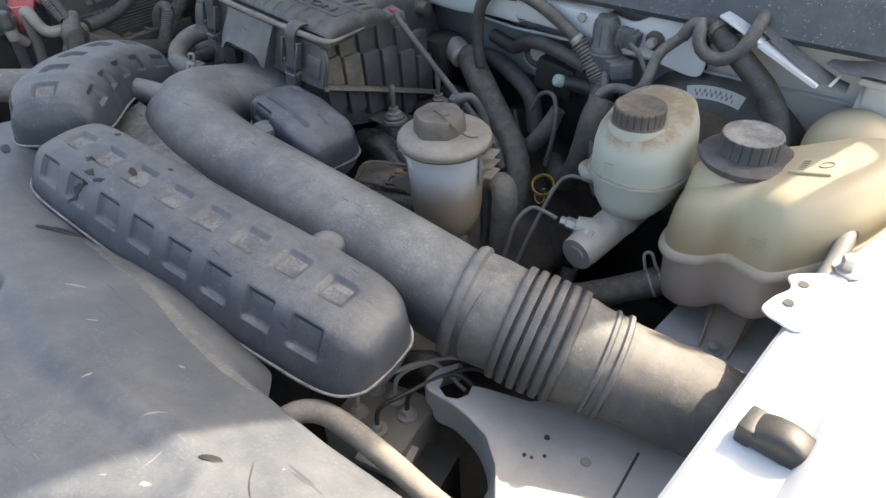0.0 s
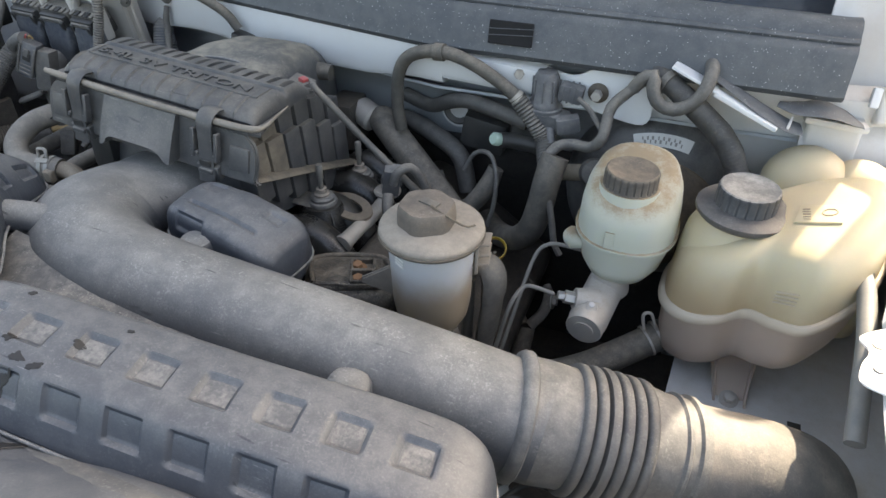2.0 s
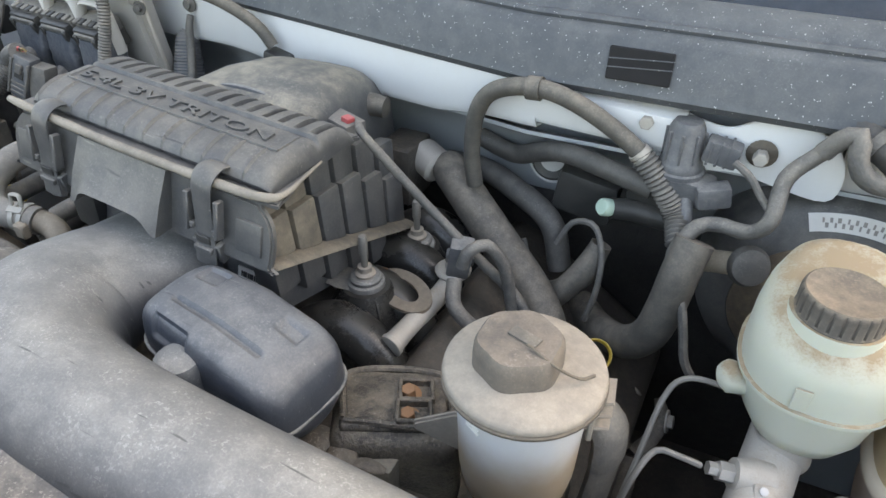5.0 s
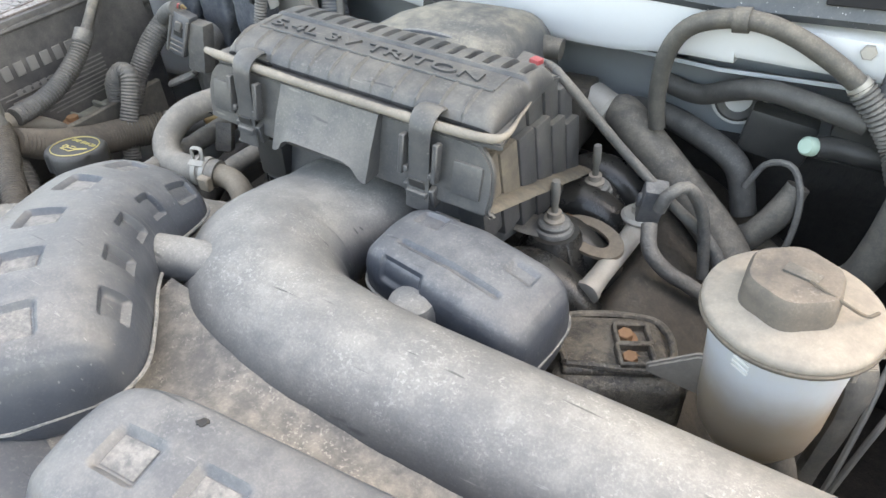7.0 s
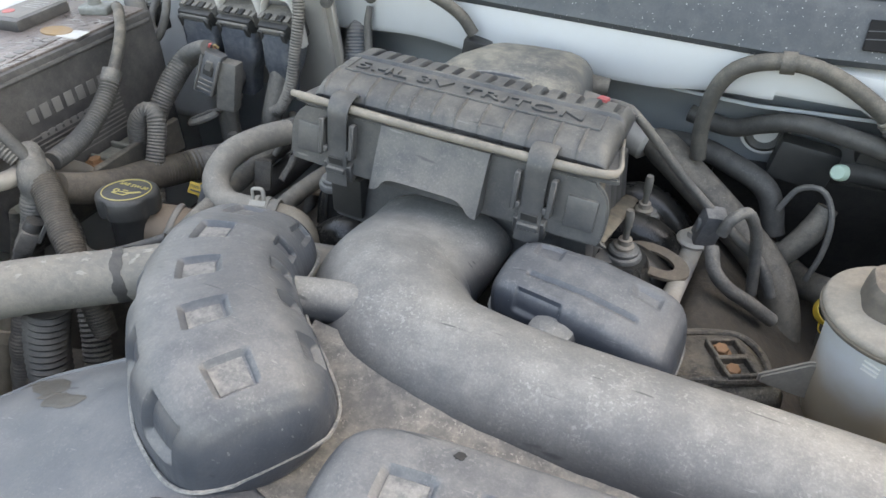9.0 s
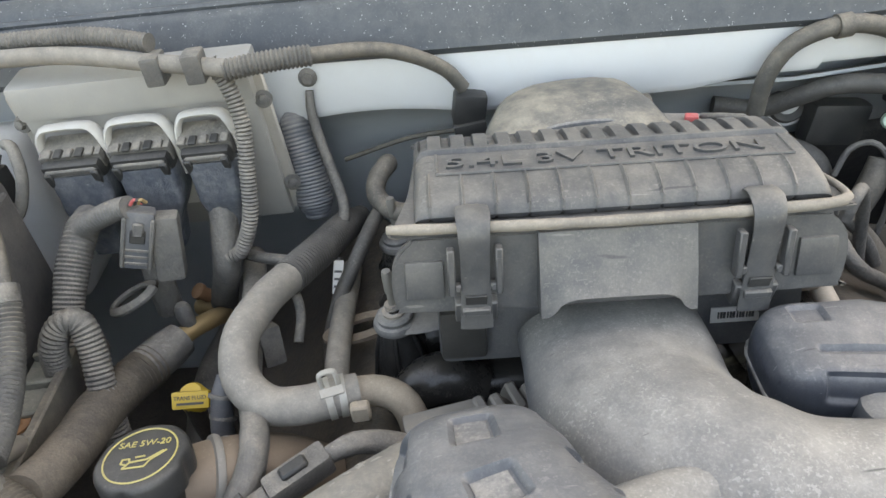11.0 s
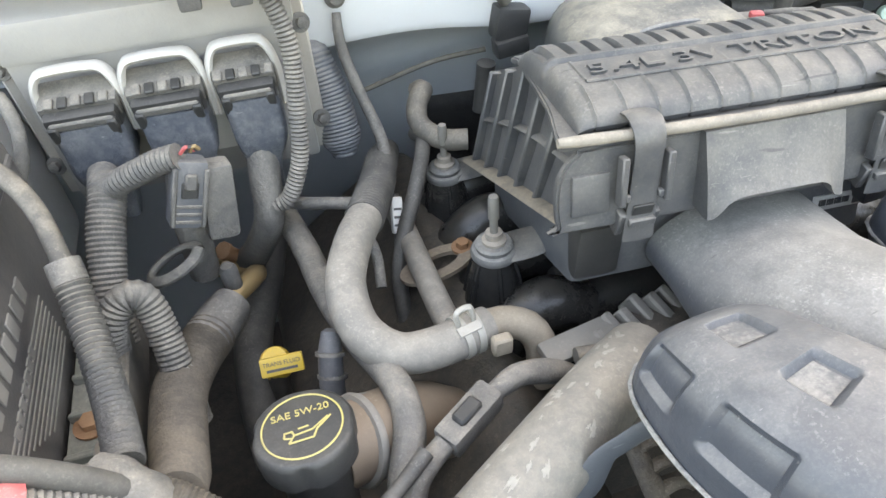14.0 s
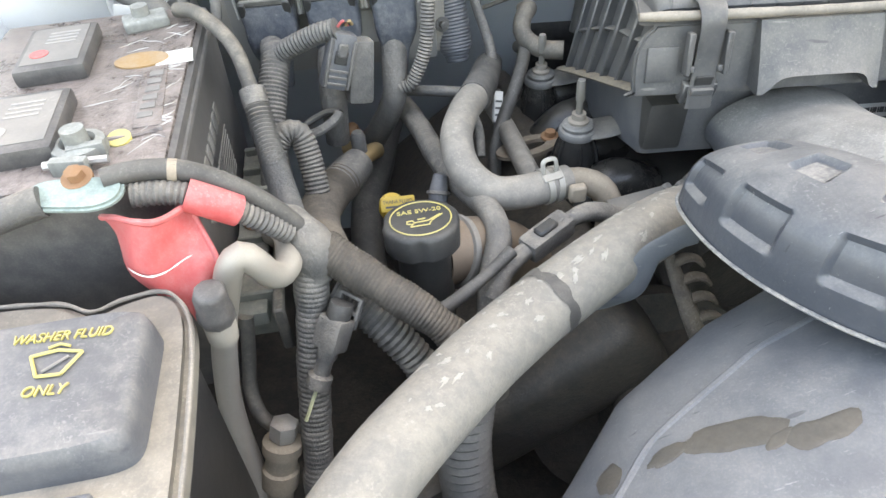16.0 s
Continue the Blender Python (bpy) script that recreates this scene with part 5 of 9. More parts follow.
def chamber(name, label, axis, half, top, seam, section, windows, nu=230, nv=110, depth=0.0055, low=0.030, endp=7.0, drops=()):
    """A moulded resonance chamber along a line of (x, y). section: (offset, height) pairs of its dome, both as fractions, from one seam to the other.
    windows: (metres along, fraction round the dome, half length, half width, dusted) of square dents."""
    e = thing(name, (axis[0][0], axis[0][1], seam[0]), label, "resonator")
    line, par = spline([(x, y, 0) for x, y in axis], 0.0005)
    n = len(axis) - 1
    total = 0.0005 * (len(line) - 1)
    hm, zm = sum(half) / len(half), sum(t - z for t, z in zip(top, seam)) / len(top)
    dome, _ = spline([(o * hm, h * zm, 0) for o, h in section], 0.0004)
    L = 0.0004 * (len(dome) - 1)
    pick = [dome[min(len(dome) - 1, round(j / (nv - 1) * (len(dome) - 1)))] for j in range(nv)]
    norm = []
    for j in range(nv):
        k = min(len(dome) - 4, max(3, round(j / (nv - 1) * (len(dome) - 1))))
        d = (dome[k + 3] - dome[k - 3]).normalized()
        norm.append((d.y, -d.x) if d.y * pick[j].x - d.x * pick[j].y + 0.0 > 0 else (-d.y, d.x))
    bm = bmesh.new()
    rows, lip = [], []
    for i in range(nu + 1):
        u = i / nu
        idx = min(len(line) - 2, max(1, int(u * (len(line) - 1))))
        c = line[idx]
        t = (line[idx + 1] - line[idx - 1]).normalized()
        nrm = Vector((-t.y, t.x, 0))
        q = u * n
        hw, zt, zs = (float(np.interp(q, range(n + 1), v)) for v in (half, top, seam))
        end = max(0.0, 1 - abs(2 * u - 1) ** (endp * 2)) ** (1 / 2.6)
        endh = max(0.0, 1 - abs(2 * u - 1) ** (endp * 1.7)) ** (1 / 2.4)
        row = []
        for j in range(nv):
            o, h = pick[j].x / hm, pick[j].y / zm
            d = 0.0
            for wu, wf, su, sw, _ in windows:
                du, dw = abs(u * total - wu), abs(j / (nv - 1) - wf) * L
                if du < su * 1.2 and dw < sw * 1.2:
                    d = max(d, ease((su * 1.12 - du) / 0.0045) * ease((sw * 1.12 - dw) / 0.0045))
            wob = 0.0008 * noise.noise(Vector((u * 9, j / nv * 5, axis[0][0] * 10)))
            nx, nz = norm[j]
            row.append(bm.verts.new(c + nrm * (o * hw * end - nx * (depth * d + wob)) + Vector((0, 0, zs + h * (zt - zs) * endh - nz * (depth * d + wob)))))
        for j in range(1, 13):
            f = j / 13
            o = section[-1][0] * (1 - f) + section[0][0] * f
            row.append(bm.verts.new(c + nrm * (o * hw * end * 0.96) + Vector((0, 0, zs - low * end * math.sin(math.pi * f) ** 0.5))))
        rows.append(row)
        lip.append((c, nrm, hw * end, zs, t))
    m = len(rows[0])
    for A, B in zip(rows, rows[1:]):
        for j in range(m):
            bm.faces.new((A[j], A[(j + 1) % m], B[(j + 1) % m], B[j]))
    bm.faces.new(rows[0][::-1])
    bm.faces.new(rows[-1])
    saved = [[v.co.copy() for v in row] for row in rows]
    bm.normal_update()
    skin = BVHTree.FromBMesh(bm)
    part("shell", bm, POD_PLASTIC, e, "", 32)
    # dust lying in the dents that look up
    for wu, wf, su, sw, dusted in windows:
        if dusted:
            i0, i1 = (min(nu, max(0, int(round((wu + k * su * 0.78) / total * nu)))) for k in (-1, 1))
            j0, j1 = (int(round((wf + k * sw * 0.78 / L) * (nv - 1))) for k in (-1, 1))
            db = bmesh.new()
            grid = [[db.verts.new(saved[i][j] + Vector((0, 0, 0.0006))) for j in range(j0, j1 + 1)] for i in range(i0, i1 + 1)]
            for A, B in zip(grid, grid[1:]):
                for j in range(len(A) - 1):
                    db.faces.new((A[j], A[j + 1], B[j + 1], B[j]))
            part("dent_dust", db, DENT_DUST, e, "pale dust in a dent")
    for x, y, a, b, turn in drops:
        stain(e, skin, "oil_drop", x, y, a, b, turn, DROP, "dark dried oil drop", 0.6, 0.0006)
    # moulded seam lip round it
    s0, s1 = section[0][0], section[-1][0]
    out = [c + nr * (w * s0 + math.copysign(0.0018, s0)) + Vector((0, 0, z)) for c, nr, w, z, t in lip[1:-1:3]] + [c + nr * (w * s1 + math.copysign(0.0018, s1)) + Vector((0, 0, z)) for c, nr, w, z, t in lip[-2:0:-3]]
    part("seam", sweep(out + [out[0]], 0.0015, 6, 0.008, caps=False), SEAM_EDGE, e, "thin worn moulded seam")
    return e


SEAM_EDGE = dusty("worn_seam_edge", (0.10, 0.105, 0.11), (0.36, 0.345, 0.315), 0.75, 0.6, up=0.3, scale=60, blotch=0.9)
DENT_DUST = dusty("dent_dust", (0.085, 0.088, 0.092), (0.335, 0.32, 0.29), 0.62, 0.75, up=0.2, scale=50, blotch=0.9, flecks=0.15)
# long one: steep at the back, flat on top, sloping face in front
dome = [(1.0, 0.0), (0.97, 0.45), (0.91, 0.80), (0.76, 0.95), (0.38, 1.0), (-0.05, 0.985), (-0.42, 0.92), (-0.60, 0.80), (-0.80, 0.45), (-0.96, 0.12), (-1.0, 0.0)]
wins = []
for k in range(8):
    wins.append((0.0605 + 0.0540 * k, 0.505, 0.0150, 0.0135, True))
    wins.append((0.0605 + 0.0540 * k, 0.795, 0.0155, 0.0140, False))
chamber("intake_resonator", "long dusty grey resonance chamber with rows of square dents", [(-0.814, 0.241), (-0.68, 0.248), (-0.55, 0.258), (-0.44, 0.268), (-0.316, 0.281)], [0.054, 0.057, 0.059, 0.060, 0.058], [1.148, 1.136, 1.122, 1.109, 1.095], [1.098, 1.086, 1.070, 1.054, 1.038], dome, wins, depth=0.0050,
        drops=((-0.712, 0.238, 0.0055, 0.0038, 20), (-0.692, 0.226, 0.0065, 0.0042, -10), (-0.675, 0.225, 0.0055, 0.0035, 35), (-0.660, 0.256, 0.0050, 0.0032, 0), (-0.634, 0.284, 0.0034, 0.0022, 30), (-0.735, 0.283, 0.0045, 0.0030, 50), (-0.700, 0.212, 0.0090, 0.0035, 25),
               (-0.702, 0.204, 0.0040, 0.0060, -20), (-0.706, 0.210, 0.0030, 0.0020, 0), (-0.672, 0.190, 0.0032, 0.0050, 0)))
dome = [(1.0, 0.0), (0.97, 0.35), (0.86, 0.72), (0.62, 0.94), (0.20, 1.02), (-0.25, 1.0), (-0.62, 0.90), (-0.88, 0.62), (-0.98, 0.28), (-1.0, 0.0)]
wins = []
for u in (0.034, 0.092, 0.149, 0.204, 0.252):
    wins.append((u, 0.49, 0.0125, 0.0135, True))
    wins.append((u + 0.002, 0.19, 0.0150, 0.0150, False))
    wins.append((u + 0.010, 0.80, 0.0120, 0.0110, False))
chamber("intake_resonator", "curved dusty grey resonance chamber with square dents", [(-0.848, 0.256), (-0.917, 0.308), (-0.963, 0.358), (-0.989, 0.412), (-0.996, 0.488)], [0.055, 0.064, 0.063, 0.058, 0.051], [1.160, 1.163, 1.157, 1.146, 1.124], [1.102, 1.100, 1.094, 1.088, 1.080], dome, wins, nu=210, endp=5.6)
squarer = [(1.0, 0.0), (0.985, 0.40), (0.92, 0.78), (0.76, 0.96), (0.35, 1.02), (-0.30, 1.0), (-0.74, 0.93), (-0.92, 0.72), (-0.985, 0.35), (-1.0, 0.0)]
chamber("intake_resonator", "small grey plastic resonance chamber behind the intake tube", [(-0.790, 0.524), (-0.713, 0.516), (-0.624, 0.504)], [0.040, 0.046, 0.046], [1.096, 1.090, 1.074], [1.056, 1.046, 1.030], squarer, [(0.038, 0.36, 0.012, 0.010, False), (0.080, 0.60, 0.045, 0.004, False), (0.128, 0.40, 0.012, 0.008, False), (0.05, 0.80, 0.02, 0.012, False)], nu=140, nv=90, endp=4.4, depth=0.0035)


# ---- reservoirs ----
def grooved_cap(e, name, x, y, z0, z1, r, mat, teeth=18, label="", rib=0.06):
    bm = bmesh.new()
    n = teeth * 6
    rings = []
    for z, k, g in ((z0, 1.0, 0.0), (z0 + 0.002, 1.02, 0.0), (z0 + 0.003, 1.0, rib), (z1 - 0.004, 1.0, rib), (z1 - 0.001, 0.97, rib * 0.5), (z1, 0.92, 0.0), (z1 - 0.0012, 0.86, 0.0), (z1 - 0.0012, 0.3, 0), (z1 - 0.0012, 0.02, 0)):
        rings.append([Vector((x + r * k * (1 - g * (1 if j % 6 == 0 else 0)) * math.cos(a), y + r * k * (1 - g * (1 if j % 6 == 0 else 0)) * math.sin(a), z)) for j, a in ((j, 2 * math.pi * j / n) for j in range(n))])
    return part(name, loft(rings, True, bm), mat, e, label, 40)


TANK_LIP = dusty("tan_tank_lip", (0.50, 0.42, 0.32), (0.46, 0.40, 0.33), 0.4, 0.4, vary=0.1, flecks=0.0)


def coolant_tank():
    e = thing("coolant_tank", (-0.13, 0.70, 0.94), "yellowed translucent coolant tank with a brown filled lower half", "coolant tank")
    out = smooth_outline([(-0.231, 0.690), (-0.226, 0.648), (-0.203, 0.618), (-0.172, 0.610), (-0.146, 0.620), (-0.122, 0.602), (-0.096, 0.590), (-0.070, 0.608), (-0.044, 0.642), (-0.026, 0.695), (-0.028, 0.765), (-0.075, 0.785), (-0.135, 0.772), (-0.190, 0.755), (-0.222, 0.728)], 6)
    cx, cy = -0.128, 0.688

    def ring(scale, z, tilt):
        r = []
        for x, y in out:
            X, Y = cx + (x - cx) * scale, cy + (y - cy) * scale
            r.append(Vector((X, Y, z + tilt * (X + 0.20))))
        return r
    low = [ring(s, z, t) for s, z, t in ((0.70, 0.930, 0.50), (0.86, 0.933, 0.50), (0.93, 0.942, 0.48), (0.965, 0.962, 0.44), (0.985, 1.004, 0.38), (1.0, 1.0085, 0.38))]
    part("lower_half", loft(low), TANK_LOW, e, "brown coolant-filled lower half", 50)
    lip = [ring(s, z, 0.38) for s, z in ((0.97, 1.007), (1.045, 1.008), (1.055, 1.0105), (1.055, 1.0140), (1.045, 1.0165), (1.03, 1.019), (0.97, 1.0195))]
    part("seam_lip", loft(lip), TANK_LIP, e, "moulded seam lip", 50)
    up = [ring(s, z, t) for s, z, t in ((1.0, 1.018, 0.38), (1.0, 1.028, 0.38), (0.985, 1.043, 0.38), (0.965, 1.058, 0.38), (0.93, 1.071, 0.39), (0.87, 1.080, 0.40), (0.78, 1.086, 0.41), (0.60, 1.090, 0.41), (0.30, 1.091, 0.41), (0.02, 1.092, 0.41))]
    part("upper_half", loft(up), graded("yellowed_tank_skin", (0.53, 0.450, 0.285), (0.42, 0.31, 0.185), 1.02, 1.10), e, "", 60)
    # neck, flange and cap
    x, y = -0.171, 0.693
    part("neck", lathe([(0.058, 1.02), (0.0565, 1.06), (0.053, 1.084), (0.047, 1.097), (0.042, 1.103), (0.040, 1.109)], 40, Matrix.Translation((x, y, 0))), TANK, e, "", 60)
    part("flange", lathe([(0.038, 1.103), (0.046, 1.108), (0.0505, 1.113), (0.0500, 1.117), (0.044, 1.120), (0.030, 1.121)], 44, Matrix.Translation((x, y, 0))), BATTERY_SIDE, e, "black ring under the cap", 50)
    cap = grooved_cap(e, "cap", x, y, 1.115, 1.143, 0.0320, CAP, 20, "black ribbed cap covered in pale dust", 0.035)
    # warning pad and moulded marks
    part("pad", rbox((-0.022, -0.018, 0), (0.022, 0.018, 0.003), 0.0015, 2, pose(-0.100, 0.682, 1.1310, 2, -20, -12)), TANK, e, "moulded warning pad")
    for k in range(5):
        part("pad_mark", rbox((-0.0035, -0.0008, 0), (0.0035, 0.0008, 0.0006), 0, 1, pose(-0.113, 0.672 + k * 0.005, 1.1295, 2, -20, -12)), RIM, e)
    part("pad_mark", lathe([(0.0075, 0), (0.0075, 0.001), (0.0062, 0.001), (0.0062, 0)], 10, pose(-0.093, 0.682, 1.1367, 2, -20, -12)), RIM, e)
    for k in range(4):
        part("level_mark", rbox((-0.011, -0.0008, -0.0005), (0.011, 0.0008, 0.0005), 0, 1, pose(-0.119, 0.5995, 1.072 + k * 0.0045, 0, -20, -24)), TANK_LIP, e)
    # foot bracket with a bolt
    foot = plate(smooth_outline([(-0.016, -0.02), (0.016, -0.02), (0.019, 0.0), (0.024, 0.06), (-0.024, 0.06), (-0.019, 0.0)], 4), 0.004, 0.001, pose(-0.132, 0.628, 0.905, 36, 0, 4))
    part("foot", foot, TANK_LOW, e)
    for s in (-1, 1):
        part("foot_rib", rbox((-0.0015, -0.016, 0), (0.0015, 0.06, 0.010), 0.001, 1, pose(-0.132 + s * 0.018, 0.628, 0.906, 36, 0, 4 - s * 4)), TANK_LOW, e)
    bolt("foot_bolt", (-0.132, 0.616, 0.906), (0, -0.3, 1), 0.0065, 0.010, ALU, e, "dusty bolt")
    return e


coolant_tank()


def rear_bottle():
    """The second, lobed bottle behind the coolant tank with its square filler neck."""
    e = thing("washer_bottle", (-0.08, 0.80, 1.0), "yellowed translucent bottle with a square filler neck", "bottle")
    for name, x, y, r, zt in (("lobe", -0.098, 0.838, 0.052, 1.128), ("lobe", -0.040, 0.838, 0.046, 1.122), ("lobe", -0.022, 0.785, 0.032, 1.112)):
        prof = [(r * 0.9, 0.92), (r, 0.95), (r, zt - 0.05)] + [(r * math.cos(a), zt - 0.05 + 0.05 * math.sin(a)) for a in (math.pi / 2 * k / 8 for k in range(1, 9))]
        prof[-1] = (0.0005, zt)
        part(name, lathe(prof, 32, Matrix.Translation((x, y, 0))), TANK, e, "", 60)
    part("filler_neck", rbox((-0.031, -0.016, 0), (0.031, 0.020, 0.062), 0.006, 3, pose(-0.080, 0.886, 1.085, -8, 0, 0)), APRON, e, "pale square neck")
    part("filler_cap", rbox((-0.036, -0.020, 0), (0.036, 0.026, 0.009), 0.004, 2, pose(-0.082, 0.884, 1.143, -8, 2, 0)), APRON, e)
    return e


rear_bottle()
th = thing("tank_hose", (-0.045, 0.60, 1.0), "dull grey hose with a wire clamp on the coolant tank", "hose")
part("hose", sweep([(-0.064, 0.668, 1.088), (-0.054, 0.648, 1.094), (-0.050, 0.630, 1.093), (-0.049, 0.603, 1.086), (-0.050, 0.563, 1.078), (-0.052, 0.528, 1.066), (-0.054, 0.47, 1.04)], 0.0088, 16), dusty("pale_grey_hose", (0.14, 0.145, 0.145), DUST, 0.4, 0.5), th)
band("clamp", th, (-0.0545, 0.649, 1.0938), (-0.052, 0.641, 1.0942), 0.0108, STEEL, "wire clamp")
part("clamp_ear", sweep([(-0.060, 0.642, 1.103), (-0.068, 0.640, 1.106), (-0.062, 0.636, 1.102)], 0.0013, 6), STEEL, th)


def brake_unit():
    e = thing("brake_reservoir", (-0.29, 0.66, 1.03), "milky brake fluid reservoir with a dusty black cap", "reservoir")

    def ov(sx, sy, z, dy=0.0, n=40):
        return [Vector((-0.285 + 1.10 * sx * math.copysign(abs(math.cos(a)) ** 0.85, math.cos(a)), 0.676 + dy + sy * 1.05 * math.copysign(abs(math.sin(a)) ** 0.85, math.sin(a)), z)) for a in (2 * math.pi * j / n for j in range(n))]

    def rise(r, k):
        return [p + Vector((0, 0, k * (p.y - 0.640))) for p in r]
    up = [ov(0.0510, 0.062, 1.079), ov(0.0505, 0.062, 1.092), rise(ov(0.0500, 0.062, 1.110), 0.06), rise(ov(0.0475, 0.060, 1.124), 0.14), rise(ov(0.042, 0.054, 1.134, 0.003), 0.20), rise(ov(0.031, 0.041, 1.139, 0.006), 0.22), rise(ov(0.012, 0.016, 1.140, 0.008), 0.22), rise(ov(0.0008, 0.001, 1.140, 0.008), 0.22)]
    part("upper_shell", loft(up), MILKY, e, "", 60)
    part("seam_lip", loft([ov(0.051, 0.062, 1.0765), ov(0.0535, 0.0645, 1.0775), ov(0.0535, 0.0645, 1.0805), ov(0.051, 0.062, 1.0815)]), MILKY, e)
    low = [ov(0.022, 0.03, 1.024, -0.012), ov(0.034, 0.046, 1.030, -0.008), ov(0.043, 0.054, 1.044, -0.004), ov(0.0470, 0.058, 1.060), ov(0.0495, 0.061, 1.077)]
    part("lower_shell", loft(low), MILKY, e, "", 60)
    part("ear", sweep([(-0.330, 0.650, 1.060), (-0.344, 0.648, 1.060), (-0.350, 0.648, 1.058)], [0.012, 0.0135, 0.008], 14, 0.003), MILKY, e)
    part("neck", lathe([(0.034, 1.128), (0.033, 1.142), (0, 1.142)], 32, Matrix.Translation((-0.289, 0.656, 0))), MILKY, e)
    grooved_cap(e, "cap", -0.289, 0.655, 1.141, 1.162, 0.0295, BROWN_CAP, 24, "black ribbed cap with brown dust", 0.035)
    part("level_strip", rbox((-0.0055, -0.0008, -0.012), (0.0055, 0.0008, 0.010), 0.0005, 1, pose(-0.297, 0.6105, 1.094, 4, 0, 0)), MILKY, e, "moulded level strip")
    e.location += Vector((-0.003, 0.020, -0.014))
    # master cylinder below, one casting
    f = thing("master_cylinder", (-0.29, 0.64, 0.98), "dusty cast aluminium brake master cylinder", "cylinder")
    a, b = Vector((-0.303, 0.572, 0.984)), Vector((-0.272, 0.83, 1.010))
    part("bore", lathe([(0.0, 0.0), (0.0205, 0.0), (0.0215, 0.002), (0.0215, 0.012), (0.0225, 0.014), (0.0225, 0.26)], 32, axis_to(a, b)), ALU, f)
    part("saddle", lathe([(0.024, -0.012), (0.021, 0.006), (0.018, 0.016), (0.020, 0.018), (0.020, 0.024), (0, 0.024)], 28, pose(-0.290, 0.648, 1.004, 8)), ALU, f, "round reservoir seat")
    part("union", lathe([(0.008, 0), (0.008, 0.014), (0.0055, 0.015), (0.0055, 0.022), (0, 0.022)], 6, axis_to((-0.320, 0.600, 1.002), (-0.345, 0.592, 1.008))), STEEL, f, "steel union nut")
    part("boss", lathe([(0.016, 0.0), (0.0155, 0.014), (0.0135, 0.022), (0.0125, 0.028), (0, 0.029)], 24, axis_to((-0.296, 0.608, 0.997), (-0.345, 0.592, 1.008))), ALU, f, "round outlet boss")
    part("pad", rbox((-0.007, -0.006, -0.006), (0.007, 0.006, 0.008), 0.003, 2, pose(-0.300, 0.590, 1.002, 20, 0, 10)), ALU, f, "cast pad")
    part("screw", lathe([(0.0032, 0), (0.0032, 0.003), (0, 0.0035)], 12, axis_to((-0.300, 0.588, 1.009), (-0.298, 0.575, 1.028))), STEEL, f)
    part("end_plug", lathe([(0.012, 0), (0.012, 0.002), (0, 0.002)], 20, axis_to(a + Vector((0, -0.0005, 0)), a - (b - a))), ALU, f)
    for k, pts in enumerate(([(-0.348, 0.606, 1.006), (-0.365, 0.602, 1.012), (-0.382, 0.600, 1.011), (-0.392, 0.582, 0.995), (-0.400, 0.572, 0.95), (-0.410, 0.560, 0.88), (-0.42, 0.55, 0.80)],
                             [(-0.325, 0.678, 1.022), (-0.345, 0.678, 1.024), (-0.374, 0.676, 1.022), (-0.388, 0.664, 1.004), (-0.396, 0.622, 0.95), (-0.406, 0.585, 0.88), (-0.42, 0.565, 0.80)])):
        hose("brake_line", "dull steel brake line running down", pts, 0.0026, LINE_METAL, "brake line", n=8, step=0.006)
    f.location += Vector((-0.003, 0.014, -0.002))
    # booster drum
    g = thing("brake_booster", (-0.27, 0.90, 0.98), "large dusty black brake booster drum with a barcode label", "booster")
    m = axis_to((-0.268, 0.945, 0.986), (-0.268, 0.80, 0.974))
    part("drum", lathe([(0.128, 0.0), (0.136, 0.010), (0.138, 0.025), (0.134, 0.036), (0.130, 0.040), (0.130, 0.052), (0.124, 0.066), (0.106, 0.078), (0.092, 0.0835), (0.088, 0.080)], 64, m), dusty("glossy_black_booster", (0.030, 0.032, 0.034), (0.25, 0.235, 0.215), 0.50, 0.32, up=0.25, scale=10, bump=0.25), g, "dark grey rolled rim", 50)
    part("front_shell", lathe([(0.0925, 0.080), (0.0905, 0.0850), (0.084, 0.087), (0.078, 0.094), (0.050, 0.100), (0.030, 0.118), (0, 0.118)], 64, m), dusty("mud_caked_booster", (0.040, 0.036, 0.032), (0.25, 0.185, 0.125), 0.95, 0.6, up=0.2, scale=16, bump=0.6, side=0.3), g, "front face caked in brown dirt", 50)
    return e, g, m


brake_reservoir, booster, BOOST_M = brake_unit()


def arc_patch(parent, name, mat, a0, a1, r0, r1, z_of, label="", n=14):
    bm = bmesh.new()
    rows = []
    for k in range(n):
        a = radians(a0 + (a1 - a0) * k / (n - 1))
        rows.append([bm.verts.new(BOOST_M @ Vector((r * math.cos(a), r * math.sin(a), z_of(r)))) for r in (r0, r1)])
    for A, B in zip(rows, rows[1:]):
        bm.faces.new((A[0], A[1], B[1], B[0]))
    return part(name, bm, mat, parent, label)
arc_patch(booster, "label", PAPER, 74, 112, 0.1075, 0.1225, lambda r: 0.0795 - 0.0008 - (r - 0.106) * 0.63 + 0.0012, "white barcode label")
for k in range(16):
    arc_patch(booster, "print", FADED, 80 + k * 1.7, 80.9 + k * 1.7 + (k % 3) * 0.3, 0.1110 + 0.004 * (k % 2), 0.1150 + 0.004 * (k % 2), lambda r: 0.0795 - 0.0008 - (r - 0.106) * 0.63 + 0.0018, "", 3)


# ---- steering reservoir ----
CAST = dusty("dusty_dark_casting", (0.085, 0.082, 0.078), (0.33, 0.29, 0.23), 0.72, 0.55, metal=0.2, up=0.5, scale=26, bump=0.5)


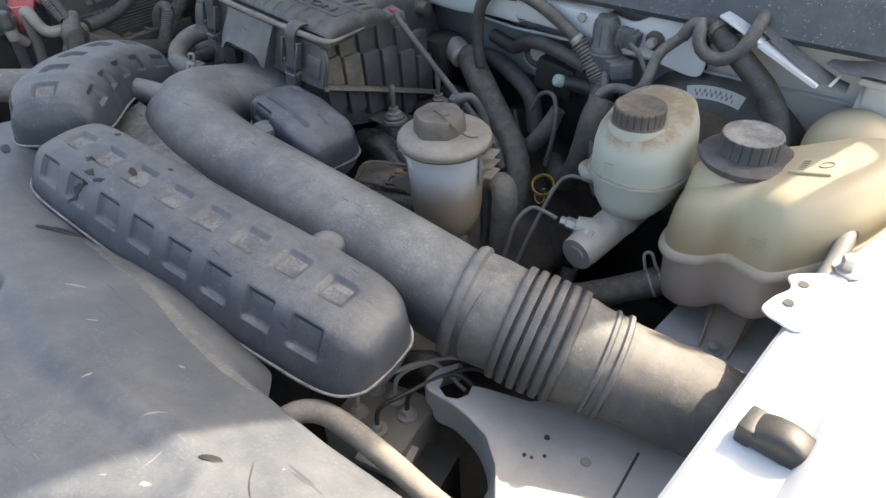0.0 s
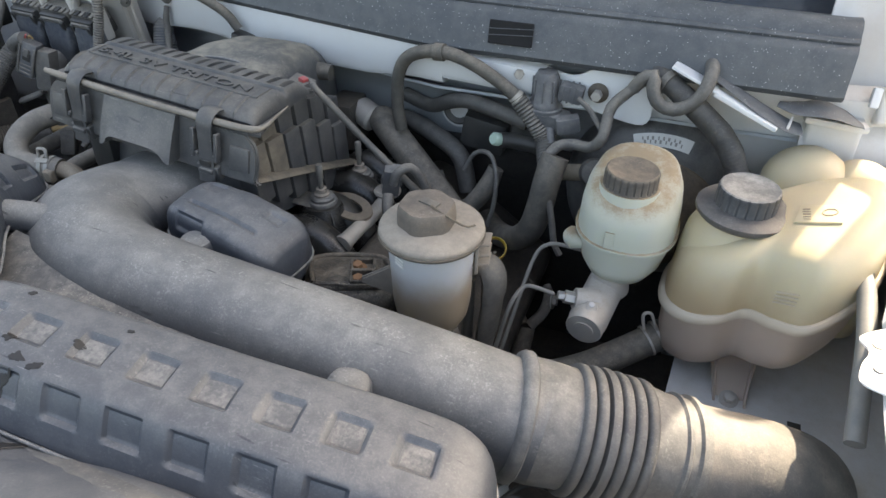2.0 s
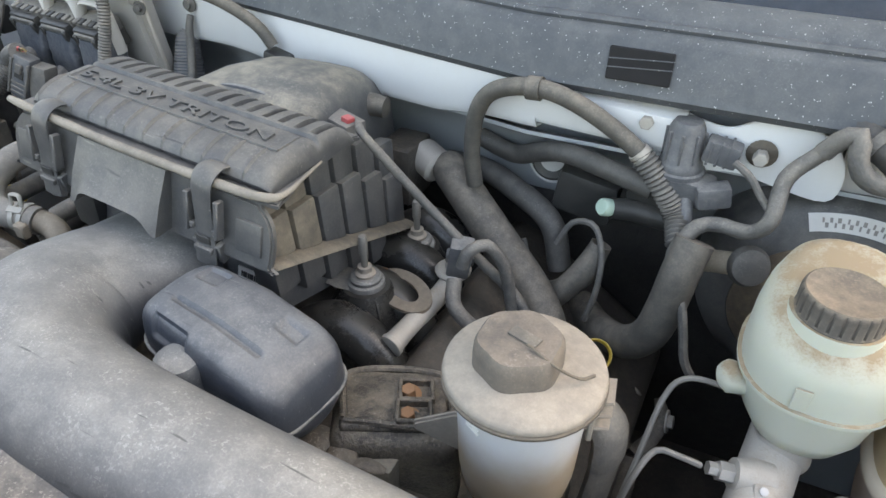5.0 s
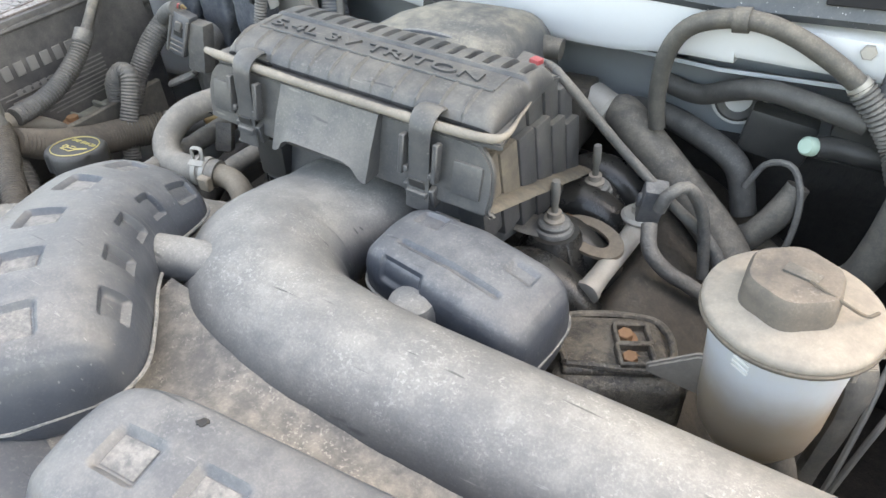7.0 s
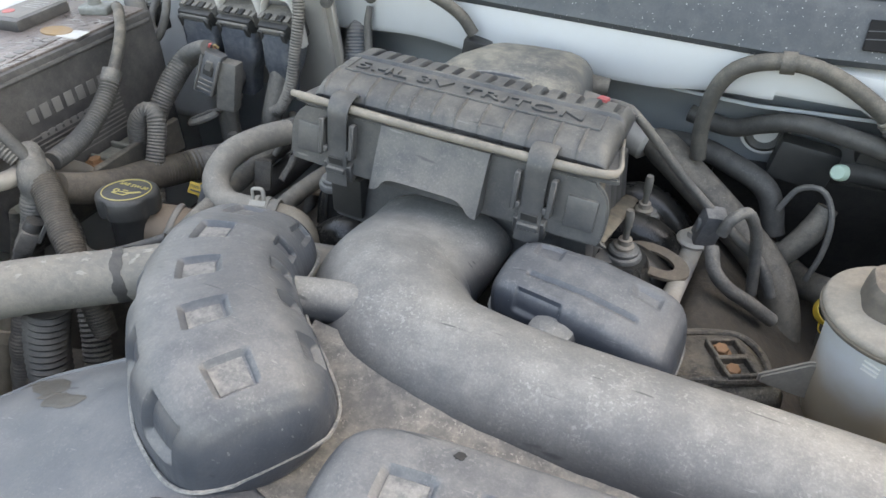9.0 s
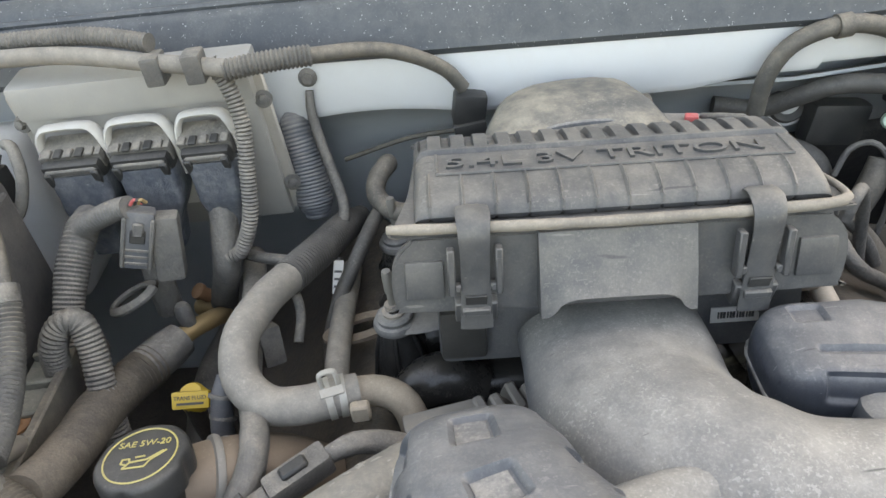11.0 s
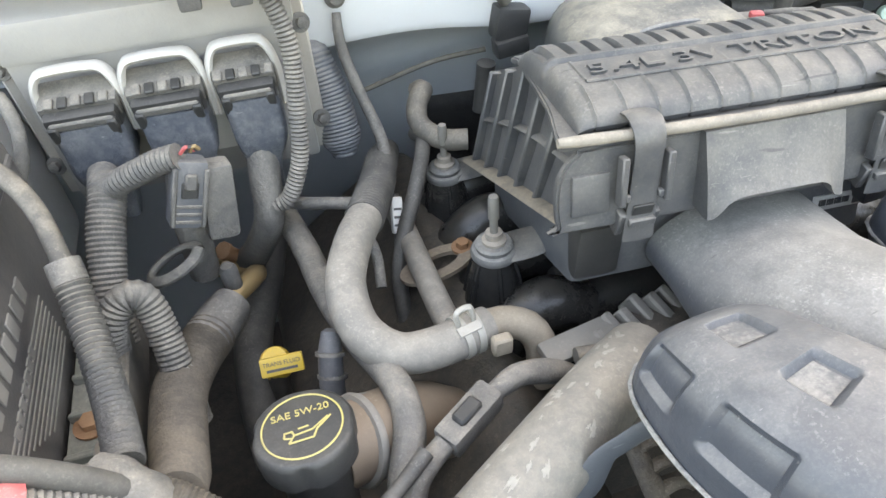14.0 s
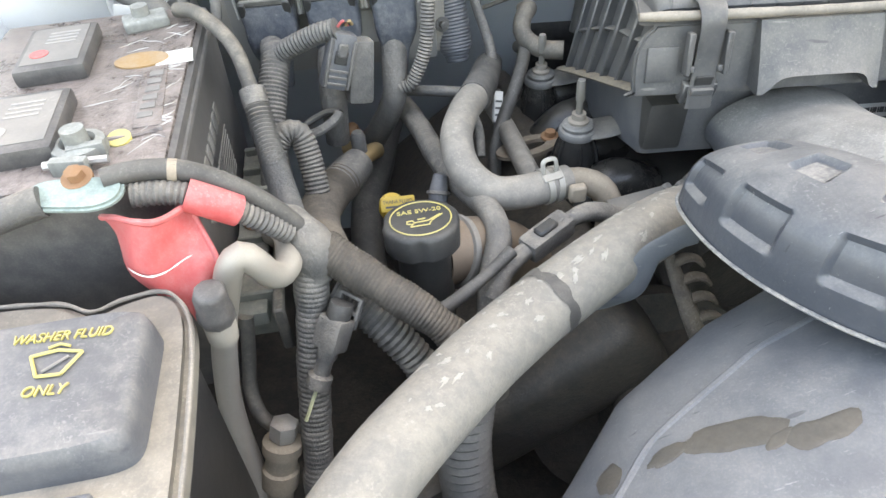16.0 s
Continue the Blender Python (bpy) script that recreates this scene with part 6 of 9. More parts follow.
def steering_reservoir():
    c = Vector((-0.477, 0.548, 0.0))
    T = Matrix.Translation(c)
    e = thing("steering_reservoir", (c.x, c.y, 0.985), "cloudy power steering reservoir with a beige dusty lid", "reservoir")
    part("lower_body", lathe([(0.0, 0.956), (0.024, 0.957), (0.034, 0.963), (0.0415, 0.978), (0.0445, 0.998), (0.0460, 1.040)], 44, T), STEER, e, "brown fluid-filled lower body", 60)
    part("upper_body", lathe([(0.0460, 1.040), (0.0472, 1.060), (0.0485, 1.085), (0.0495, 1.092)], 44, T), STEER, e, "cloudy upper body", 60)
    part("lid", lathe([(0.050, 1.0865), (0.0555, 1.0875), (0.0570, 1.090), (0.0565, 1.0935), (0.0545, 1.0955), (0.040, 1.0995), (0.030, 1.1015), (0, 1.102)], 52, T), LID, e, "beige dusty lid", 50)
    part("lid_rim", lathe([(0.0545, 1.0845), (0.0572, 1.0850), (0.0580, 1.0862), (0.0580, 1.0880), (0.0560, 1.0890)], 52, T), BROWN_LOOM, e, "dark grimy rim")
    # six-sided cap with soft corners
    rings = []
    for z, k in ((1.100, 1.0), (1.1115, 0.99), (1.1195, 0.96), (1.1225, 0.90), (1.1230, 0.6), (1.1230, 0.05)):
        ring = []
        for j in range(60):
            a = 2 * math.pi * j / 60
            r = 0.0315 * (1 - 0.07 * (0.5 + 0.5 * math.cos(6 * a)))
            ring.append(Vector((c.x - 0.004 + r * k * math.cos(a), c.y - 0.004 + r * k * math.sin(a), z)))
        rings.append(ring)
    part("cap", loft(rings), dusty("brown_black_cap", (0.055, 0.05, 0.046), (0.27, 0.22, 0.17), 0.6, 0.6, up=0.5, scale=20), e, "brown-black six-sided cap", 40)
    part("cap_tab", rbox((-0.014, -0.005, 0), (0.008, 0.005, 0.0022), 0.001, 2, pose(c.x + 0.002, c.y - 0.004, 1.1225, 0, 0, -15)), RUBBER, e)
    part("cap_wire", sweep([(c.x + 0.004, c.y - 0.012, 1.1265), (c.x + 0.026, c.y - 0.016, 1.119), (c.x + 0.040, c.y - 0.006, 1.106), (c.x + 0.047, c.y + 0.004, 1.103)], 0.0012, 6, 0.003), BROWN_LOOM, e)
    for k in range(3):
        z = 1.074 - k * 0.013
        part("fin", plate([(-0.010, -0.012), (0.016, -0.010), (0.020, 0.014), (-0.016, 0.016)], 0.003, 0.0008, pose(c.x + 0.044, c.y + 0.014, z, 0, 0, 20)), LID, e)
    part("fin_web", rbox((-0.002, -0.014, -0.032), (0.002, 0.014, 0.006), 0.001, 1, pose(c.x + 0.046, c.y + 0.016, 1.070, 0, 0, 20)), LID, e)
    for k in range(3):
        part("level_mark", rbox((-0.006, -0.001, -0.0008), (0.006, 0.001, 0.0008), 0, 1, pose(c.x - 0.019, c.y - 0.0435, 1.073 - k * 0.004, 0, 10, -24)), PAPER, e)
    part("arm", plate([(0.0, -0.030), (0.0, 0.016), (0.012, 0.014), (0.046, -0.010), (0.046, -0.018)], 0.006, 0.002, pose(c.x - 0.036, c.y - 0.012, 1.018, 90, 0, 186)), LID, e, "pale tapered bracket fin")
    part("outlet", sweep([(c.x + 0.012, c.y, 0.992), (c.x + 0.016, c.y - 0.006, 0.965), (c.x + 0.03, c.y - 0.01, 0.93), (c.x + 0.04, c.y - 0.02, 0.87)], 0.014, 14), RUBBER, e, "rubber outlet hose")
    e.location += Vector((0, 0.002, 0.012))
    b = thing("pump_bracket", (-0.43, 0.60, 0.85), "dusty cast metal bracket beside the steering reservoir", "bracket")
    part("arch", sweep([(-0.456, 0.594, 0.995), (-0.446, 0.597, 1.020), (-0.428, 0.597, 1.032), (-0.416, 0.592, 1.015), (-0.418, 0.588, 0.96), (-0.424, 0.584, 0.90), (-0.43, 0.58, 0.82)], [0.010, 0.014, 0.017, 0.018, 0.017, 0.015, 0.014], 12, 0.006, None, 0.6, rough=0.12), CAST, b)
    part("leg", sweep([(-0.448, 0.594, 1.008), (-0.446, 0.590, 0.95), (-0.445, 0.585, 0.86)], [0.008, 0.007, 0.007], 10), CAST, b)
    return e


steering_reservoir()


def engine():
    e = thing("engine", (-0.8, 0.5, 0.65), "dark grimy engine block and covers below the hoses", "engine")
    part("block", rbox((-1.08, 0.30, 0.63), (-0.52, 0.92, 0.885), 0.03, 3), ENGINE, e)
    part("valve_cover", rbox((-0.14, -0.26, -0.05), (0.12, 0.26, 0.05), 0.03, 4, pose(-0.53, 0.68, 0.85, 0, 35, 0)), ENGINE, e)
    part("valve_cover", rbox((-0.12, -0.26, -0.05), (0.12, 0.26, 0.05), 0.03, 4, pose(-1.14, 0.70, 0.86, 0, -35, 0)), ENGINE, e)
    part("plenum", rbox((-1.00, 0.62, 0.86), (-0.72, 0.90, 0.975), 0.03, 4), GLOSS, e)
    for k in range(4):
        y = 0.64 + k * 0.066
        part("runner", sweep([(-0.74, y, 0.955), (-0.70, y, 0.975), (-0.655, y, 0.945), (-0.63, y, 0.88)], 0.026, 16), GLOSS, e)
        part("runner", sweep([(-0.98, y, 0.955), (-1.02, y, 0.97), (-1.06, y, 0.935), (-1.08, y, 0.87)], 0.026, 16), GLOSS, e)
    # alternator comb and brackets below the inlet
    for k in range(9):
        part("alternator_fin", rbox((-0.0048, -0.021, -0.012), (0.0048, 0.021, 0.012), 0.002, 1, pose(-0.995 + k * 0.0140, 0.578 - 0.0009 * (k - 4) ** 2 + 0.006 * (k % 2), 0.987 - 0.002 * abs(k - 4), 25, 0, 24)), LINE_METAL, e, "dusty metal fin")
    part("alternator", lathe([(0.062, 0), (0.066, 0.01), (0.066, 0.07), (0.055, 0.085), (0, 0.085)], 32, axis_to((-0.935, 0.60, 0.93), (-0.935, 0.52, 0.93))), ENGINE, e)
    part("rail", sweep([(-1.03, 0.555, 1.002), (-0.98, 0.55, 0.998), (-0.93, 0.54, 0.995)], 0.007, 10), RUBBER, e)
    part("bracket", rbox((-0.035, -0.012, -0.006), (0.035, 0.012, 0.004), 0.003, 2, pose(-1.015, 0.575, 0.992, 5, 0, 8)), LINE_METAL, e, "cast bracket")
    return e


engine()
WET_CAST = dusty("wet_black_casting", (0.026, 0.024, 0.022), (0.27, 0.23, 0.18), 0.60, 0.28, up=0.6, scale=34, bump=0.9, flecks=0.4, blotch=0.9)
GRIMY_CAST = dusty("grimy_brown_casting", (0.050, 0.045, 0.040), (0.27, 0.225, 0.175), 0.62, 0.5, up=0.5, scale=30, bump=0.7, flecks=0.5)
hs = thing("steering_pump", (-0.575, 0.55, 0.93), "grimy wet cast pump housing with two rusty bolts", "pump")
part("housing", rbox((-0.060, -0.045, -0.09), (0.055, 0.045, 0.0), 0.018, 4, pose(-0.578, 0.555, 1.016, -6, 4, 28)), WET_CAST, hs)
mp = pose(-0.578, 0.557, 1.016, -6, 4, 28)
part("cap_plate", rbox((-0.052, -0.036, -0.004), (0.040, 0.034, 0.006), 0.005, 3, mp), WET_CAST, hs)
part("rim", sweep([mp @ Vector(v) for v in ((-0.048, -0.030, 0.006), (0.034, -0.031, 0.006), (0.037, 0.028, 0.006), (-0.046, 0.030, 0.006), (-0.049, -0.028, 0.006))], 0.0035, 8, 0.004, rough=0.15), WET_CAST, hs)
for bx, by in ((0.012, 0.004), (0.010, -0.022)):
    for s in (-1, 1):
        part("pocket_wall", rbox((-0.015, -0.002, 0.004), (0.015, 0.002, 0.013), 0.001, 1, mp @ pose(bx, by + s * 0.012, 0)), WET_CAST, hs)
        part("pocket_wall", rbox((-0.002, -0.012, 0.004), (0.002, 0.012, 0.013), 0.001, 1, mp @ pose(bx + s * 0.014, by, 0)), WET_CAST, hs)
for x, y in ((-0.574, 0.563), (-0.562, 0.540)):
    bolt("housing_bolt", (x, y, 1.019), (0, -0.1, 1), 0.0065, 0.012, RUST, hs, "rusty bolt")

hs.location += Vector((-0.014, 0.016, -0.030))
cb = thing("pump_support", (-0.62, 0.51, 0.95), "pale dusty cast support with rounded lugs", "bracket")
for x, y, a, b, tn in ((-0.640, 0.512, 0.020, 0.014, 10), (-0.612, 0.507, 0.016, 0.012, -8), (-0.588, 0.508, 0.015, 0.007, 12)):
    part("lug", sweep([pose(x, y, 0.975, 0, 0, tn) @ Vector((s * a, 0, 0.003 * (1 - s * s))) for s in (-1, -0.5, 0, 0.5, 1)], [0.004, b * 0.9, b, b * 0.85, 0.003], 14, 0.004, None, 0.5, rough=0.1), GRIMY_CAST, cb)
part("web", rbox((-0.045, -0.006, -0.05), (0.045, 0.012, 0.0), 0.004, 2, pose(-0.615, 0.518, 0.972)), CAST, cb)

VALVE = dusty("blue_grey_valve", (0.05, 0.056, 0.066), (0.33, 0.31, 0.28), 0.6, 0.45, scale=30)
# short pipe, sensor and slotted bracket near the air box
sp = thing("coolant_pipe", (-0.63, 0.63, 0.98), "short dull metal pipe stub with a flared end", "pipe")
part("pipe", sweep([(-0.634, 0.622, 0.990), (-0.630, 0.650, 0.993), (-0.624, 0.690, 0.996), (-0.620, 0.730, 1.000)], [0.0115, 0.0105, 0.0105, 0.0115], 20), ALU, sp)
part("flare", lathe([(0.009, 0), (0.0130, 0.001), (0.0130, 0.006), (0.0105, 0.008)], 20, axis_to((-0.6345, 0.618, 0.9895), (-0.630, 0.650, 0.993))), ALU, sp)
ts = thing("temperature_sensor", (-0.618, 0.726, 1.0), "black temperature sensor plug on a metal flange", "sensor")
part("flange", lathe([(0.019, 0), (0.020, 0.003), (0.017, 0.006), (0.009, 0.007), (0.009, 0.014), (0, 0.014)], 20, pose(-0.620, 0.728, 1.002)), ALU, ts)
part("plug", rbox((-0.012, -0.011, 0), (0.012, 0.011, 0.044), 0.003, 2, pose(-0.613, 0.724, 1.008, 10, 8, 20)), VALVE, ts)
part("plug_lock", rbox((-0.015, -0.005, 0.014), (0.015, 0.005, 0.030), 0.002, 1, pose(-0.613, 0.724, 1.008, 10, 8, 20)), VALVE, ts)


sp.location += Vector((-0.010, 0.020, -0.018))
ts.location += Vector((-0.010, 0.024, -0.010))


def slotted_bracket(x, y, z, turn):
    e = thing("slotted_bracket", (x, y, z), "flat tan metal bracket ring with a rusty bolt", "bracket", "slotted brackets")
    bm = bmesh.new()
    m = pose(x, y, z, -8, 0, turn)
    n = 32
    R = []
    for rx, ry, zz in ((0.040, 0.023, 0), (0.040, 0.023, 0.004), (0.023, 0.011, 0.004), (0.023, 0.011, 0)):
        R.append([bm.verts.new(m @ Vector((rx * math.cos(a), ry * math.sin(a), zz))) for a in (2 * math.pi * j / n for j in range(n))])
    R.append(R[0])
    for A, B in zip(R, R[1:]):
        for j in range(n):
            bm.faces.new((A[j], A[(j + 1) % n], B[(j + 1) % n], B[j]))
    part("ring", bm, dusty("rusty_brown_plate", (0.13, 0.10, 0.075), (0.30, 0.25, 0.19), 0.55, 0.6, up=0.4, scale=40), e)
    bolt("ring_bolt", m @ Vector((0.032, 0.004, 0.003)), (0, 0, 1), 0.0065, 0.009, RUST, e, "rusty bolt")
    return e


slotted_bracket(-0.665, 0.705, 0.985, 155)
slotted_bracket(-1.090, 0.722, 0.972, 16)

# ---- hoses and looms, driver's side ----
hose("bypass_hose", "thick grey rubber hose running down from the engine", [(-0.700, 0.880, 1.040), (-0.687, 0.868, 1.038), (-0.650, 0.845, 1.020), (-0.599, 0.818, 0.990), (-0.550, 0.795, 0.955), (-0.522, 0.775, 0.92), (-0.505, 0.755, 0.86), (-0.50, 0.74, 0.78)], [0.020, 0.0225, 0.0225, 0.0225, 0.0225, 0.022, 0.022, 0.022], RUBBER, n=22)
hose("sensor_cable", "grey braided sensor cable crossing above the pipes", [(-0.745, 0.762, 1.140), (-0.728, 0.740, 1.146), (-0.712, 0.728, 1.142), (-0.654, 0.744, 1.072), (-0.600, 0.752, 1.018), (-0.556, 0.756, 0.978), (-0.535, 0.75, 0.94)], [0.003, 0.0042, 0.0048, 0.0052, 0.0056, 0.0062, 0.007], LOOM, "cable", n=10, rough=0.14)
hose("sensor_cable", "grey loom curving over the bypass hose", [(-0.606, 0.722, 1.028), (-0.600, 0.725, 1.046), (-0.585, 0.738, 1.050), (-0.570, 0.748, 1.020), (-0.562, 0.750, 0.98), (-0.556, 0.748, 0.94)], 0.0065, LOOM, "cable", n=10)
hose("sensor_cable", "grey loom below the sensor plug", [(-0.612, 0.718, 1.012), (-0.604, 0.700, 0.995), (-0.585, 0.700, 0.975), (-0.56, 0.71, 0.955), (-0.53, 0.72, 0.93)], 0.008, LOOM, "cable", n=10)
arch = thing("vent_hose", (-0.6, 0.87, 1.1), "grey vent hose arching before the cowl", "hose")
part("hose", sweep([(-0.650, 0.835, 1.055), (-0.654, 0.833, 1.093), (-0.650, 0.831, 1.140), (-0.634, 0.828, 1.170), (-0.604, 0.826, 1.184), (-0.570, 0.825, 1.186), (-0.536, 0.826, 1.176), (-0.500, 0.829, 1.156), (-0.474, 0.831, 1.137)], 0.0092, 14), RUBBER, arch)
part("loom_end", sweep([(-0.474, 0.832, 1.136), (-0.450, 0.829, 1.110), (-0.431, 0.826, 1.084), (-0.419, 0.800, 1.066)], 0.0115, 14, corr=(0.005, 0.10)), LOOM, arch, "corrugated end")
band("tape", arch, (-0.478, 0.8306, 1.140), (-0.472, 0.831, 1.135), 0.0108, CLAMP, "pale tape band")
band("joint", arch, (-0.592, 0.8256, 1.1852), (-0.578, 0.8252, 1.1862), 0.0118, RUBBER, "rubber joint")
arch.location += Vector((0.003, 0.007, -0.006))
hose("wire_loom", "grey taped wire loom with a loop below the cowl", [(-0.408, 0.776, 1.00), (-0.414, 0.785, 1.035), (-0.417, 0.795, 1.062), (-0.404, 0.812, 1.083), (-0.385, 0.817, 1.088), (-0.360, 0.806, 1.094), (-0.346, 0.803, 1.112), (-0.344, 0.826, 1.143), (-0.328, 0.838, 1.162), (-0.314, 0.842, 1.176), (-0.308, 0.845, 1.182)], 0.0072, LOOM, "cable", n=10, rough=0.10)
hose("wire_loom", "grey wire loom loop hanging over the booster", [(-0.322, 0.840, 1.168), (-0.312, 0.838, 1.184), (-0.300, 0.836, 1.190), (-0.297, 0.828, 1.174), (-0.288, 0.826, 1.160), (-0.268, 0.828, 1.154), (-0.248, 0.829, 1.166), (-0.238, 0.832, 1.184), (-0.235, 0.848, 1.200), (-0.238, 0.868, 1.205)], 0.0085, LOOM, "cable", n=12, rough=0.06)
hose("wire_loom", "thin grey loom hanging beside the brake reservoir", [(-0.417, 0.795, 1.066), (-0.415, 0.783, 1.044), (-0.400, 0.772, 1.025), (-0.390, 0.764, 0.995), (-0.382, 0.758, 0.965), (-0.372, 0.755, 0.95)], 0.0045, LOOM, "cable", n=8)
ml = thing("main_loom", (-0.23, 0.84, 1.15), "thick black tape-wrapped loom curving round the booster", "cable")
part("loom", sweep([(-0.302, 0.866, 1.186), (-0.270, 0.846, 1.172), (-0.235, 0.838, 1.150), (-0.205, 0.834, 1.126), (-0.184, 0.828, 1.098), (-0.172, 0.818, 1.066), (-0.168, 0.81, 1.02)], [0.013, 0.0135, 0.0145, 0.015, 0.015, 0.015, 0.015], 18, corr=(0.0052, 0.012), rough=0.05), DARK_RUBBER, ml)
band("tape", ml, (-0.2875, 0.8545, 1.1800), (-0.2800, 0.8505, 1.1768), 0.0150, LOOM, "grey tape band")
vv = thing("vacuum_valve", (-0.435, 0.833, 1.11), "grey dusty vacuum solenoid valve under the cowl", "valve")
part("dome", lathe([(0.021, 1.120), (0.022, 1.124), (0.0205, 1.130), (0.018, 1.134), (0.0165, 1.165), (0.013, 1.172), (0, 1.173)], 24, Matrix.Translation((-0.437, 0.834, 0))), VALVE, vv)
for k in range(8):
    a = 2 * math.pi * k / 8
    part("rib", rbox((-0.0012, 0, 1.133), (0.0012, 0.0195, 1.163), 0.0005, 1, Matrix.Translation((-0.437, 0.834, 0)) @ pose(0, 0, 0, 0, 0, math.degrees(a))), VALVE, vv)
part("plug", rbox((-0.016, -0.010, -0.011), (0.016, 0.010, 0.011), 0.003, 2, pose(-0.402, 0.832, 1.148, 0, 8, 0)), VALVE, vv)
part("base", rbox((-0.022, -0.014, -0.016), (0.024, 0.014, 0.012), 0.005, 2, pose(-0.424, 0.828, 1.108, 10, 10, 10)), VALVE, vv)
part("clip", rbox((-0.014, -0.010, -0.012), (0.018, 0.010, 0.010), 0.004, 2, pose(-0.402, 0.820, 1.108, 0, -10, 20)), VALVE, vv)
part("rim", lathe([(0.022, 1.116), (0.0245, 1.118), (0.0245, 1.1225), (0.021, 1.1245)], 24, Matrix.Translation((-0.437, 0.834, 0))), VALVE, vv)
part("spout", sweep([(-0.424, 0.822, 1.098), (-0.420, 0.812, 1.086), (-0.416, 0.806, 1.072)], [0.008, 0.007, 0.007], 12), VALVE, vv)
for k in range(3):
    part("plug_ridge", rbox((-0.0012, -0.0108, -0.0118), (0.0012, 0.0108, 0.0118), 0.0005, 1, pose(-0.412 + 0.008 * k, 0.832, 1.148, 0, 8, 0)), VALVE, vv)
vv.location += Vector((0.001, 0.020, -0.004))
hose("plug_wire", "thin grey wire from the valve plug", [(-0.388, 0.832, 1.146), (-0.372, 0.826, 1.138), (-0.358, 0.822, 1.122), (-0.347, 0.812, 1.115)], 0.0035, LOOM, "cable", n=8)
wp = thing("cowl_bracket", (-0.40, 0.87, 1.14), "white painted bracket plate with two rusty bolts", "bracket")
part("plate", plate(smooth_outline([(-0.506, 1.152), (-0.498, 1.186), (-0.470, 1.190), (-0.440, 1.180), (-0.400, 1.172), (-0.372, 1.184), (-0.330, 1.186), (-0.305, 1.172), (-0.292, 1.145), (-0.300, 1.118), (-0.345, 1.122), (-0.380, 1.128), (-0.43, 1.122), (-0.480, 1.130)], 4), 0.004, 0.001, Matrix.Translation((0, 0.846, 0)) @ pose(0, 0, 0, 90)), WHITE, wp)
for x, z in ((-0.470, 1.168), (-0.364, 1.154)):
    part("grommet", lathe([(0.013, 0), (0.014, 0.002), (0.010, 0.004), (0, 0.004)], 20, axis_to((x, 0.8422, z), (x, 0.8, z))), BROWN_LOOM, wp, "rust-stained grommet")
    bolt("bolt", (x, 0.839, z), (0, -1, 0.05), 0.007, 0.016, ALU, wp, "bolt end", False)
wp.location += Vector((-0.004, 0.024, -0.010))
ws = bmesh.new()
mw = Matrix.Translation((-0.280, 0.850, 1.202)) @ Matrix.Rotation(radians(-9), 4, "Z") @ Matrix.Rotation(radians(20), 4, "Y")
rbox((0, -0.010, -0.002), (0.060, 0.012, 0.002), 0.001, 1, mw, ws)
rbox((0.0595, -0.012, -0.004), (0.142, 0.003, 0.002), 0.001, 1, mw, ws)
single("firewall_edge", ws, WHITE, "white painted firewall edge below the cowl", "body panel", kind="structure")
sd = thing("cowl_end_seal", (-0.12, 0.85, 1.15), "torn black plastic end of the cowl seal", "seal")
part("strip", sweep([(-0.236, 0.856, 1.196), (-0.20, 0.848, 1.180), (-0.17, 0.842, 1.166), (-0.140, 0.838, 1.154), (-0.122, 0.840, 1.150)], [0.008, 0.013, 0.016, 0.017, 0.014], 12, 0.006, None, 0.16), COWL_PLASTIC, sd, "dusty strip")
part("flap", sweep([(-0.152, 0.862, 1.168), (-0.128, 0.858, 1.168), (-0.100, 0.862, 1.170), (-0.075, 0.866, 1.163), (-0.055, 0.868, 1.154)], [0.010, 0.022, 0.027, 0.024, 0.010], 12, 0.006, None, 0.14), COWL_PLASTIC, sd, "black torn flap")
part("torn_edge", rbox((-0.0015, -0.012, -0.0015), (0.0015, 0.010, 0.0015), 0.0005, 1, pose(-0.136, 0.836, 1.158, 20, 0, -12)), PAPER, sd, "pale torn edge")
gv = thing("purge_valve", (-0.48, 0.82, 1.06), "black fuel fitting with a pale green cap", "valve")
part("green_cap", lathe([(0.0085, 0), (0.0095, 0.001), (0.0095, 0.010), (0.0075, 0.013), (0, 0.013)], 20, axis_to((-0.490, 0.820, 1.074), (-0.503, 0.800, 1.084))), GREEN, gv, "pale green cap")
part("fitting", sweep([(-0.489, 0.821, 1.073), (-0.470, 0.832, 1.070), (-0.440, 0.838, 1.066), (-0.41, 0.838, 1.064)], [0.011, 0.012, 0.013, 0.011], 14), BLACK, gv)
part("body", rbox((-0.026, -0.012, -0.014), (0.026, 0.014, 0.016), 0.005, 2, pose(-0.452, 0.846, 1.090, 0, 8, 0)), BLACK, gv)
part("body", rbox((-0.040, -0.012, -0.030), (0.030, 0.016, 0.022), 0.008, 2, pose(-0.520, 0.862, 1.060, 0, 8, 0)), BLACK, gv)
gv.location += Vector((-0.004, 0.024, -0.014))
fg = thing("firewall_grommet", (-0.578, 0.905, 1.066), "round black rubber grommet in the firewall", "grommet")
mg = axis_to((-0.578, 0.910, 1.066), (-0.578, 0.86, 1.075))
part("rim", lathe([(0.026, 0), (0.029, 0.002), (0.029, 0.005), (0.024, 0.007)], 32, mg), APRON, fg, "pale painted rim")
part("plug", lathe([(0.025, 0.0), (0.025, 0.008), (0.022, 0.010), (0.012, 0.006), (0, 0.006)], 32, mg), DARK_RUBBER, fg)
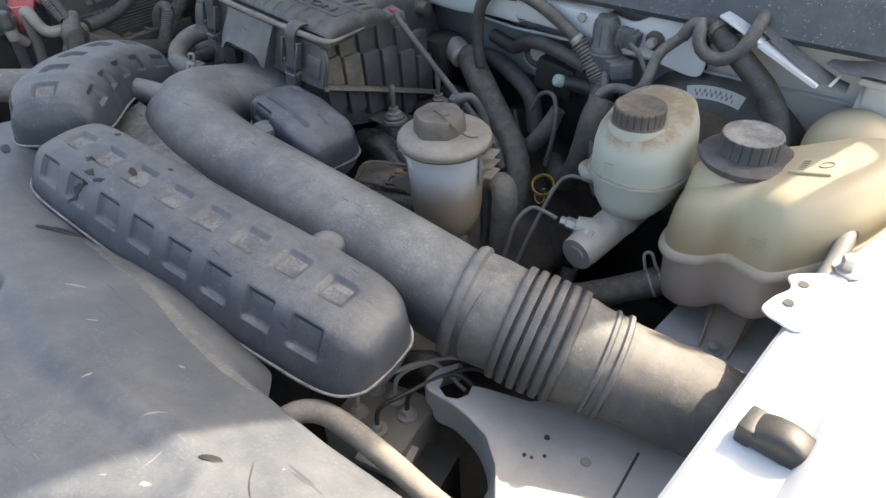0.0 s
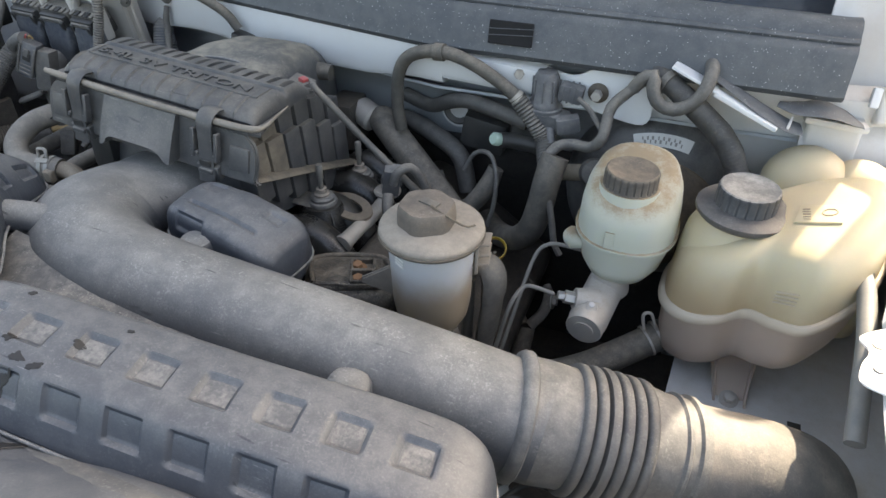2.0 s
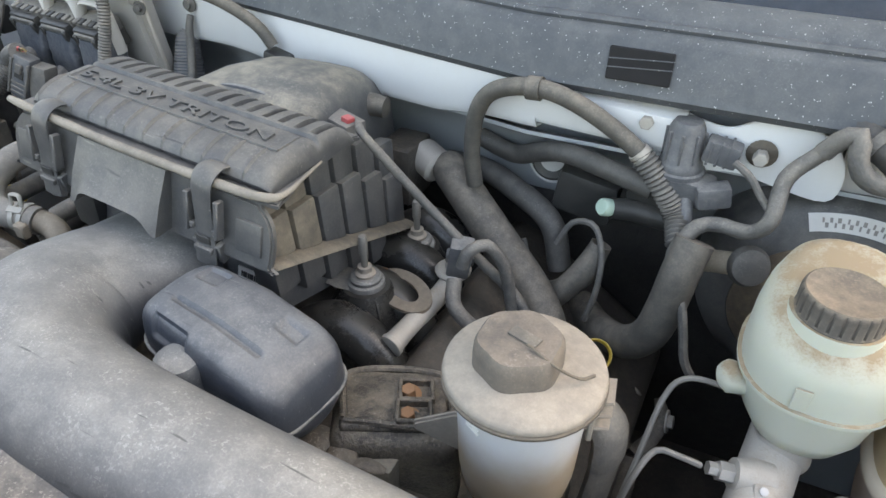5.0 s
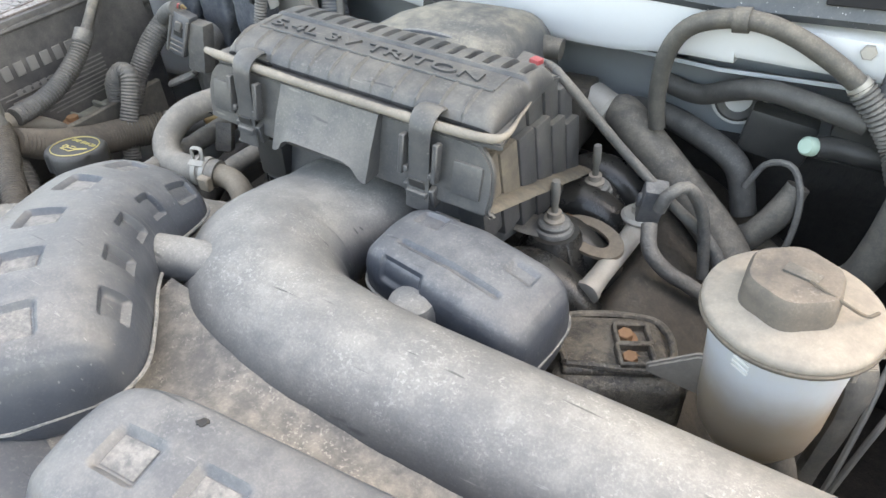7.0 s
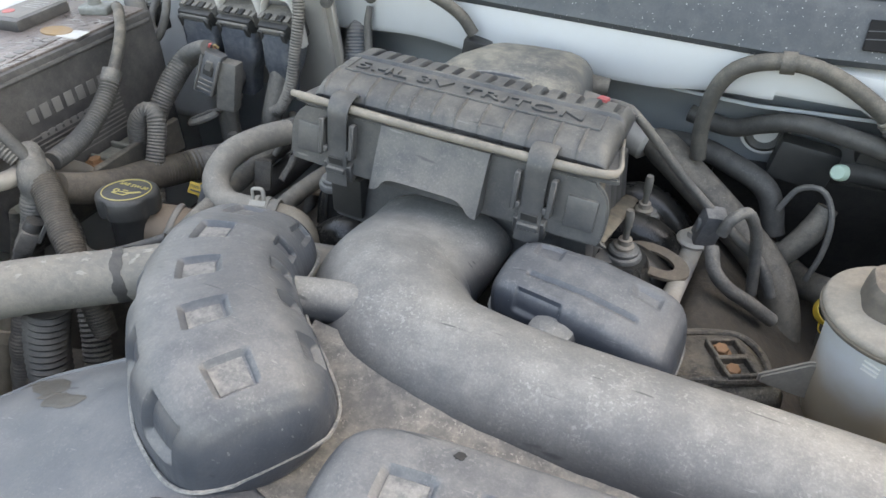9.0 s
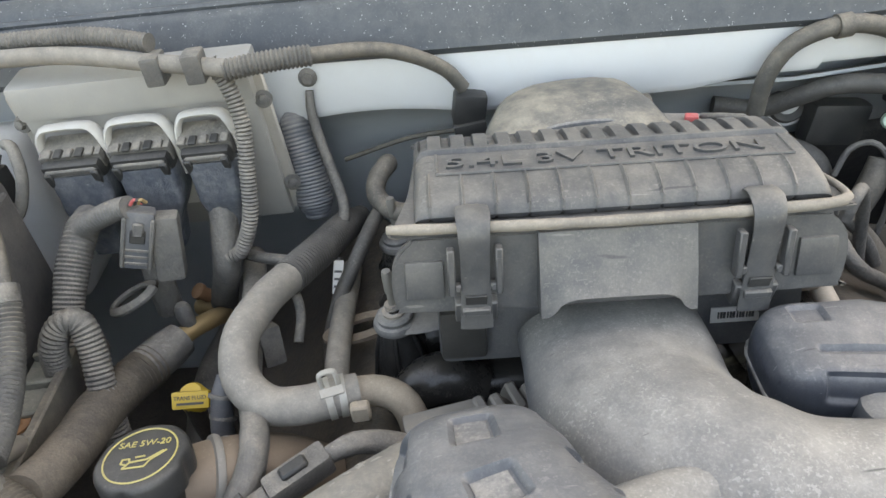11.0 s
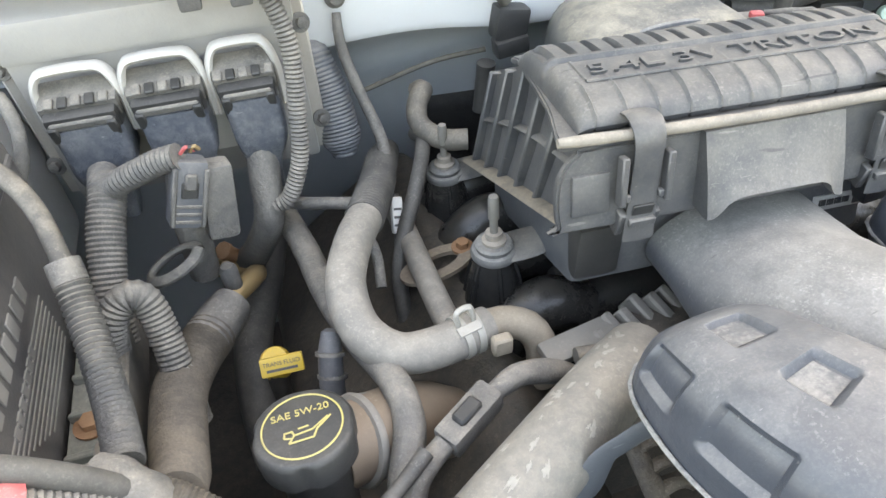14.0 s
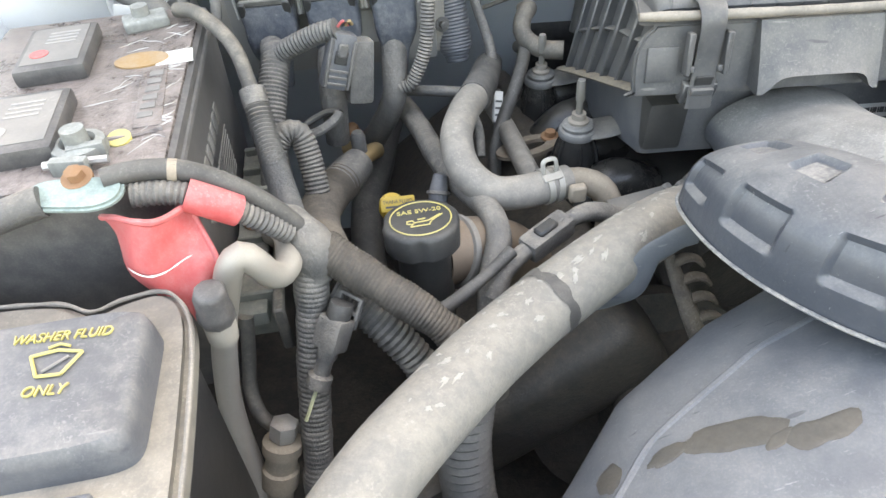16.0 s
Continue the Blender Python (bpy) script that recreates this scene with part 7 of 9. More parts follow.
hose("fuel_hose", "dark fuel hose along the firewall", [(-0.668, 0.905, 1.075), (-0.620, 0.892, 1.070), (-0.585, 0.872, 1.090), (-0.550, 0.858, 1.104), (-0.500, 0.850, 1.100), (-0.455, 0.846, 1.092)], 0.011, DARK_RUBBER, n=14)
hose("fuel_hose", "dark hose low along the firewall", [(-0.720, 0.925, 1.02), (-0.660, 0.90, 1.035), (-0.61, 0.88, 1.03), (-0.56, 0.862, 1.01), (-0.54, 0.85, 0.96)], 0.014, DARK_RUBBER, n=14)
hose("heater_hose", "grey heater hose bending beside the firewall", [(-0.402, 0.800, 1.075), (-0.407, 0.786, 1.045), (-0.412, 0.780, 1.005), (-0.422, 0.778, 0.965), (-0.448, 0.795, 0.930), (-0.485, 0.835, 0.905), (-0.515, 0.87, 0.90)], 0.0185, RUBBER, n=18)
hp = thing("heater_pipe", (-0.38, 0.83, 1.03), "tan heater pipe stub into a black grommet", "pipe")
part("pipe", sweep([(-0.412, 0.832, 1.032), (-0.385, 0.826, 1.040), (-0.358, 0.818, 1.050)], 0.0115, 16), RIM, hp)
part("grommet", lathe([(0.019, 0), (0.020, 0.004), (0.017, 0.012), (0.008, 0.014), (0, 0.014)], 24, axis_to((-0.352, 0.815, 1.053), (-0.340, 0.780, 1.07))), DARK_RUBBER, hp, "black grommet")
for k, pts in enumerate(([(-0.545, 0.84, 1.00), (-0.53, 0.845, 1.03), (-0.505, 0.84, 1.035), (-0.490, 0.825, 1.01), (-0.488, 0.815, 0.97), (-0.495, 0.81, 0.93)],
                         [(-0.59, 0.86, 0.98), (-0.575, 0.85, 0.95), (-0.55, 0.835, 0.945), (-0.525, 0.83, 0.965), (-0.50, 0.83, 0.99)])):
    hose("thin_wire", "thin grey wire behind the bypass hose", pts, 0.0035, LOOM, "cable", n=8)
hose("connector_loom", "grey loom with a plug behind the bypass hose", [(-0.545, 0.815, 0.93), (-0.525, 0.82, 0.955), (-0.505, 0.83, 0.985), (-0.495, 0.84, 1.015)], [0.012, 0.014, 0.015, 0.012], RUBBER, "cable", n=12)
dp = thing("oil_dipstick", (-0.468, 0.766, 0.91), "yellow ring handle of the oil dipstick", "dipstick")
rg = bmesh.new()
mR = pose(-0.468, 0.766, 0.926, 36, 16, 0) @ Matrix.Scale(1.3, 4)
ring_way = mR.to_3x3() @ Vector((0, 0, 1))
sweep([mR @ Vector((0.0125 * math.cos(a), 0.0125 * math.sin(a), 0)) for a in (2 * math.pi * k / 28 for k in range(29))], 0.0016, 10, 0.003, None, 4.0, False, bm=rg, up=ring_way)
part("ring", rg, YELLOW, dp)
part("wire_loop", sweep([(-0.476, 0.758, 0.914), (-0.474, 0.755, 0.904), (-0.466, 0.754, 0.900), (-0.460, 0.757, 0.906), (-0.460, 0.760, 0.915)], 0.0011, 6, 0.002), YELLOW, dp)
part("stem", sweep([(-0.468, 0.768, 0.918), (-0.467, 0.77, 0.900), (-0.466, 0.775, 0.80)], [0.003, 0.003, 0.003], 8), RUBBER, dp)
lh = thing("radiator_lower_hose", (-0.30, 0.60, 0.88), "grey rubber hose with a wire clamp under the coolant tank", "hose")
part("hose", sweep([(-0.185, 0.685, 0.950), (-0.212, 0.672, 0.938), (-0.245, 0.648, 0.922), (-0.298, 0.608, 0.903), (-0.350, 0.580, 0.890), (-0.410, 0.555, 0.872), (-0.47, 0.54, 0.84)], 0.0185, 20), RUBBER, lh)
band("clamp", lh, (-0.224, 0.6645, 0.9325), (-0.2260, 0.6630, 0.9315), 0.0200, ALU, "wire clamp")
band("clamp", lh, (-0.2340, 0.6570, 0.9275), (-0.236, 0.6555, 0.9265), 0.0200, ALU, "wire clamp")
part("clamp_ear", sweep([(-0.226, 0.655, 0.950), (-0.231, 0.650, 0.962), (-0.238, 0.650, 0.976), (-0.246, 0.648, 0.972), (-0.241, 0.646, 0.952)], 0.002, 8, 0.003), ALU, lh, "clamp ear")

ss = thing("steering_shaft", (-0.41, 0.76, 0.70), "brown grimy steering shaft with a forked joint", "shaft")
part("shaft", sweep([(-0.412, 0.770, 0.785), (-0.408, 0.720, 0.735), (-0.402, 0.650, 0.665)], [0.016, 0.014, 0.014], 16, 0.01, None, 0.8, rough=0.08), GRIMY_CAST, ss)
for s in (-1, 1):
    part("fork", sweep([(-0.412 + s * 0.006, 0.772, 0.790), (-0.411 + s * 0.020, 0.792, 0.806), (-0.410 + s * 0.021, 0.812, 0.822), (-0.409 + s * 0.012, 0.826, 0.834)], [0.010, 0.009, 0.010, 0.006], 12, 0.005, None, 0.7, rough=0.12), GRIMY_CAST, ss, "fork arm")
    bolt("cross_nut", (-0.410 + s * 0.028, 0.806, 0.822), (s, 0, 0.2), 0.008, 0.008, ALU, ss, "pale cross nut")

# brake control unit and hose under the radiator cover
ab = thing("brake_control_unit", (-0.39, 0.33, 0.80), "dusty metal brake control block with steel lines", "control unit")
part("block", rbox((-0.048, -0.045, -0.08), (0.048, 0.045, 0.0), 0.004, 2, pose(-0.385, 0.318, 0.885, 0, 0, 12)), dusty("tan_dust_metal", (0.22, 0.20, 0.17), (0.36, 0.31, 0.24), 0.7, 0.5, metal=0.3), ab)
part("lower_block", rbox((-0.055, -0.05, -0.11), (0.055, 0.05, -0.02), 0.006, 2, pose(-0.345, 0.295, 0.862, 0, 0, 12)), BLACK, ab)
for k, (dx, dy) in enumerate(((-0.028, 0.02), (0.0, 0.024), (0.026, 0.015), (-0.02, -0.016), (0.014, -0.02))):
    p = Vector((-0.385 + dx, 0.318 + dy, 0.886))
    bolt("line_nut", p, (0, 0, 1), 0.0065, 0.012, ALU, ab, "line nut")
    part("line", sweep([p + Vector((0, 0, 0.010)), p + Vector((0.002, 0.004, 0.034)), p + Vector((0.016, 0.022, 0.048)), p + Vector((0.045, 0.05 + 0.008 * k, 0.050)), p + Vector((0.09, 0.08, 0.03))], 0.0026, 8, 0.005), ALU if k % 2 else BLACK, ab)
part("plate", rbox((-0.03, -0.02, -0.002), (0.03, 0.02, 0.002), 0.001, 1, pose(-0.352, 0.290, 0.870, 10, 0, 12)), ALU, ab)
hose("washer_hose", "tan rubber hose curving below the radiator cover", [(-0.375, 0.165, 0.995), (-0.365, 0.192, 1.018), (-0.345, 0.212, 1.024), (-0.315, 0.222, 1.014), (-0.270, 0.226, 1.000), (-0.215, 0.228, 0.985), (-0.165, 0.236, 0.975), (-0.115, 0.256, 0.975), (-0.075, 0.285, 0.98), (-0.05, 0.31, 0.985)], 0.0105, PALE_RUBBER, n=14)


# ---- passenger side: battery, washer bottle, control module ----
FILM = dusty("torn_film", (0.46, 0.44, 0.42), DUST, 0.4, 0.2, vary=0.2, flecks=0.0)


def battery():
    e = thing("car_battery", (-1.505, 0.65, 0.93), "grimy black car battery with a stained top", "battery")
    x0, x1, y0, y1, zt = -1.612, -1.412, 0.498, 0.812, 1.146
    part("case", rbox((x0, y0, 0.92), (x1, y1, zt), 0.006, 2), BATTERY_SIDE, e)
    part("top", rbox((x0 + 0.006, y0 + 0.006, zt - 0.002), (x1 - 0.006, y1 - 0.006, zt + 0.003), 0.003, 2), BATTERY_TOP, e, "stained pinkish grey top")
    part("rim", sweep([(x1 - 0.001, y0 + 0.01, zt - 0.012), (x1 - 0.001, y1 - 0.01, zt - 0.012)], 0.004, 8), BATTERY_SIDE, e)
    for (x, y), (w, d), turn in (((-1.532, 0.712), (0.030, 0.046), 3), ((-1.530, 0.580), (0.033, 0.046), 3)):
        v = part("vent_cover", rbox((-w, -d, 0), (w, d, 0.016), 0.005, 2, pose(x, y, zt + 0.002, 0, 0, turn)), BATTERY_SIDE, e, "black vent cover with a pale label")
        part("label", rbox((-w + 0.006, -d + 0.010, 0), (w - 0.006, d - 0.008, 0.0008), 0, 1, pose(x, y, zt + 0.0178, 0, 0, turn)), SILVER_PRINT, v, "scuffed pale label")
        part("mark", lathe([(0.008, 0), (0.008, 0.0006), (0, 0.0006)], 16, pose(x - 0.010, y - 0.018, zt + 0.0186)), RED if y > 0.7 else LABEL_PRINT, v)
        for k in range(4):
            part("print", rbox((-0.012, -0.0014, 0), (0.014, 0.0014, 0.0005), 0, 1, pose(x + 0.002, y + 0.004 + k * 0.007, zt + 0.0186, 0, 0, turn)), LABEL_PRINT, v)
    part("seal_disc", lathe([(0.019, 0), (0.019, 0.0015), (0, 0.0015)], 24, pose(-1.459, 0.690, zt + 0.003) @ Matrix.Diagonal((1.25, 0.8, 1, 1))), dusty("tan_disc", (0.31, 0.175, 0.06), DUST, 0.4, 0.6, scale=60, blotch=0.9), e, "tan paper disc")
    part("sticker", rbox((-0.016, -0.013, 0), (0.016, 0.013, 0.001), 0, 1, pose(-1.430, 0.688, zt + 0.003, 0, 0, 6)), PAPER, e, "white sticker")
    # moulded name plate on top and side, as plain bars
    for k in range(7):
        part("side_bar", rbox((-0.0008, -0.0062, -0.009), (0.0008, 0.0062, 0.009), 0.0005, 1, pose(x1 + 0.0006, 0.580 + k * 0.019, 1.086)), SILVER_PRINT, e)
    for k in range(9):
        part("side_stripe", rbox((-0.0005, -0.075 + 0.004 * k, -0.0007), (0.0005, 0.085 - 0.004 * k, 0.0007), 0, 1, pose(x1 + 0.0005, 0.63 + 0.004 * k, 1.060 - 0.006 * k)), SILVER_PRINT, e)
    for k in range(7):
        part("side_bar", rbox((-0.0006, -0.004, -0.004), (0.0006, 0.004, 0.004), 0, 1, pose(x1 + 0.0006, 0.585 + k * 0.012, 1.058)), SILVER_PRINT, e)
    for k in range(6):
        part("top_bar", rbox((-0.006, -0.0042, 0), (0.006, 0.0042, 0.0008), 0.0003, 1, pose(-1.441, 0.588 + 0.014 * k, zt + 0.0042, 0, 0, 4)), SILVER_PRINT, e)
    part("name_plate", rbox((-0.011, -0.052, 0), (0.011, 0.052, 0.0014), 0.0006, 1, pose(-1.441, 0.622, zt + 0.0028, 0, 0, 4)), BATTERY_TOP, e, "grimy raised plate")
    # creases of a torn film over the top
    rnd = random.Random(7)
    for k in range(44):
        x, y, a, l = -1.424 - 0.060 * rnd.random() ** 1.5, 0.512 + 0.27 * rnd.random(), rnd.uniform(-0.6, 1.2), rnd.uniform(0.008, 0.030)
        w = [Vector((min(-1.419, x + l * s * math.cos(a) + rnd.uniform(-0.0015, 0.0015)), min(0.800, max(0.506, y + l * s * math.sin(a) + rnd.uniform(-0.0015, 0.0015))), zt + 0.0033)) for s in (-0.5, -0.15, 0.15, 0.5)]
        part("film_crease", sweep(w, [0.0002, rnd.uniform(0.0003, 0.0007), rnd.uniform(0.0003, 0.0006), 0.0002], 6, 0.003, rough=0.6), FILM, e)
    part("wrinkle", sweep([(-1.50, 0.56, zt + 0.003), (-1.46, 0.555, zt + 0.0045), (-1.425, 0.565, zt + 0.003)], 0.0025, 6, 0.006, rough=0.5), BATTERY_TOP, e)
    # terminals
    n = part("negative_clamp", rbox((-0.022, -0.013, 0), (0.020, 0.013, 0.012), 0.004, 3, pose(-1.464, 0.768, zt + 0.002, 0, 0, 15)), LEAD, e, "corroded clamp")
    part("post", lathe([(0.009, 0), (0.008, 0.020), (0, 0.020)], 20, pose(-1.468, 0.770, zt + 0.003)), LEAD, n)
    p = part("positive_clamp", lathe([(0.019, 0.0), (0.020, 0.004), (0.019, 0.010), (0.013, 0.012), (0.011, 0.009), (0.010, 0.004)], 24, pose(-1.480, 0.545, zt + 0.002)), LEAD, e, "corroded clamp")
    part("post", lathe([(0.0095, 0), (0.0085, 0.021), (0, 0.021)], 20, pose(-1.480, 0.545, zt + 0.003)), LEAD, p)
    for s in (-1, 1):
        part("clamp_jaw", rbox((-0.022, -0.004, 0), (0.004, 0.004, 0.013), 0.0015, 2, pose(-1.468 + 0.004 * s, 0.528 + 0.010 * s, zt + 0.002, 0, 0, 8 * s)), LEAD, p)
    part("clamp_bolt", sweep([(-1.500, 0.524, zt + 0.009), (-1.455, 0.522, zt + 0.009)], 0.0032, 8), STEEL, p)
    part("yellow_washer", lathe([(0.009, 0), (0.009, 0.003), (0, 0.003)], 16, pose(-1.455, 0.556, zt + 0.003, 12)), FELT, e, "yellow felt washer")
    return e


battery()
lug = thing("battery_lug", (-1.475, 0.492, 1.15), "green corroded copper cable lug with a rusty nut", "cable lug")
part("lug", plate(smooth_outline([(-0.034, -0.008), (-0.012, -0.014), (0.014, -0.016), (0.028, -0.008), (0.028, 0.006), (0.012, 0.012), (-0.012, 0.014), (-0.032, 0.010)], 4), 0.006, 0.002, pose(-1.468, 0.487, 1.150, 14, 0, -4)), VERDIGRIS, lug, "green corroded lug")
bolt("nut", (-1.470, 0.498, 1.157), (0, -0.25, 1), 0.0062, 0.009, RUST, lug, "rusty nut")
hose("battery_cable", "grey battery cable leading to the corroded lug", [(-1.62, 0.46, 1.13), (-1.56, 0.470, 1.140), (-1.515, 0.480, 1.149), (-1.492, 0.485, 1.152)], 0.011, LOOM, "cable", n=14)
hose("battery_cable", "dark grey cable from the positive terminal", [(-1.452, 0.492, 1.158), (-1.428, 0.496, 1.158), (-1.400, 0.497, 1.152), (-1.372, 0.498, 1.133), (-1.350, 0.500, 1.108), (-1.335, 0.502, 1.085)], 0.0075, DARK_RUBBER, "cable", n=12)
tb = thing("cable_tape", (-1.408, 0.497, 1.154), "yellowed tape ring round the battery cable", "tape")
band("ring", tb, (-1.411, 0.4968, 1.1545), (-1.405, 0.4970, 1.1530), 0.0084, RIM)
hose("battery_cable", "grey cable under a red sleeve", [(-1.436, 0.486, 1.146), (-1.410, 0.486, 1.143), (-1.385, 0.486, 1.130), (-1.362, 0.490, 1.108), (-1.343, 0.496, 1.085)], 0.0085, LOOM, "cable", n=12, corr=(0.0042, 0.08))
single("red_sleeve", sweep([(-1.402, 0.4855, 1.1405), (-1.388, 0.485, 1.132), (-1.372, 0.4875, 1.119)], 0.0120, 16), RED, "short red rubber sleeve on the battery cable", "sleeve")


def red_boot():
    bm = bmesh.new()
    rows = []
    nu, nv = 22, 18
    for i in range(nu + 1):
        u = i / nu
        row = []
        for j in range(nv + 1):
            v = j / nv
            w = lerp_list((0, 0.3, 0.6, 1), (0.060, 0.062, 0.056, 0.026), v)
            x = lerp_list((0, 0.5, 1), (-1.431, -1.424, -1.414), v) + (u - 0.5) * w + 0.003 * math.sin(8 * v + 3 * u)
            sag = math.sin(math.pi * u)
            y = 0.484 - 0.030 * v - 0.026 * sag * (1 - 0.45 * v) + 0.004 * math.sin(7 * u + 5 * v)
            z = 1.138 - 0.072 * v - 0.007 * max(0.0, v - 0.75) / 0.25 * (0.5 + noise.noise(Vector((u * 9, 2.0, 0)))) + 0.006 * math.sin(9 * u) * v - 0.010 * abs(u - 0.5) * (1 - v) + 0.006 * sag
            row.append(bm.verts.new((x, y, z)))
        rows.append(row)
    for A, B in zip(rows, rows[1:]):
        for j in range(nv):
            bm.faces.new((A[j], A[j + 1], B[j + 1], B[j]))
    crease = [rows[i][9].co + Vector((0, -0.0022, 0.0012)) for i in range(3, 19)]
    rim = [r[0].co.copy() for r in rows] + [v.co.copy() for v in rows[-1][1:]]
    bmesh.ops.recalc_face_normals(bm, faces=bm.faces)
    bmesh.ops.solidify(bm, geom=bm.faces[:], thickness=0.0025)
    e = thing("terminal_boot", (-1.43, 0.47, 1.10), "faded red rubber terminal boot hanging from the cable", "terminal cover")
    part("boot", bm, RED, e)
    part("rolled_rim", sweep(rim, 0.0024, 8, 0.004, rough=0.25), RED, e, "rolled rubber rim")
    part("chalk_crease", sweep(crease, [0.0004 + 0.0007 * ((k * 7) % 5) / 4 for k in range(len(crease))], 6, 0.003, rough=0.8), PAPER, e, "white chalky crease")
    return e


red_boot()
TRAY = dusty("greenish_tray_plastic", (0.085, 0.090, 0.078), (0.32, 0.30, 0.25), 0.6, 0.6, up=0.5, scale=20)
bt = thing("battery_tray", (-1.40, 0.62, 0.93), "greenish grey ribbed battery tray with a rusty bolt", "tray")
part("side_rail", rbox((-1.408, 0.50, 0.985), (-1.378, 0.76, 1.000), 0.003, 2), TRAY, bt)
for k in range(7):
    part("cross_web", rbox((-1.406, -0.003, 0.955), (-1.366, 0.003, 1.008), 0.0015, 1, Matrix.Translation((0, 0.52 + 0.038 * k, 0))), TRAY, bt)
part("outer_rail", rbox((-1.372, 0.49, 0.960), (-1.362, 0.76, 1.010), 0.002, 1), RUBBER, bt)
bolt("tray_bolt", (-1.390, 0.625, 1.001), (0, 0, 1), 0.008, 0.008, RUST, bt, "rusty bolt")


def washer_bottle_cover():
    e = thing("washer_reservoir", (-1.50, 0.36, 1.05), "dusty black washer fluid cover with yellow lettering", "reservoir")
    out = smooth_outline([(-1.68, 0.20), (-1.405, 0.20), (-1.400, 0.26), (-1.402, 0.36), (-1.408, 0.422), (-1.428, 0.448), (-1.455, 0.445), (-1.475, 0.438), (-1.50, 0.452), (-1.54, 0.458), (-1.62, 0.462), (-1.70, 0.46)], 4)
    part("deck", plate(out, 0.022, 0.006, pose(0, 0, 1.068)), dusty("dusty_grey_deck", (0.11, 0.105, 0.095), (0.33, 0.29, 0.235), 0.8, 0.7, scale=12), e, "dusty grey moulded deck")
    rings = []
    for s, z, dy in ((1.02, 1.060, -0.003), (1.0, 1.088, 0.0), (0.99, 1.104, 0.0), (0.968, 1.112, 0.001), (0.93, 1.1150, 0.001), (0.5, 1.1165, 0.002), (0.02, 1.1165, 0.002)):
        ring = []
        for k in range(48):
            a = 2 * math.pi * k / 48
            ca, sa = math.cos(a), math.sin(a)
            X = 0.100 * math.copysign(abs(ca) ** 0.20, ca)
            Y = 0.052 * math.copysign(abs(sa) ** 0.20, sa)
            ring.append(Vector((-1.521 + X * s, 0.358 + Y * s + dy, z)))
        rings.append(ring)
    part("cover", loft(rings), dusty("washer_cover_plastic", (0.052, 0.058, 0.070), (0.28, 0.265, 0.24), 0.55, 0.42, up=0.8, scale=14, scratches=0.4), e, "", 40)
    lettering("text", "WASHER FLUID", 0.0100, pose(-1.472, 0.391, 1.1172, 0, 0, -4), YELLOW_PRINT, e, 0.0007, "yellow lettering", 0.15, 0.86)
    lettering("text", "ONLY", 0.0100, pose(-1.473, 0.350, 1.1175, 0, 0, -4), YELLOW_PRINT, e, 0.0007, "yellow lettering", 0.15, 0.92)
    m = pose(-1.472, 0.370, 1.1178, 0, 0, -4) @ Matrix.Scale(0.78, 4)
    fan = [(-0.009, -0.012), (0.009, -0.012), (0.019, 0.008), (0.0, 0.012), (-0.019, 0.008)]
    for a, b in zip(fan, fan[1:] + fan[:1]):
        part("symbol", sweep([m @ Vector((*a, 0)), m @ Vector((*b, 0))], 0.0011, 6), YELLOW_PRINT, e)
    part("symbol", sweep([m @ Vector((-0.006, -0.008, 0)), m @ Vector((0.010, 0.005, 0))], 0.001, 6), SILVER_PRINT, e)
    part("symbol", sweep([m @ Vector((-0.008, 0.015, 0)), m @ Vector((0.0, 0.018, 0)), m @ Vector((0.008, 0.015, 0))], 0.001, 6), YELLOW_PRINT, e)
    part("hinge", rbox((-0.014, -0.008, 0), (0.012, 0.010, 0.008), 0.002, 1, pose(-1.455, 0.284, 1.090)), SHEET_PLASTIC, e)
    part("deck_rim", sweep([(-1.4005, 0.22, 1.0905), (-1.3990, 0.28, 1.0910), (-1.4005, 0.34, 1.0905), (-1.4035, 0.39, 1.0908), (-1.411, 0.425, 1.0905), (-1.428, 0.446, 1.0905), (-1.455, 0.444, 1.0905), (-1.475, 0.437, 1.0905), (-1.50, 0.450, 1.0905), (-1.56, 0.458, 1.0905), (-1.64, 0.461, 1.0905)], 0.0016, 8, 0.004, rough=0.5), PALE_RUBBER, e, "chipped dusty rim")
    part("skirt", rbox((-1.424, 0.20, 0.80), (-1.416, 0.42, 1.070), 0.004, 2), BLACK, e, "dark side wall")
    return e


washer_bottle_cover()


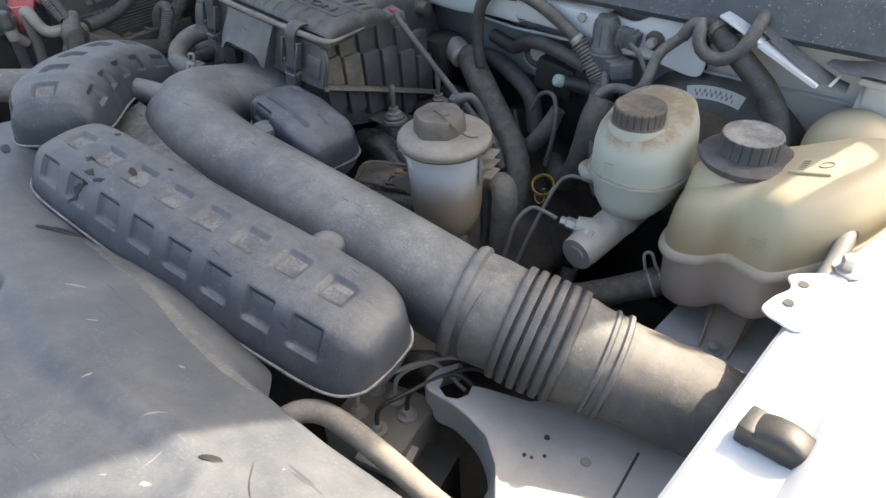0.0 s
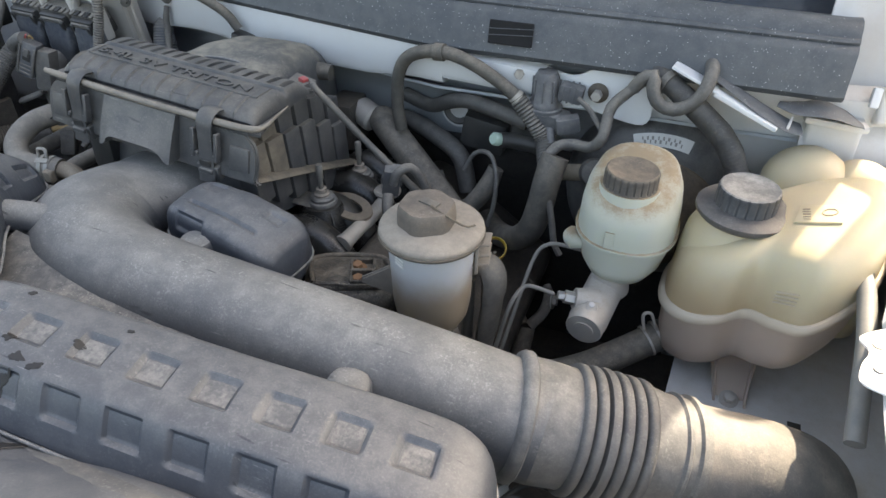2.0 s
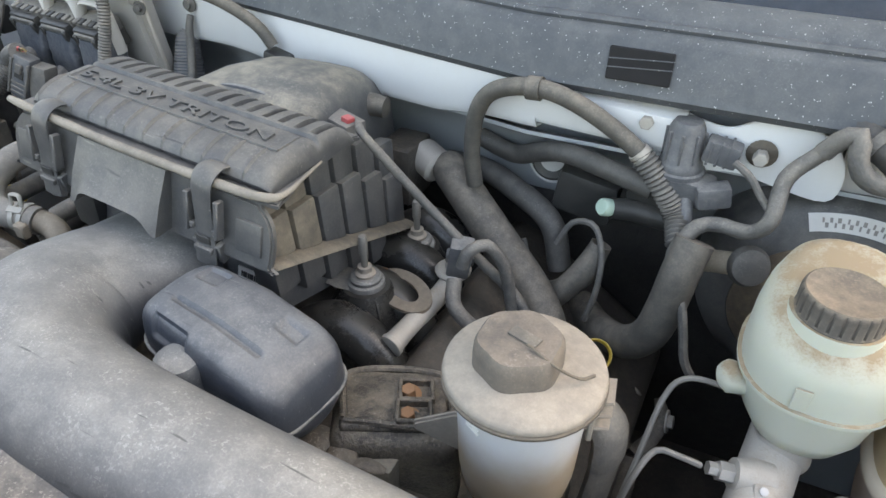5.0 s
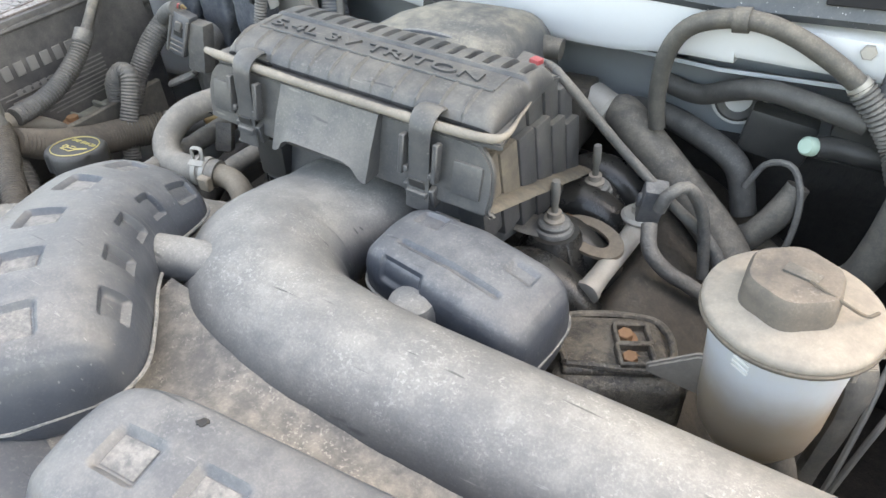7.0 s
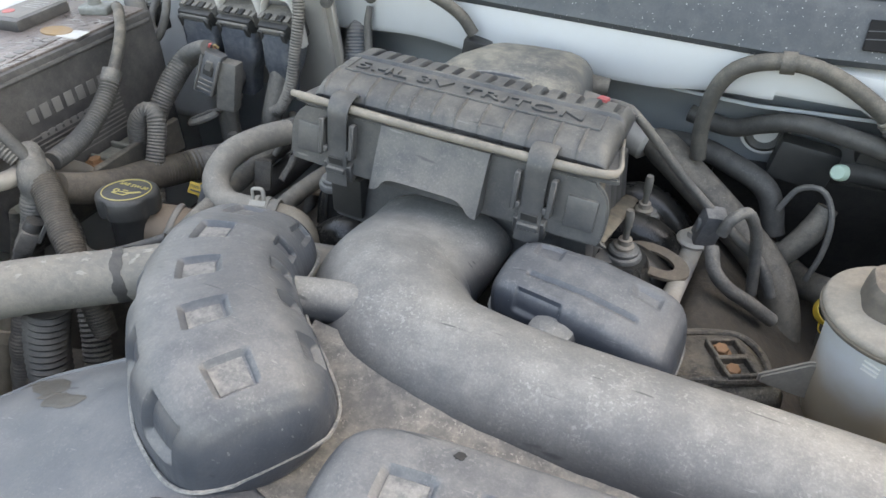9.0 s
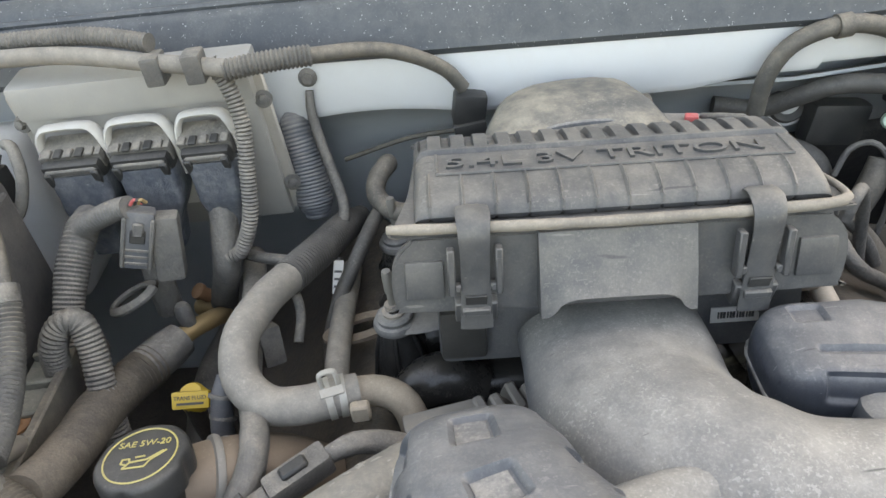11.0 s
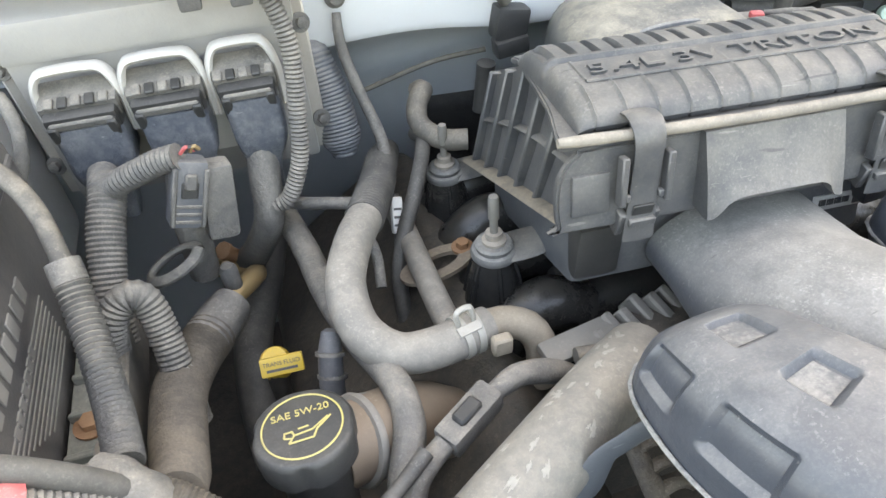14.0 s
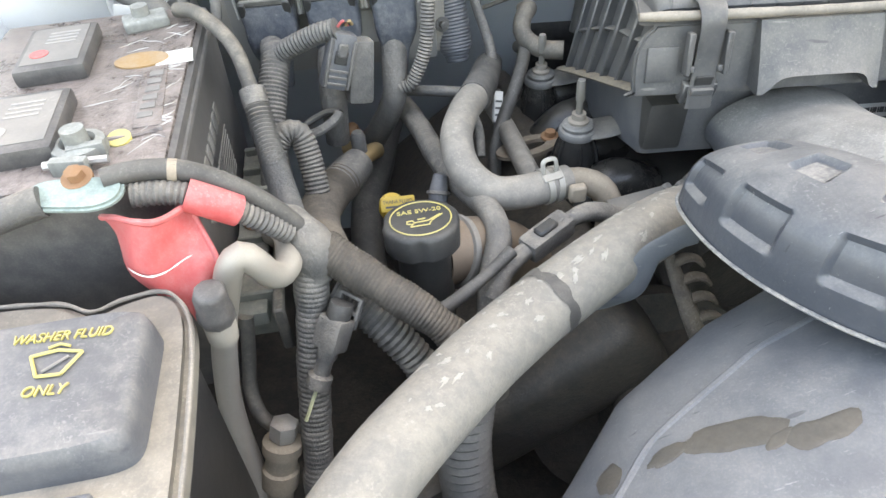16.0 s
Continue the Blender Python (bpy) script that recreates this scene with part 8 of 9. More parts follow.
def control_module():
    e = thing("engine_control_module", (-1.30, 0.89, 1.0), "beige dusty engine control module with three black plugs", "control module")
    m = Matrix.Translation((-1.287, 0.890, 1.112)) @ pose(0, 0, 0, 8, 0, -4)
    BOOT = dusty("blue_grey_boot", (0.040, 0.049, 0.064), (0.34, 0.33, 0.31), 0.46, 0.28, up=0.5, scale=26, bump=0.6, scratches=0.8, blotch=0.9)
    BAIL = dusty("dusty_white_bail", (0.46, 0.45, 0.425), (0.40, 0.37, 0.32), 0.6, 0.5, up=0.3, scale=30)
    part("case", rbox((-0.122, -0.004, -0.098), (0.122, 0.030, 0.098), 0.004, 2, m), dusty("beige_module_metal", (0.33, 0.32, 0.30), (0.34, 0.31, 0.265), 0.55, 0.45, metal=0.2), e)
    part("top_cover", rbox((-0.124, -0.008, 0.060), (0.124, 0.040, 0.100), 0.006, 2, m), dusty("beige_module_cover", (0.29, 0.285, 0.27), (0.32, 0.295, 0.255), 0.55, 0.4), e)
    for s in (-1, 1):
        part("side_flange", rbox((s * 0.122 - 0.012, 0.004, -0.095), (s * 0.122 + 0.012, 0.010, 0.085), 0.002, 1, m), ALU, e)
        bolt("flange_bolt", m @ Vector((s * 0.130, 0.002, -0.055)), (s * 0.3, -1, 0.2), 0.0055, 0.008, LOOM, e)
        bolt("flange_bolt", m @ Vector((s * 0.128, 0.002, 0.055)), (s * 0.3, -1, 0.2), 0.0055, 0.008, LOOM, e)
    for dx, w in ((-0.068, 0.034), (0.003, 0.034), (0.071, 0.029)):
        q = m @ Matrix.Translation((dx, 0, 0))
        plug = part("plug", rbox((-w + 0.004, -0.050, 0.006), (w - 0.004, -0.004, 0.046), 0.005, 2, q @ pose(0, 0, 0, 10)), BLACK, e, "black plug")
        part("plug_cap", rbox((-w + 0.002, -0.040, 0.030), (w - 0.002, -0.006, 0.050), 0.003, 2, q @ pose(0, 0, 0, 10)), LOOM, plug)
        for k in range(5):
            part("lever", rbox((-0.004, -0.042, 0.049), (0.004, -0.030, 0.053), 0.001, 1, q @ Matrix.Translation((-0.022 + 0.011 * k, 0, 0)) @ pose(0, 0, 0, 10)), BLACK if k % 2 else LOOM, plug)
        part("latch", rbox((-w + 0.008, -0.0525, 0.034), (w - 0.008, -0.048, 0.042), 0.0015, 1, q @ pose(0, 0, 0, 10)), LOOM, plug)
        for s in (-1, 1):
            part("latch_hook", rbox((-0.004, -0.055, 0.022), (0.004, -0.048, 0.040), 0.0015, 1, q @ Matrix.Translation((s * (w - 0.010), 0, 0)) @ pose(0, 0, 0, 10)), BLACK, plug)
        bail = [q @ Vector(p) for p in ((-w, -0.030, 0.000), (-w, -0.030, 0.040), (-w + 0.007, -0.027, 0.060), (-w * 0.4, -0.025, 0.063), (w * 0.4, -0.025, 0.063), (w - 0.007, -0.027, 0.060), (w, -0.030, 0.040), (w, -0.030, 0.000))]
        part("bail", sweep(bail, 0.0036, 8, 0.004, None, 2.4, up=(0, 1, 0)), BAIL, plug, "white bail")
        rings = []
        for t in range(13):
            u = t / 12
            hw = (w - 0.003) * lerp_list((0, 0.06, 0.45, 0.70, 1.0), (0.90, 0.97, 0.94, 0.58, 0.50), u)
            dp = lerp_list((0, 0.45, 0.7, 1), (0.024, 0.024, 0.017, 0.014), u)
            c = q @ Vector((0.002 * math.sin(5 * u), -0.034 - 0.022 * u, 0.024 - 0.098 * u))
            rings.append([c + m.to_3x3() @ Vector((hw * math.copysign(abs(math.cos(a)) ** 0.35, math.cos(a)) * (1 + 0.04 * noise.noise(Vector((a * 2, u * 9, dx * 50)))), dp * math.copysign(abs(math.sin(a)) ** 0.35, math.sin(a)) * (1 + 0.06 * noise.noise(Vector((a * 3, u * 14, dx * 30)))), 0)) for a in (2 * math.pi * j / 28 for j in range(28))])
        part("boot", loft(rings), BOOT, plug, "dusty blue-grey boot", 50)
    part("label", rbox((-0.034, -0.0065, -0.035), (0.034, -0.0045, 0.008), 0.0005, 1, m @ Matrix.Translation((0.018, 0, -0.030))), PAPER, e, "white label")
    for k in range(8):
        part("print", rbox((-0.004, -0.0075, -0.001), (0.004, -0.0060, 0.001), 0, 1, m @ Matrix.Translation((-0.008, 0, -0.060 + k * 0.004))), INK, e)
    return e


control_module()

# ---- hoses and looms, passenger side ----
R = thing("radiator_hose", (-1.15, 0.43, 0.99), "large pale grey radiator hose with a dark band", "hose")
RAD = [(-0.985, 0.540, 1.000), (-1.025, 0.512, 1.018), (-1.085, 0.474, 1.028), (-1.155, 0.434, 1.025), (-1.190, 0.409, 1.027), (-1.220, 0.385, 1.030), (-1.250, 0.357, 1.033), (-1.300, 0.310, 1.034), (-1.355, 0.250, 1.015), (-1.40, 0.19, 0.96)]
rad = sweep(RAD, 0.0275, 32)
rad.normal_update()
rad_skin = BVHTree.FromBMesh(rad)
part("hose", rad, dusty("pale_radiator_hose", (0.13, 0.125, 0.115), (0.32, 0.29, 0.24), 0.66, 0.55, up=0.3, scale=30, scratches=0.3, flecks=0.22, bump=0.3), R, "", 60)
# worn painted band with ragged edges, open below
band_bm = bmesh.new()
ax = Vector((-0.829, -0.559, 0.0)).normalized()
side_way = Vector((-ax.y, ax.x, 0))
rows = []
for k in range(41):
    a = radians(-62 + 236 * k / 40)
    w = 0.0058 * (1 + 0.55 * noise.noise(Vector((a * 2.2, 0.4, 0))) + 0.25 * noise.noise(Vector((a * 7, 1.4, 0)))) * min(1, 0.25 + 0.4 * min(k, 40 - k))
    rows.append([band_bm.verts.new(Vector((-1.155, 0.4342, 1.0253)) + ax * (w * s + 0.002 * noise.noise(Vector((a * 3, 4.0, 0)))) + (side_way * math.cos(a) + Vector((0, 0, math.sin(a)))) * 0.0281) for s in (-1, -0.4, 0.4, 1)])
for A, B in zip(rows, rows[1:]):
    for k in range(3):
        band_bm.faces.new((A[k], A[k + 1], B[k + 1], B[k]))
part("dark_band", band_bm, DARK_RUBBER, R, "worn dark painted band", 60)
PEEL = dusty("peeled_pale_skin", (0.24, 0.228, 0.20), (0.41, 0.38, 0.325), 0.5, 0.7, up=0.2, scale=60)
rnd = random.Random(11)
for k in range(60):
    s = rnd.uniform(0.04, 0.86)
    c = [float(np.interp(s * 0.42, np.cumsum([0] + [(Vector(q) - Vector(p)).length for p, q in zip(RAD, RAD[1:])]), [p[i] for p in RAD])) for i in (0, 1)]
    o = rnd.uniform(-0.021, 0.017)
    stain(R, rad_skin, "peeled_patch", c[0] + side_way.x * o, c[1] + side_way.y * o, rnd.uniform(0.0014, 0.0052), rnd.uniform(0.0008, 0.0020), 34 + rnd.uniform(-30, 30), PEEL, "", 0.9, 0.0005)
H = thing("heater_hose", (-1.15, 0.60, 1.0), "grey heater hose with a spring clamp", "hose")
part("hose", sweep([(-1.150, 0.735, 1.040), (-1.168, 0.700, 1.044), (-1.184, 0.655, 1.042), (-1.182, 0.618, 1.028), (-1.160, 0.598, 1.014), (-1.130, 0.594, 1.012), (-1.104, 0.598, 1.012), (-1.085, 0.602, 1.010)], 0.0165, 20), PALE_RUBBER, H)
part("taped_end", sweep([(-1.090, 0.905, 0.99), (-1.105, 0.865, 1.005), (-1.122, 0.810, 1.020), (-1.138, 0.765, 1.032), (-1.151, 0.733, 1.040)], [0.013, 0.0175, 0.018, 0.018, 0.0175], 18, corr=(0.005, 0.03)), DARK_RUBBER, H, "black ribbed sleeve")
part("stub", sweep([(-1.088, 0.602, 1.010), (-1.068, 0.604, 1.006), (-1.050, 0.598, 0.998), (-1.042, 0.590, 0.978), (-1.042, 0.588, 0.94)], 0.0135, 18), RIM, H, "tan metal stub")
band("clamp", H, (-1.112, 0.5965, 1.012), (-1.106, 0.598, 1.012), 0.0182, CLAMP, "pale spring clamp")
band("clamp", H, (-1.101, 0.599, 1.0115), (-1.095, 0.600, 1.011), 0.0182, CLAMP, "pale spring clamp")
part("clamp_bridge", rbox((-0.010, -0.004, -0.001), (0.010, 0.004, 0.001), 0.0005, 1, pose(-1.1035, 0.590, 1.0275, 25, 0, 12)), CLAMP, H)
part("clamp_ear", sweep([(-1.111, 0.594, 1.028), (-1.112, 0.595, 1.036), (-1.1115, 0.596, 1.0415), (-1.106, 0.598, 1.0425), (-1.100, 0.5985, 1.0415), (-1.0985, 0.597, 1.036), (-1.098, 0.596, 1.028)], 0.0019, 8, 0.002, None, 1.3), CLAMP, H, "clamp ear")
hose("coolant_pipe", "dull metal coolant pipe running to the engine", [(-1.104, 0.840, 0.962), (-1.105, 0.790, 0.972), (-1.108, 0.720, 0.984), (-1.109, 0.655, 0.990), (-1.108, 0.625, 0.990)], 0.0115, PALE_RUBBER, "pipe", n=18)
hose("fuel_rail_hose", "dark hose beside the air box mount", [(-1.062, 0.880, 1.020), (-1.060, 0.855, 1.030), (-1.075, 0.815, 1.025), (-1.094, 0.785, 1.005), (-1.110, 0.765, 0.985), (-1.125, 0.74, 0.955), (-1.13, 0.71, 0.92)], 0.008, DARK_RUBBER, n=12)
tg = thing("cable_tag", (-1.116, 0.789, 0.98), "white paper tag wrapped on a wire", "tag")
part("tag", rbox((-0.0055, -0.004, -0.018), (0.0055, 0.004, 0.018), 0.001, 1, pose(-1.112, 0.782, 0.996, -35, 12, 0)), PAPER, tg)
for k in range(3):
    part("print", rbox((-0.004, -0.0046, -0.0012), (0.004, -0.0038, 0.0012), 0, 1, pose(-1.112, 0.782, 0.996, -35, 12, 0) @ Matrix.Translation((0, 0, -0.010 + 0.008 * k))), INK, tg)
part("wire", sweep([(-1.109, 0.798, 1.010), (-1.113, 0.778, 0.985), (-1.122, 0.755, 0.955), (-1.13, 0.74, 0.92)], 0.0045, 8), BLACK, tg)
G = thing("ground_cable", (-1.11, 0.92, 1.1), "grey ground cable bolted to the white cowl", "cable")
part("cable", sweep([(-1.119, 0.922, 1.150), (-1.121, 0.916, 1.130), (-1.119, 0.910, 1.105), (-1.111, 0.893, 1.070), (-1.102, 0.870, 1.035), (-1.103, 0.85, 1.02)], [0.0045, 0.0055, 0.006, 0.0062, 0.0065, 0.007], 10), LOOM, G)
part("lug", lathe([(0.010, 0), (0.0105, 0.003), (0.006, 0.005), (0.006, 0.009), (0, 0.009)], 16, axis_to((-1.118, 0.926, 1.164), (-1.118, 0.88, 1.170))), LOOM, G, "ring lug")
hose("convoluted_hose", "blue-grey ribbed hose into the firewall", [(-1.150, 0.945, 1.120), (-1.147, 0.932, 1.102), (-1.142, 0.918, 1.065), (-1.139, 0.904, 1.025), (-1.138, 0.896, 1.003)], [0.010, 0.0175, 0.0220, 0.0220, 0.0140], dusty("blue_grey_hose", (0.07, 0.085, 0.105), DUST, 0.5, 0.5), n=20, corr=(0.0042, 0.03))
C = thing("cowl_hose", (-1.2, 0.84, 1.22), "grey hose and ribbed loom running along the cowl", "hose")
part("hose", sweep([(-1.66, 0.940, 1.215), (-1.50, 0.908, 1.232), (-1.35, 0.876, 1.238), (-1.24, 0.846, 1.227), (-1.176, 0.834, 1.218)], 0.0088, 14), PALE_RUBBER, C, "dusty tan hose")
part("ribbed_part", sweep([(-1.178, 0.834, 1.216), (-1.150, 0.835, 1.218), (-1.120, 0.839, 1.218), (-1.097, 0.844, 1.216)], 0.0098, 16, corr=(0.0042, 0.10)), LOOM, C, "ribbed loom")
part("hose_end", sweep([(-1.099, 0.844, 1.216), (-1.045, 0.862, 1.208), (-1.005, 0.876, 1.192), (-0.970, 0.886, 1.168), (-0.952, 0.890, 1.143)], 0.0076, 14), RUBBER, C)
for x in (-1.205, -1.245):
    part("clip", rbox((-0.009, -0.014, -0.014), (0.009, 0.014, 0.014), 0.003, 2, pose(x, 0.840 + (-1.205 - x) * 0.2, 1.222)), LOOM, C)
part("branch", sweep([(-1.245, 0.856, 1.244), (-1.31, 0.882, 1.250), (-1.40, 0.905, 1.248), (-1.52, 0.935, 1.24)], 0.0085, 10, corr=(0.005, 0.09)), LOOM, C)
pv = thing("purge_solenoid", (-0.945, 0.895, 1.09), "black purge solenoid at the end of the cowl hose", "valve")
part("body", rbox((-0.020, -0.012, -0.020), (0.016, 0.012, 0.014), 0.004, 2, pose(-0.945, 0.892, 1.122, 0, 10, 0)), BLACK, pv)
part("plug", rbox((-0.012, -0.010, -0.010), (0.024, 0.010, 0.008), 0.003, 2, pose(-0.955, 0.885, 1.098, 0, -5, 0)), BLACK, pv)
part("port", sweep([(-0.978, 0.880, 1.085), (-0.980, 0.882, 1.060), (-0.985, 0.88, 1.03)], 0.010, 12), BLACK, pv)
hose("breather_hose", "grey breather hose bending to the air box", [(-1.05, 0.905, 1.055), (-1.045, 0.895, 1.062), (-1.058, 0.875, 1.058), (-1.062, 0.855, 1.046), (-1.045, 0.835, 1.036), (-1.02, 0.825, 1.035)], 0.011, RUBBER, n=14)
hose("brake_pipe", "thin steel pipe along the firewall", [(-1.10, 0.95, 1.045), (-1.02, 0.945, 1.065), (-0.96, 0.93, 1.075)], 0.003, RUBBER, "pipe", n=8)
# module looms
hose("module_loom", "thin ribbed grey loom beside the module", [(-1.192, 0.842, 1.225), (-1.180, 0.838, 1.195), (-1.176, 0.829, 1.160), (-1.182, 0.818, 1.115), (-1.190, 0.808, 1.070), (-1.207, 0.802, 1.035), (-1.222, 0.802, 1.026)], 0.0078, LOOM, "cable", n=12, corr=(0.0040, 0.11))
hose("module_loom", "taped grey loom hanging from the narrow plug", [(-1.222, 0.838, 1.075), (-1.226, 0.822, 1.045), (-1.232, 0.808, 1.010), (-1.250, 0.826, 0.965), (-1.265, 0.85, 0.93)], [0.016, 0.015, 0.0145, 0.015, 0.016], LOOM, "cable", n=14, rough=0.06)
hose("module_loom", "taped grey loom hanging from the middle plug", [(-1.295, 0.838, 1.070), (-1.300, 0.815, 1.045), (-1.302, 0.800, 1.015), (-1.305, 0.80, 0.97)], [0.016, 0.016, 0.015, 0.015], LOOM, "cable", n=14, rough=0.06)
hose("module_loom", "taped grey loom hanging from the end plug", [(-1.362, 0.845, 1.080), (-1.357, 0.815, 1.085), (-1.355, 0.795, 1.085), (-1.363, 0.765, 1.062), (-1.370, 0.735, 1.030), (-1.374, 0.71, 0.99)], [0.013, 0.014, 0.0155, 0.016, 0.014, 0.014], LOOM, "cable", n=16, corr=(0.0044, 0.04))
hose("module_loom", "ribbed loom looping down behind the battery", [(-1.378, 0.690, 0.985), (-1.368, 0.690, 1.030), (-1.353, 0.697, 1.050), (-1.338, 0.697, 1.046), (-1.332, 0.684, 1.020), (-1.330, 0.664, 0.985), (-1.33, 0.65, 0.94)], 0.0125, LOOM, "cable", n=16, corr=(0.0044, 0.05))
rl = thing("relay_plug", (-1.29, 0.77, 1.06), "blue-black relay plug with a ribbed loom", "plug")
part("loom", sweep([(-1.352, 0.792, 1.090), (-1.335, 0.784, 1.102), (-1.305, 0.775, 1.116), (-1.285, 0.768, 1.122)], 0.0105, 14, corr=(0.0044, 0.07)), LOOM, rl, "ribbed loom")
part("plug", rbox((-0.014, -0.011, -0.032), (0.014, 0.011, 0.028), 0.004, 2, pose(-1.288, 0.768, 1.090, -8, 22, 10)), dusty("blue_black_plug", (0.045, 0.055, 0.07), DUST, 0.45, 0.4), rl)
part("socket", rbox((-0.012, -0.013, -0.045), (0.016, 0.013, 0.024), 0.005, 2, pose(-1.268, 0.776, 1.080, -8, 10, 10)), LOOM, rl)
mr = pose(-1.288, 0.768, 1.090, -8, 22, 10)
for s in (-1, 1):
    part("guide_rail", rbox((s * 0.0125 - 0.002, -0.0135, -0.030), (s * 0.0125 + 0.002, -0.0095, 0.022), 0.001, 1, mr), LOOM, rl)
part("latch_window", rbox((-0.007, -0.0125, -0.004), (0.007, -0.0100, 0.010), 0.001, 1, mr), BLACK, rl, "dark latch window")
part("latch", rbox((-0.005, -0.0150, 0.004), (0.005, -0.0110, 0.018), 0.0015, 1, mr), LOOM, rl)
for k in range(3):
    part("rib", rbox((-0.0125, -0.0122, -0.027 + 0.007 * k), (0.0125, -0.0105, -0.024 + 0.007 * k), 0.0006, 1, mr), LOOM, rl)
for k, mt in enumerate((RED, BLACK, BRASS)):
    part("wire", sweep([(-1.283 + 0.004 * k, 0.768, 1.124), (-1.277 + 0.003 * k, 0.766, 1.130), (-1.272 + 0.002 * k, 0.769, 1.124)], 0.0017, 6, 0.003), mt, rl)
hk = bmesh.new()
sweep([Vector((-1.322 + 0.024 * math.cos(a), 0.770 + 0.016 * math.sin(a), 1.014 + 0.010 * math.cos(a))) for a in (2 * math.pi * k / 20 for k in range(21))], 0.0055, 8, 0.005, None, 0.7, False, bm=hk)
part("hook", hk, LOOM, rl, "moulded hook")
# main trunk at the battery
L = thing("engine_harness", (-1.34, 0.55, 0.95), "taped grey engine harness with ribbed sleeves", "harness")
part("upper_cable", sweep([(-1.435, 0.775, 1.158), (-1.417, 0.760, 1.160), (-1.394, 0.735, 1.150), (-1.380, 0.712, 1.136), (-1.373, 0.690, 1.118), (-1.369, 0.672, 1.104)], 0.0072, 14), RUBBER, L, "smooth grey cable")
part("sleeve", sweep([(-1.369, 0.674, 1.106), (-1.365, 0.652, 1.088), (-1.358, 0.615, 1.070), (-1.350, 0.575, 1.062), (-1.343, 0.535, 1.062)], 0.0112, 16, corr=(0.0046, 0.11)), LOOM, L, "ribbed sleeve")
part("sleeve_end", sweep([(-1.3705, 0.680, 1.112), (-1.368, 0.668, 1.101)], 0.0122, 16), LOOM, L)
part("joint", sweep([(-1.352, 0.520, 1.085), (-1.338, 0.508, 1.080), (-1.328, 0.498, 1.064), (-1.330, 0.492, 1.040)], [0.011, 0.016, 0.0175, 0.0155], 18, 0.004, rough=0.22), LOOM, L, "taped joint")
part("trunk", sweep([(-1.332, 0.494, 1.052), (-1.338, 0.482, 1.015), (-1.345, 0.466, 0.975), (-1.352, 0.445, 0.930), (-1.36, 0.42, 0.87), (-1.37, 0.40, 0.80)], 0.0138, 18, corr=(0.0046, 0.028), rough=0.14), LOOM, L, "taped trunk")
part("braided_branch", sweep([(-1.330, 0.505, 1.066), (-1.308, 0.492, 1.052), (-1.276, 0.470, 1.034), (-1.242, 0.448, 1.012), (-1.214, 0.430, 0.980), (-1.20, 0.42, 0.94)], [0.0150, 0.0150, 0.0145, 0.014, 0.013, 0.013], 18, corr=(0.0034, 0.025), rough=0.16), dusty("dark_braided_sleeve", (0.034, 0.030, 0.026), (0.20, 0.165, 0.125), 0.5, 0.7, up=0.5, scale=30, bump=0.6, flecks=0.1), L, "brown braided branch")
part("ribbed_branch", sweep([(-1.322, 0.500, 1.015), (-1.302, 0.492, 1.000), (-1.279, 0.473, 0.980), (-1.257, 0.456, 0.950), (-1.240, 0.43, 0.90), (-1.23, 0.40, 0.84)], 0.0150, 20, corr=(0.0058, 0.07)), LOOM, L, "ribbed branch")
part("thin_branch", sweep([(-1.282, 0.482, 1.038), (-1.262, 0.470, 1.012), (-1.240, 0.468, 1.000), (-1.215, 0.476, 1.006), (-1.188, 0.490, 1.014), (-1.165, 0.505, 1.020)], [0.007, 0.0065, 0.0065, 0.006, 0.0055, 0.006], 10), DARK_RUBBER, L, "thin black branch")
part("heat_branch", sweep([(-1.318, 0.510, 1.048), (-1.322, 0.545, 1.024), (-1.330, 0.600, 0.996), (-1.332, 0.650, 0.980), (-1.322, 0.690, 0.970), (-1.306, 0.720, 0.966)], [0.016, 0.018, 0.0195, 0.0205, 0.0205, 0.021], 18, corr=(0.0052, 0.085)), BROWN_LOOM, L, "brown ribbed branch")
part("tape_end", sweep([(-1.312, 0.712, 0.967), (-1.296, 0.735, 0.966), (-1.284, 0.752, 0.966)], [0.0215, 0.0215, 0.019], 16), LOOM, L, "grey tape end")
cn = thing("sensor_plug", (-1.315, 0.485, 0.98), "grey plug with a thin yellow-green wire", "plug")
pa, pb = Vector((-1.314, 0.466, 1.026)), Vector((-1.338, 0.443, 0.980))
mq = axis_to(pa, pb)
part("body", rbox((-0.0120, -0.0095, 0.008), (0.0120, 0.0095, 0.036), 0.003, 2, mq), LOOM, cn)
part("neck", lathe([(0.0085, 0.034), (0.0090, 0.042), (0.0070, 0.046), (0.0070, 0.058), (0.0105, 0.060), (0.0105, 0.070), (0, 0.071)], 16, mq), LOOM, cn)
for s in (-1, 1):
    part("latch_side", rbox((s * 0.0105 - 0.0016, -0.013, -0.010), (s * 0.0105 + 0.0016, -0.008, 0.016), 0.0008, 1, mq), LOOM, cn)
for z in (-0.009, 0.004, 0.015):
    part("latch_bar", rbox((-0.0120, -0.013, z - 0.0016), (0.0120, -0.0085, z + 0.0016), 0.0008, 1, mq), LOOM, cn)
part("seal", lathe([(0.0095, -0.004), (0.0100, 0.0), (0.0100, 0.008), (0.0090, 0.010)], 16, mq), DARK_RUBBER, cn, "dark rubber seal")
part("wire", sweep([pb + Vector((0, 0, -0.004)), (-1.346, 0.434, 0.966), (-1.352, 0.425, 0.958), (-1.357, 0.420, 0.950)], 0.0016, 8), dusty("lime_wire", (0.40, 0.41, 0.22), DUST, 0.4, 0.5), cn)
bf = thing("heater_fitting", (-1.28, 0.79, 0.95), "brass elbow fitting with a grey cap", "fitting")
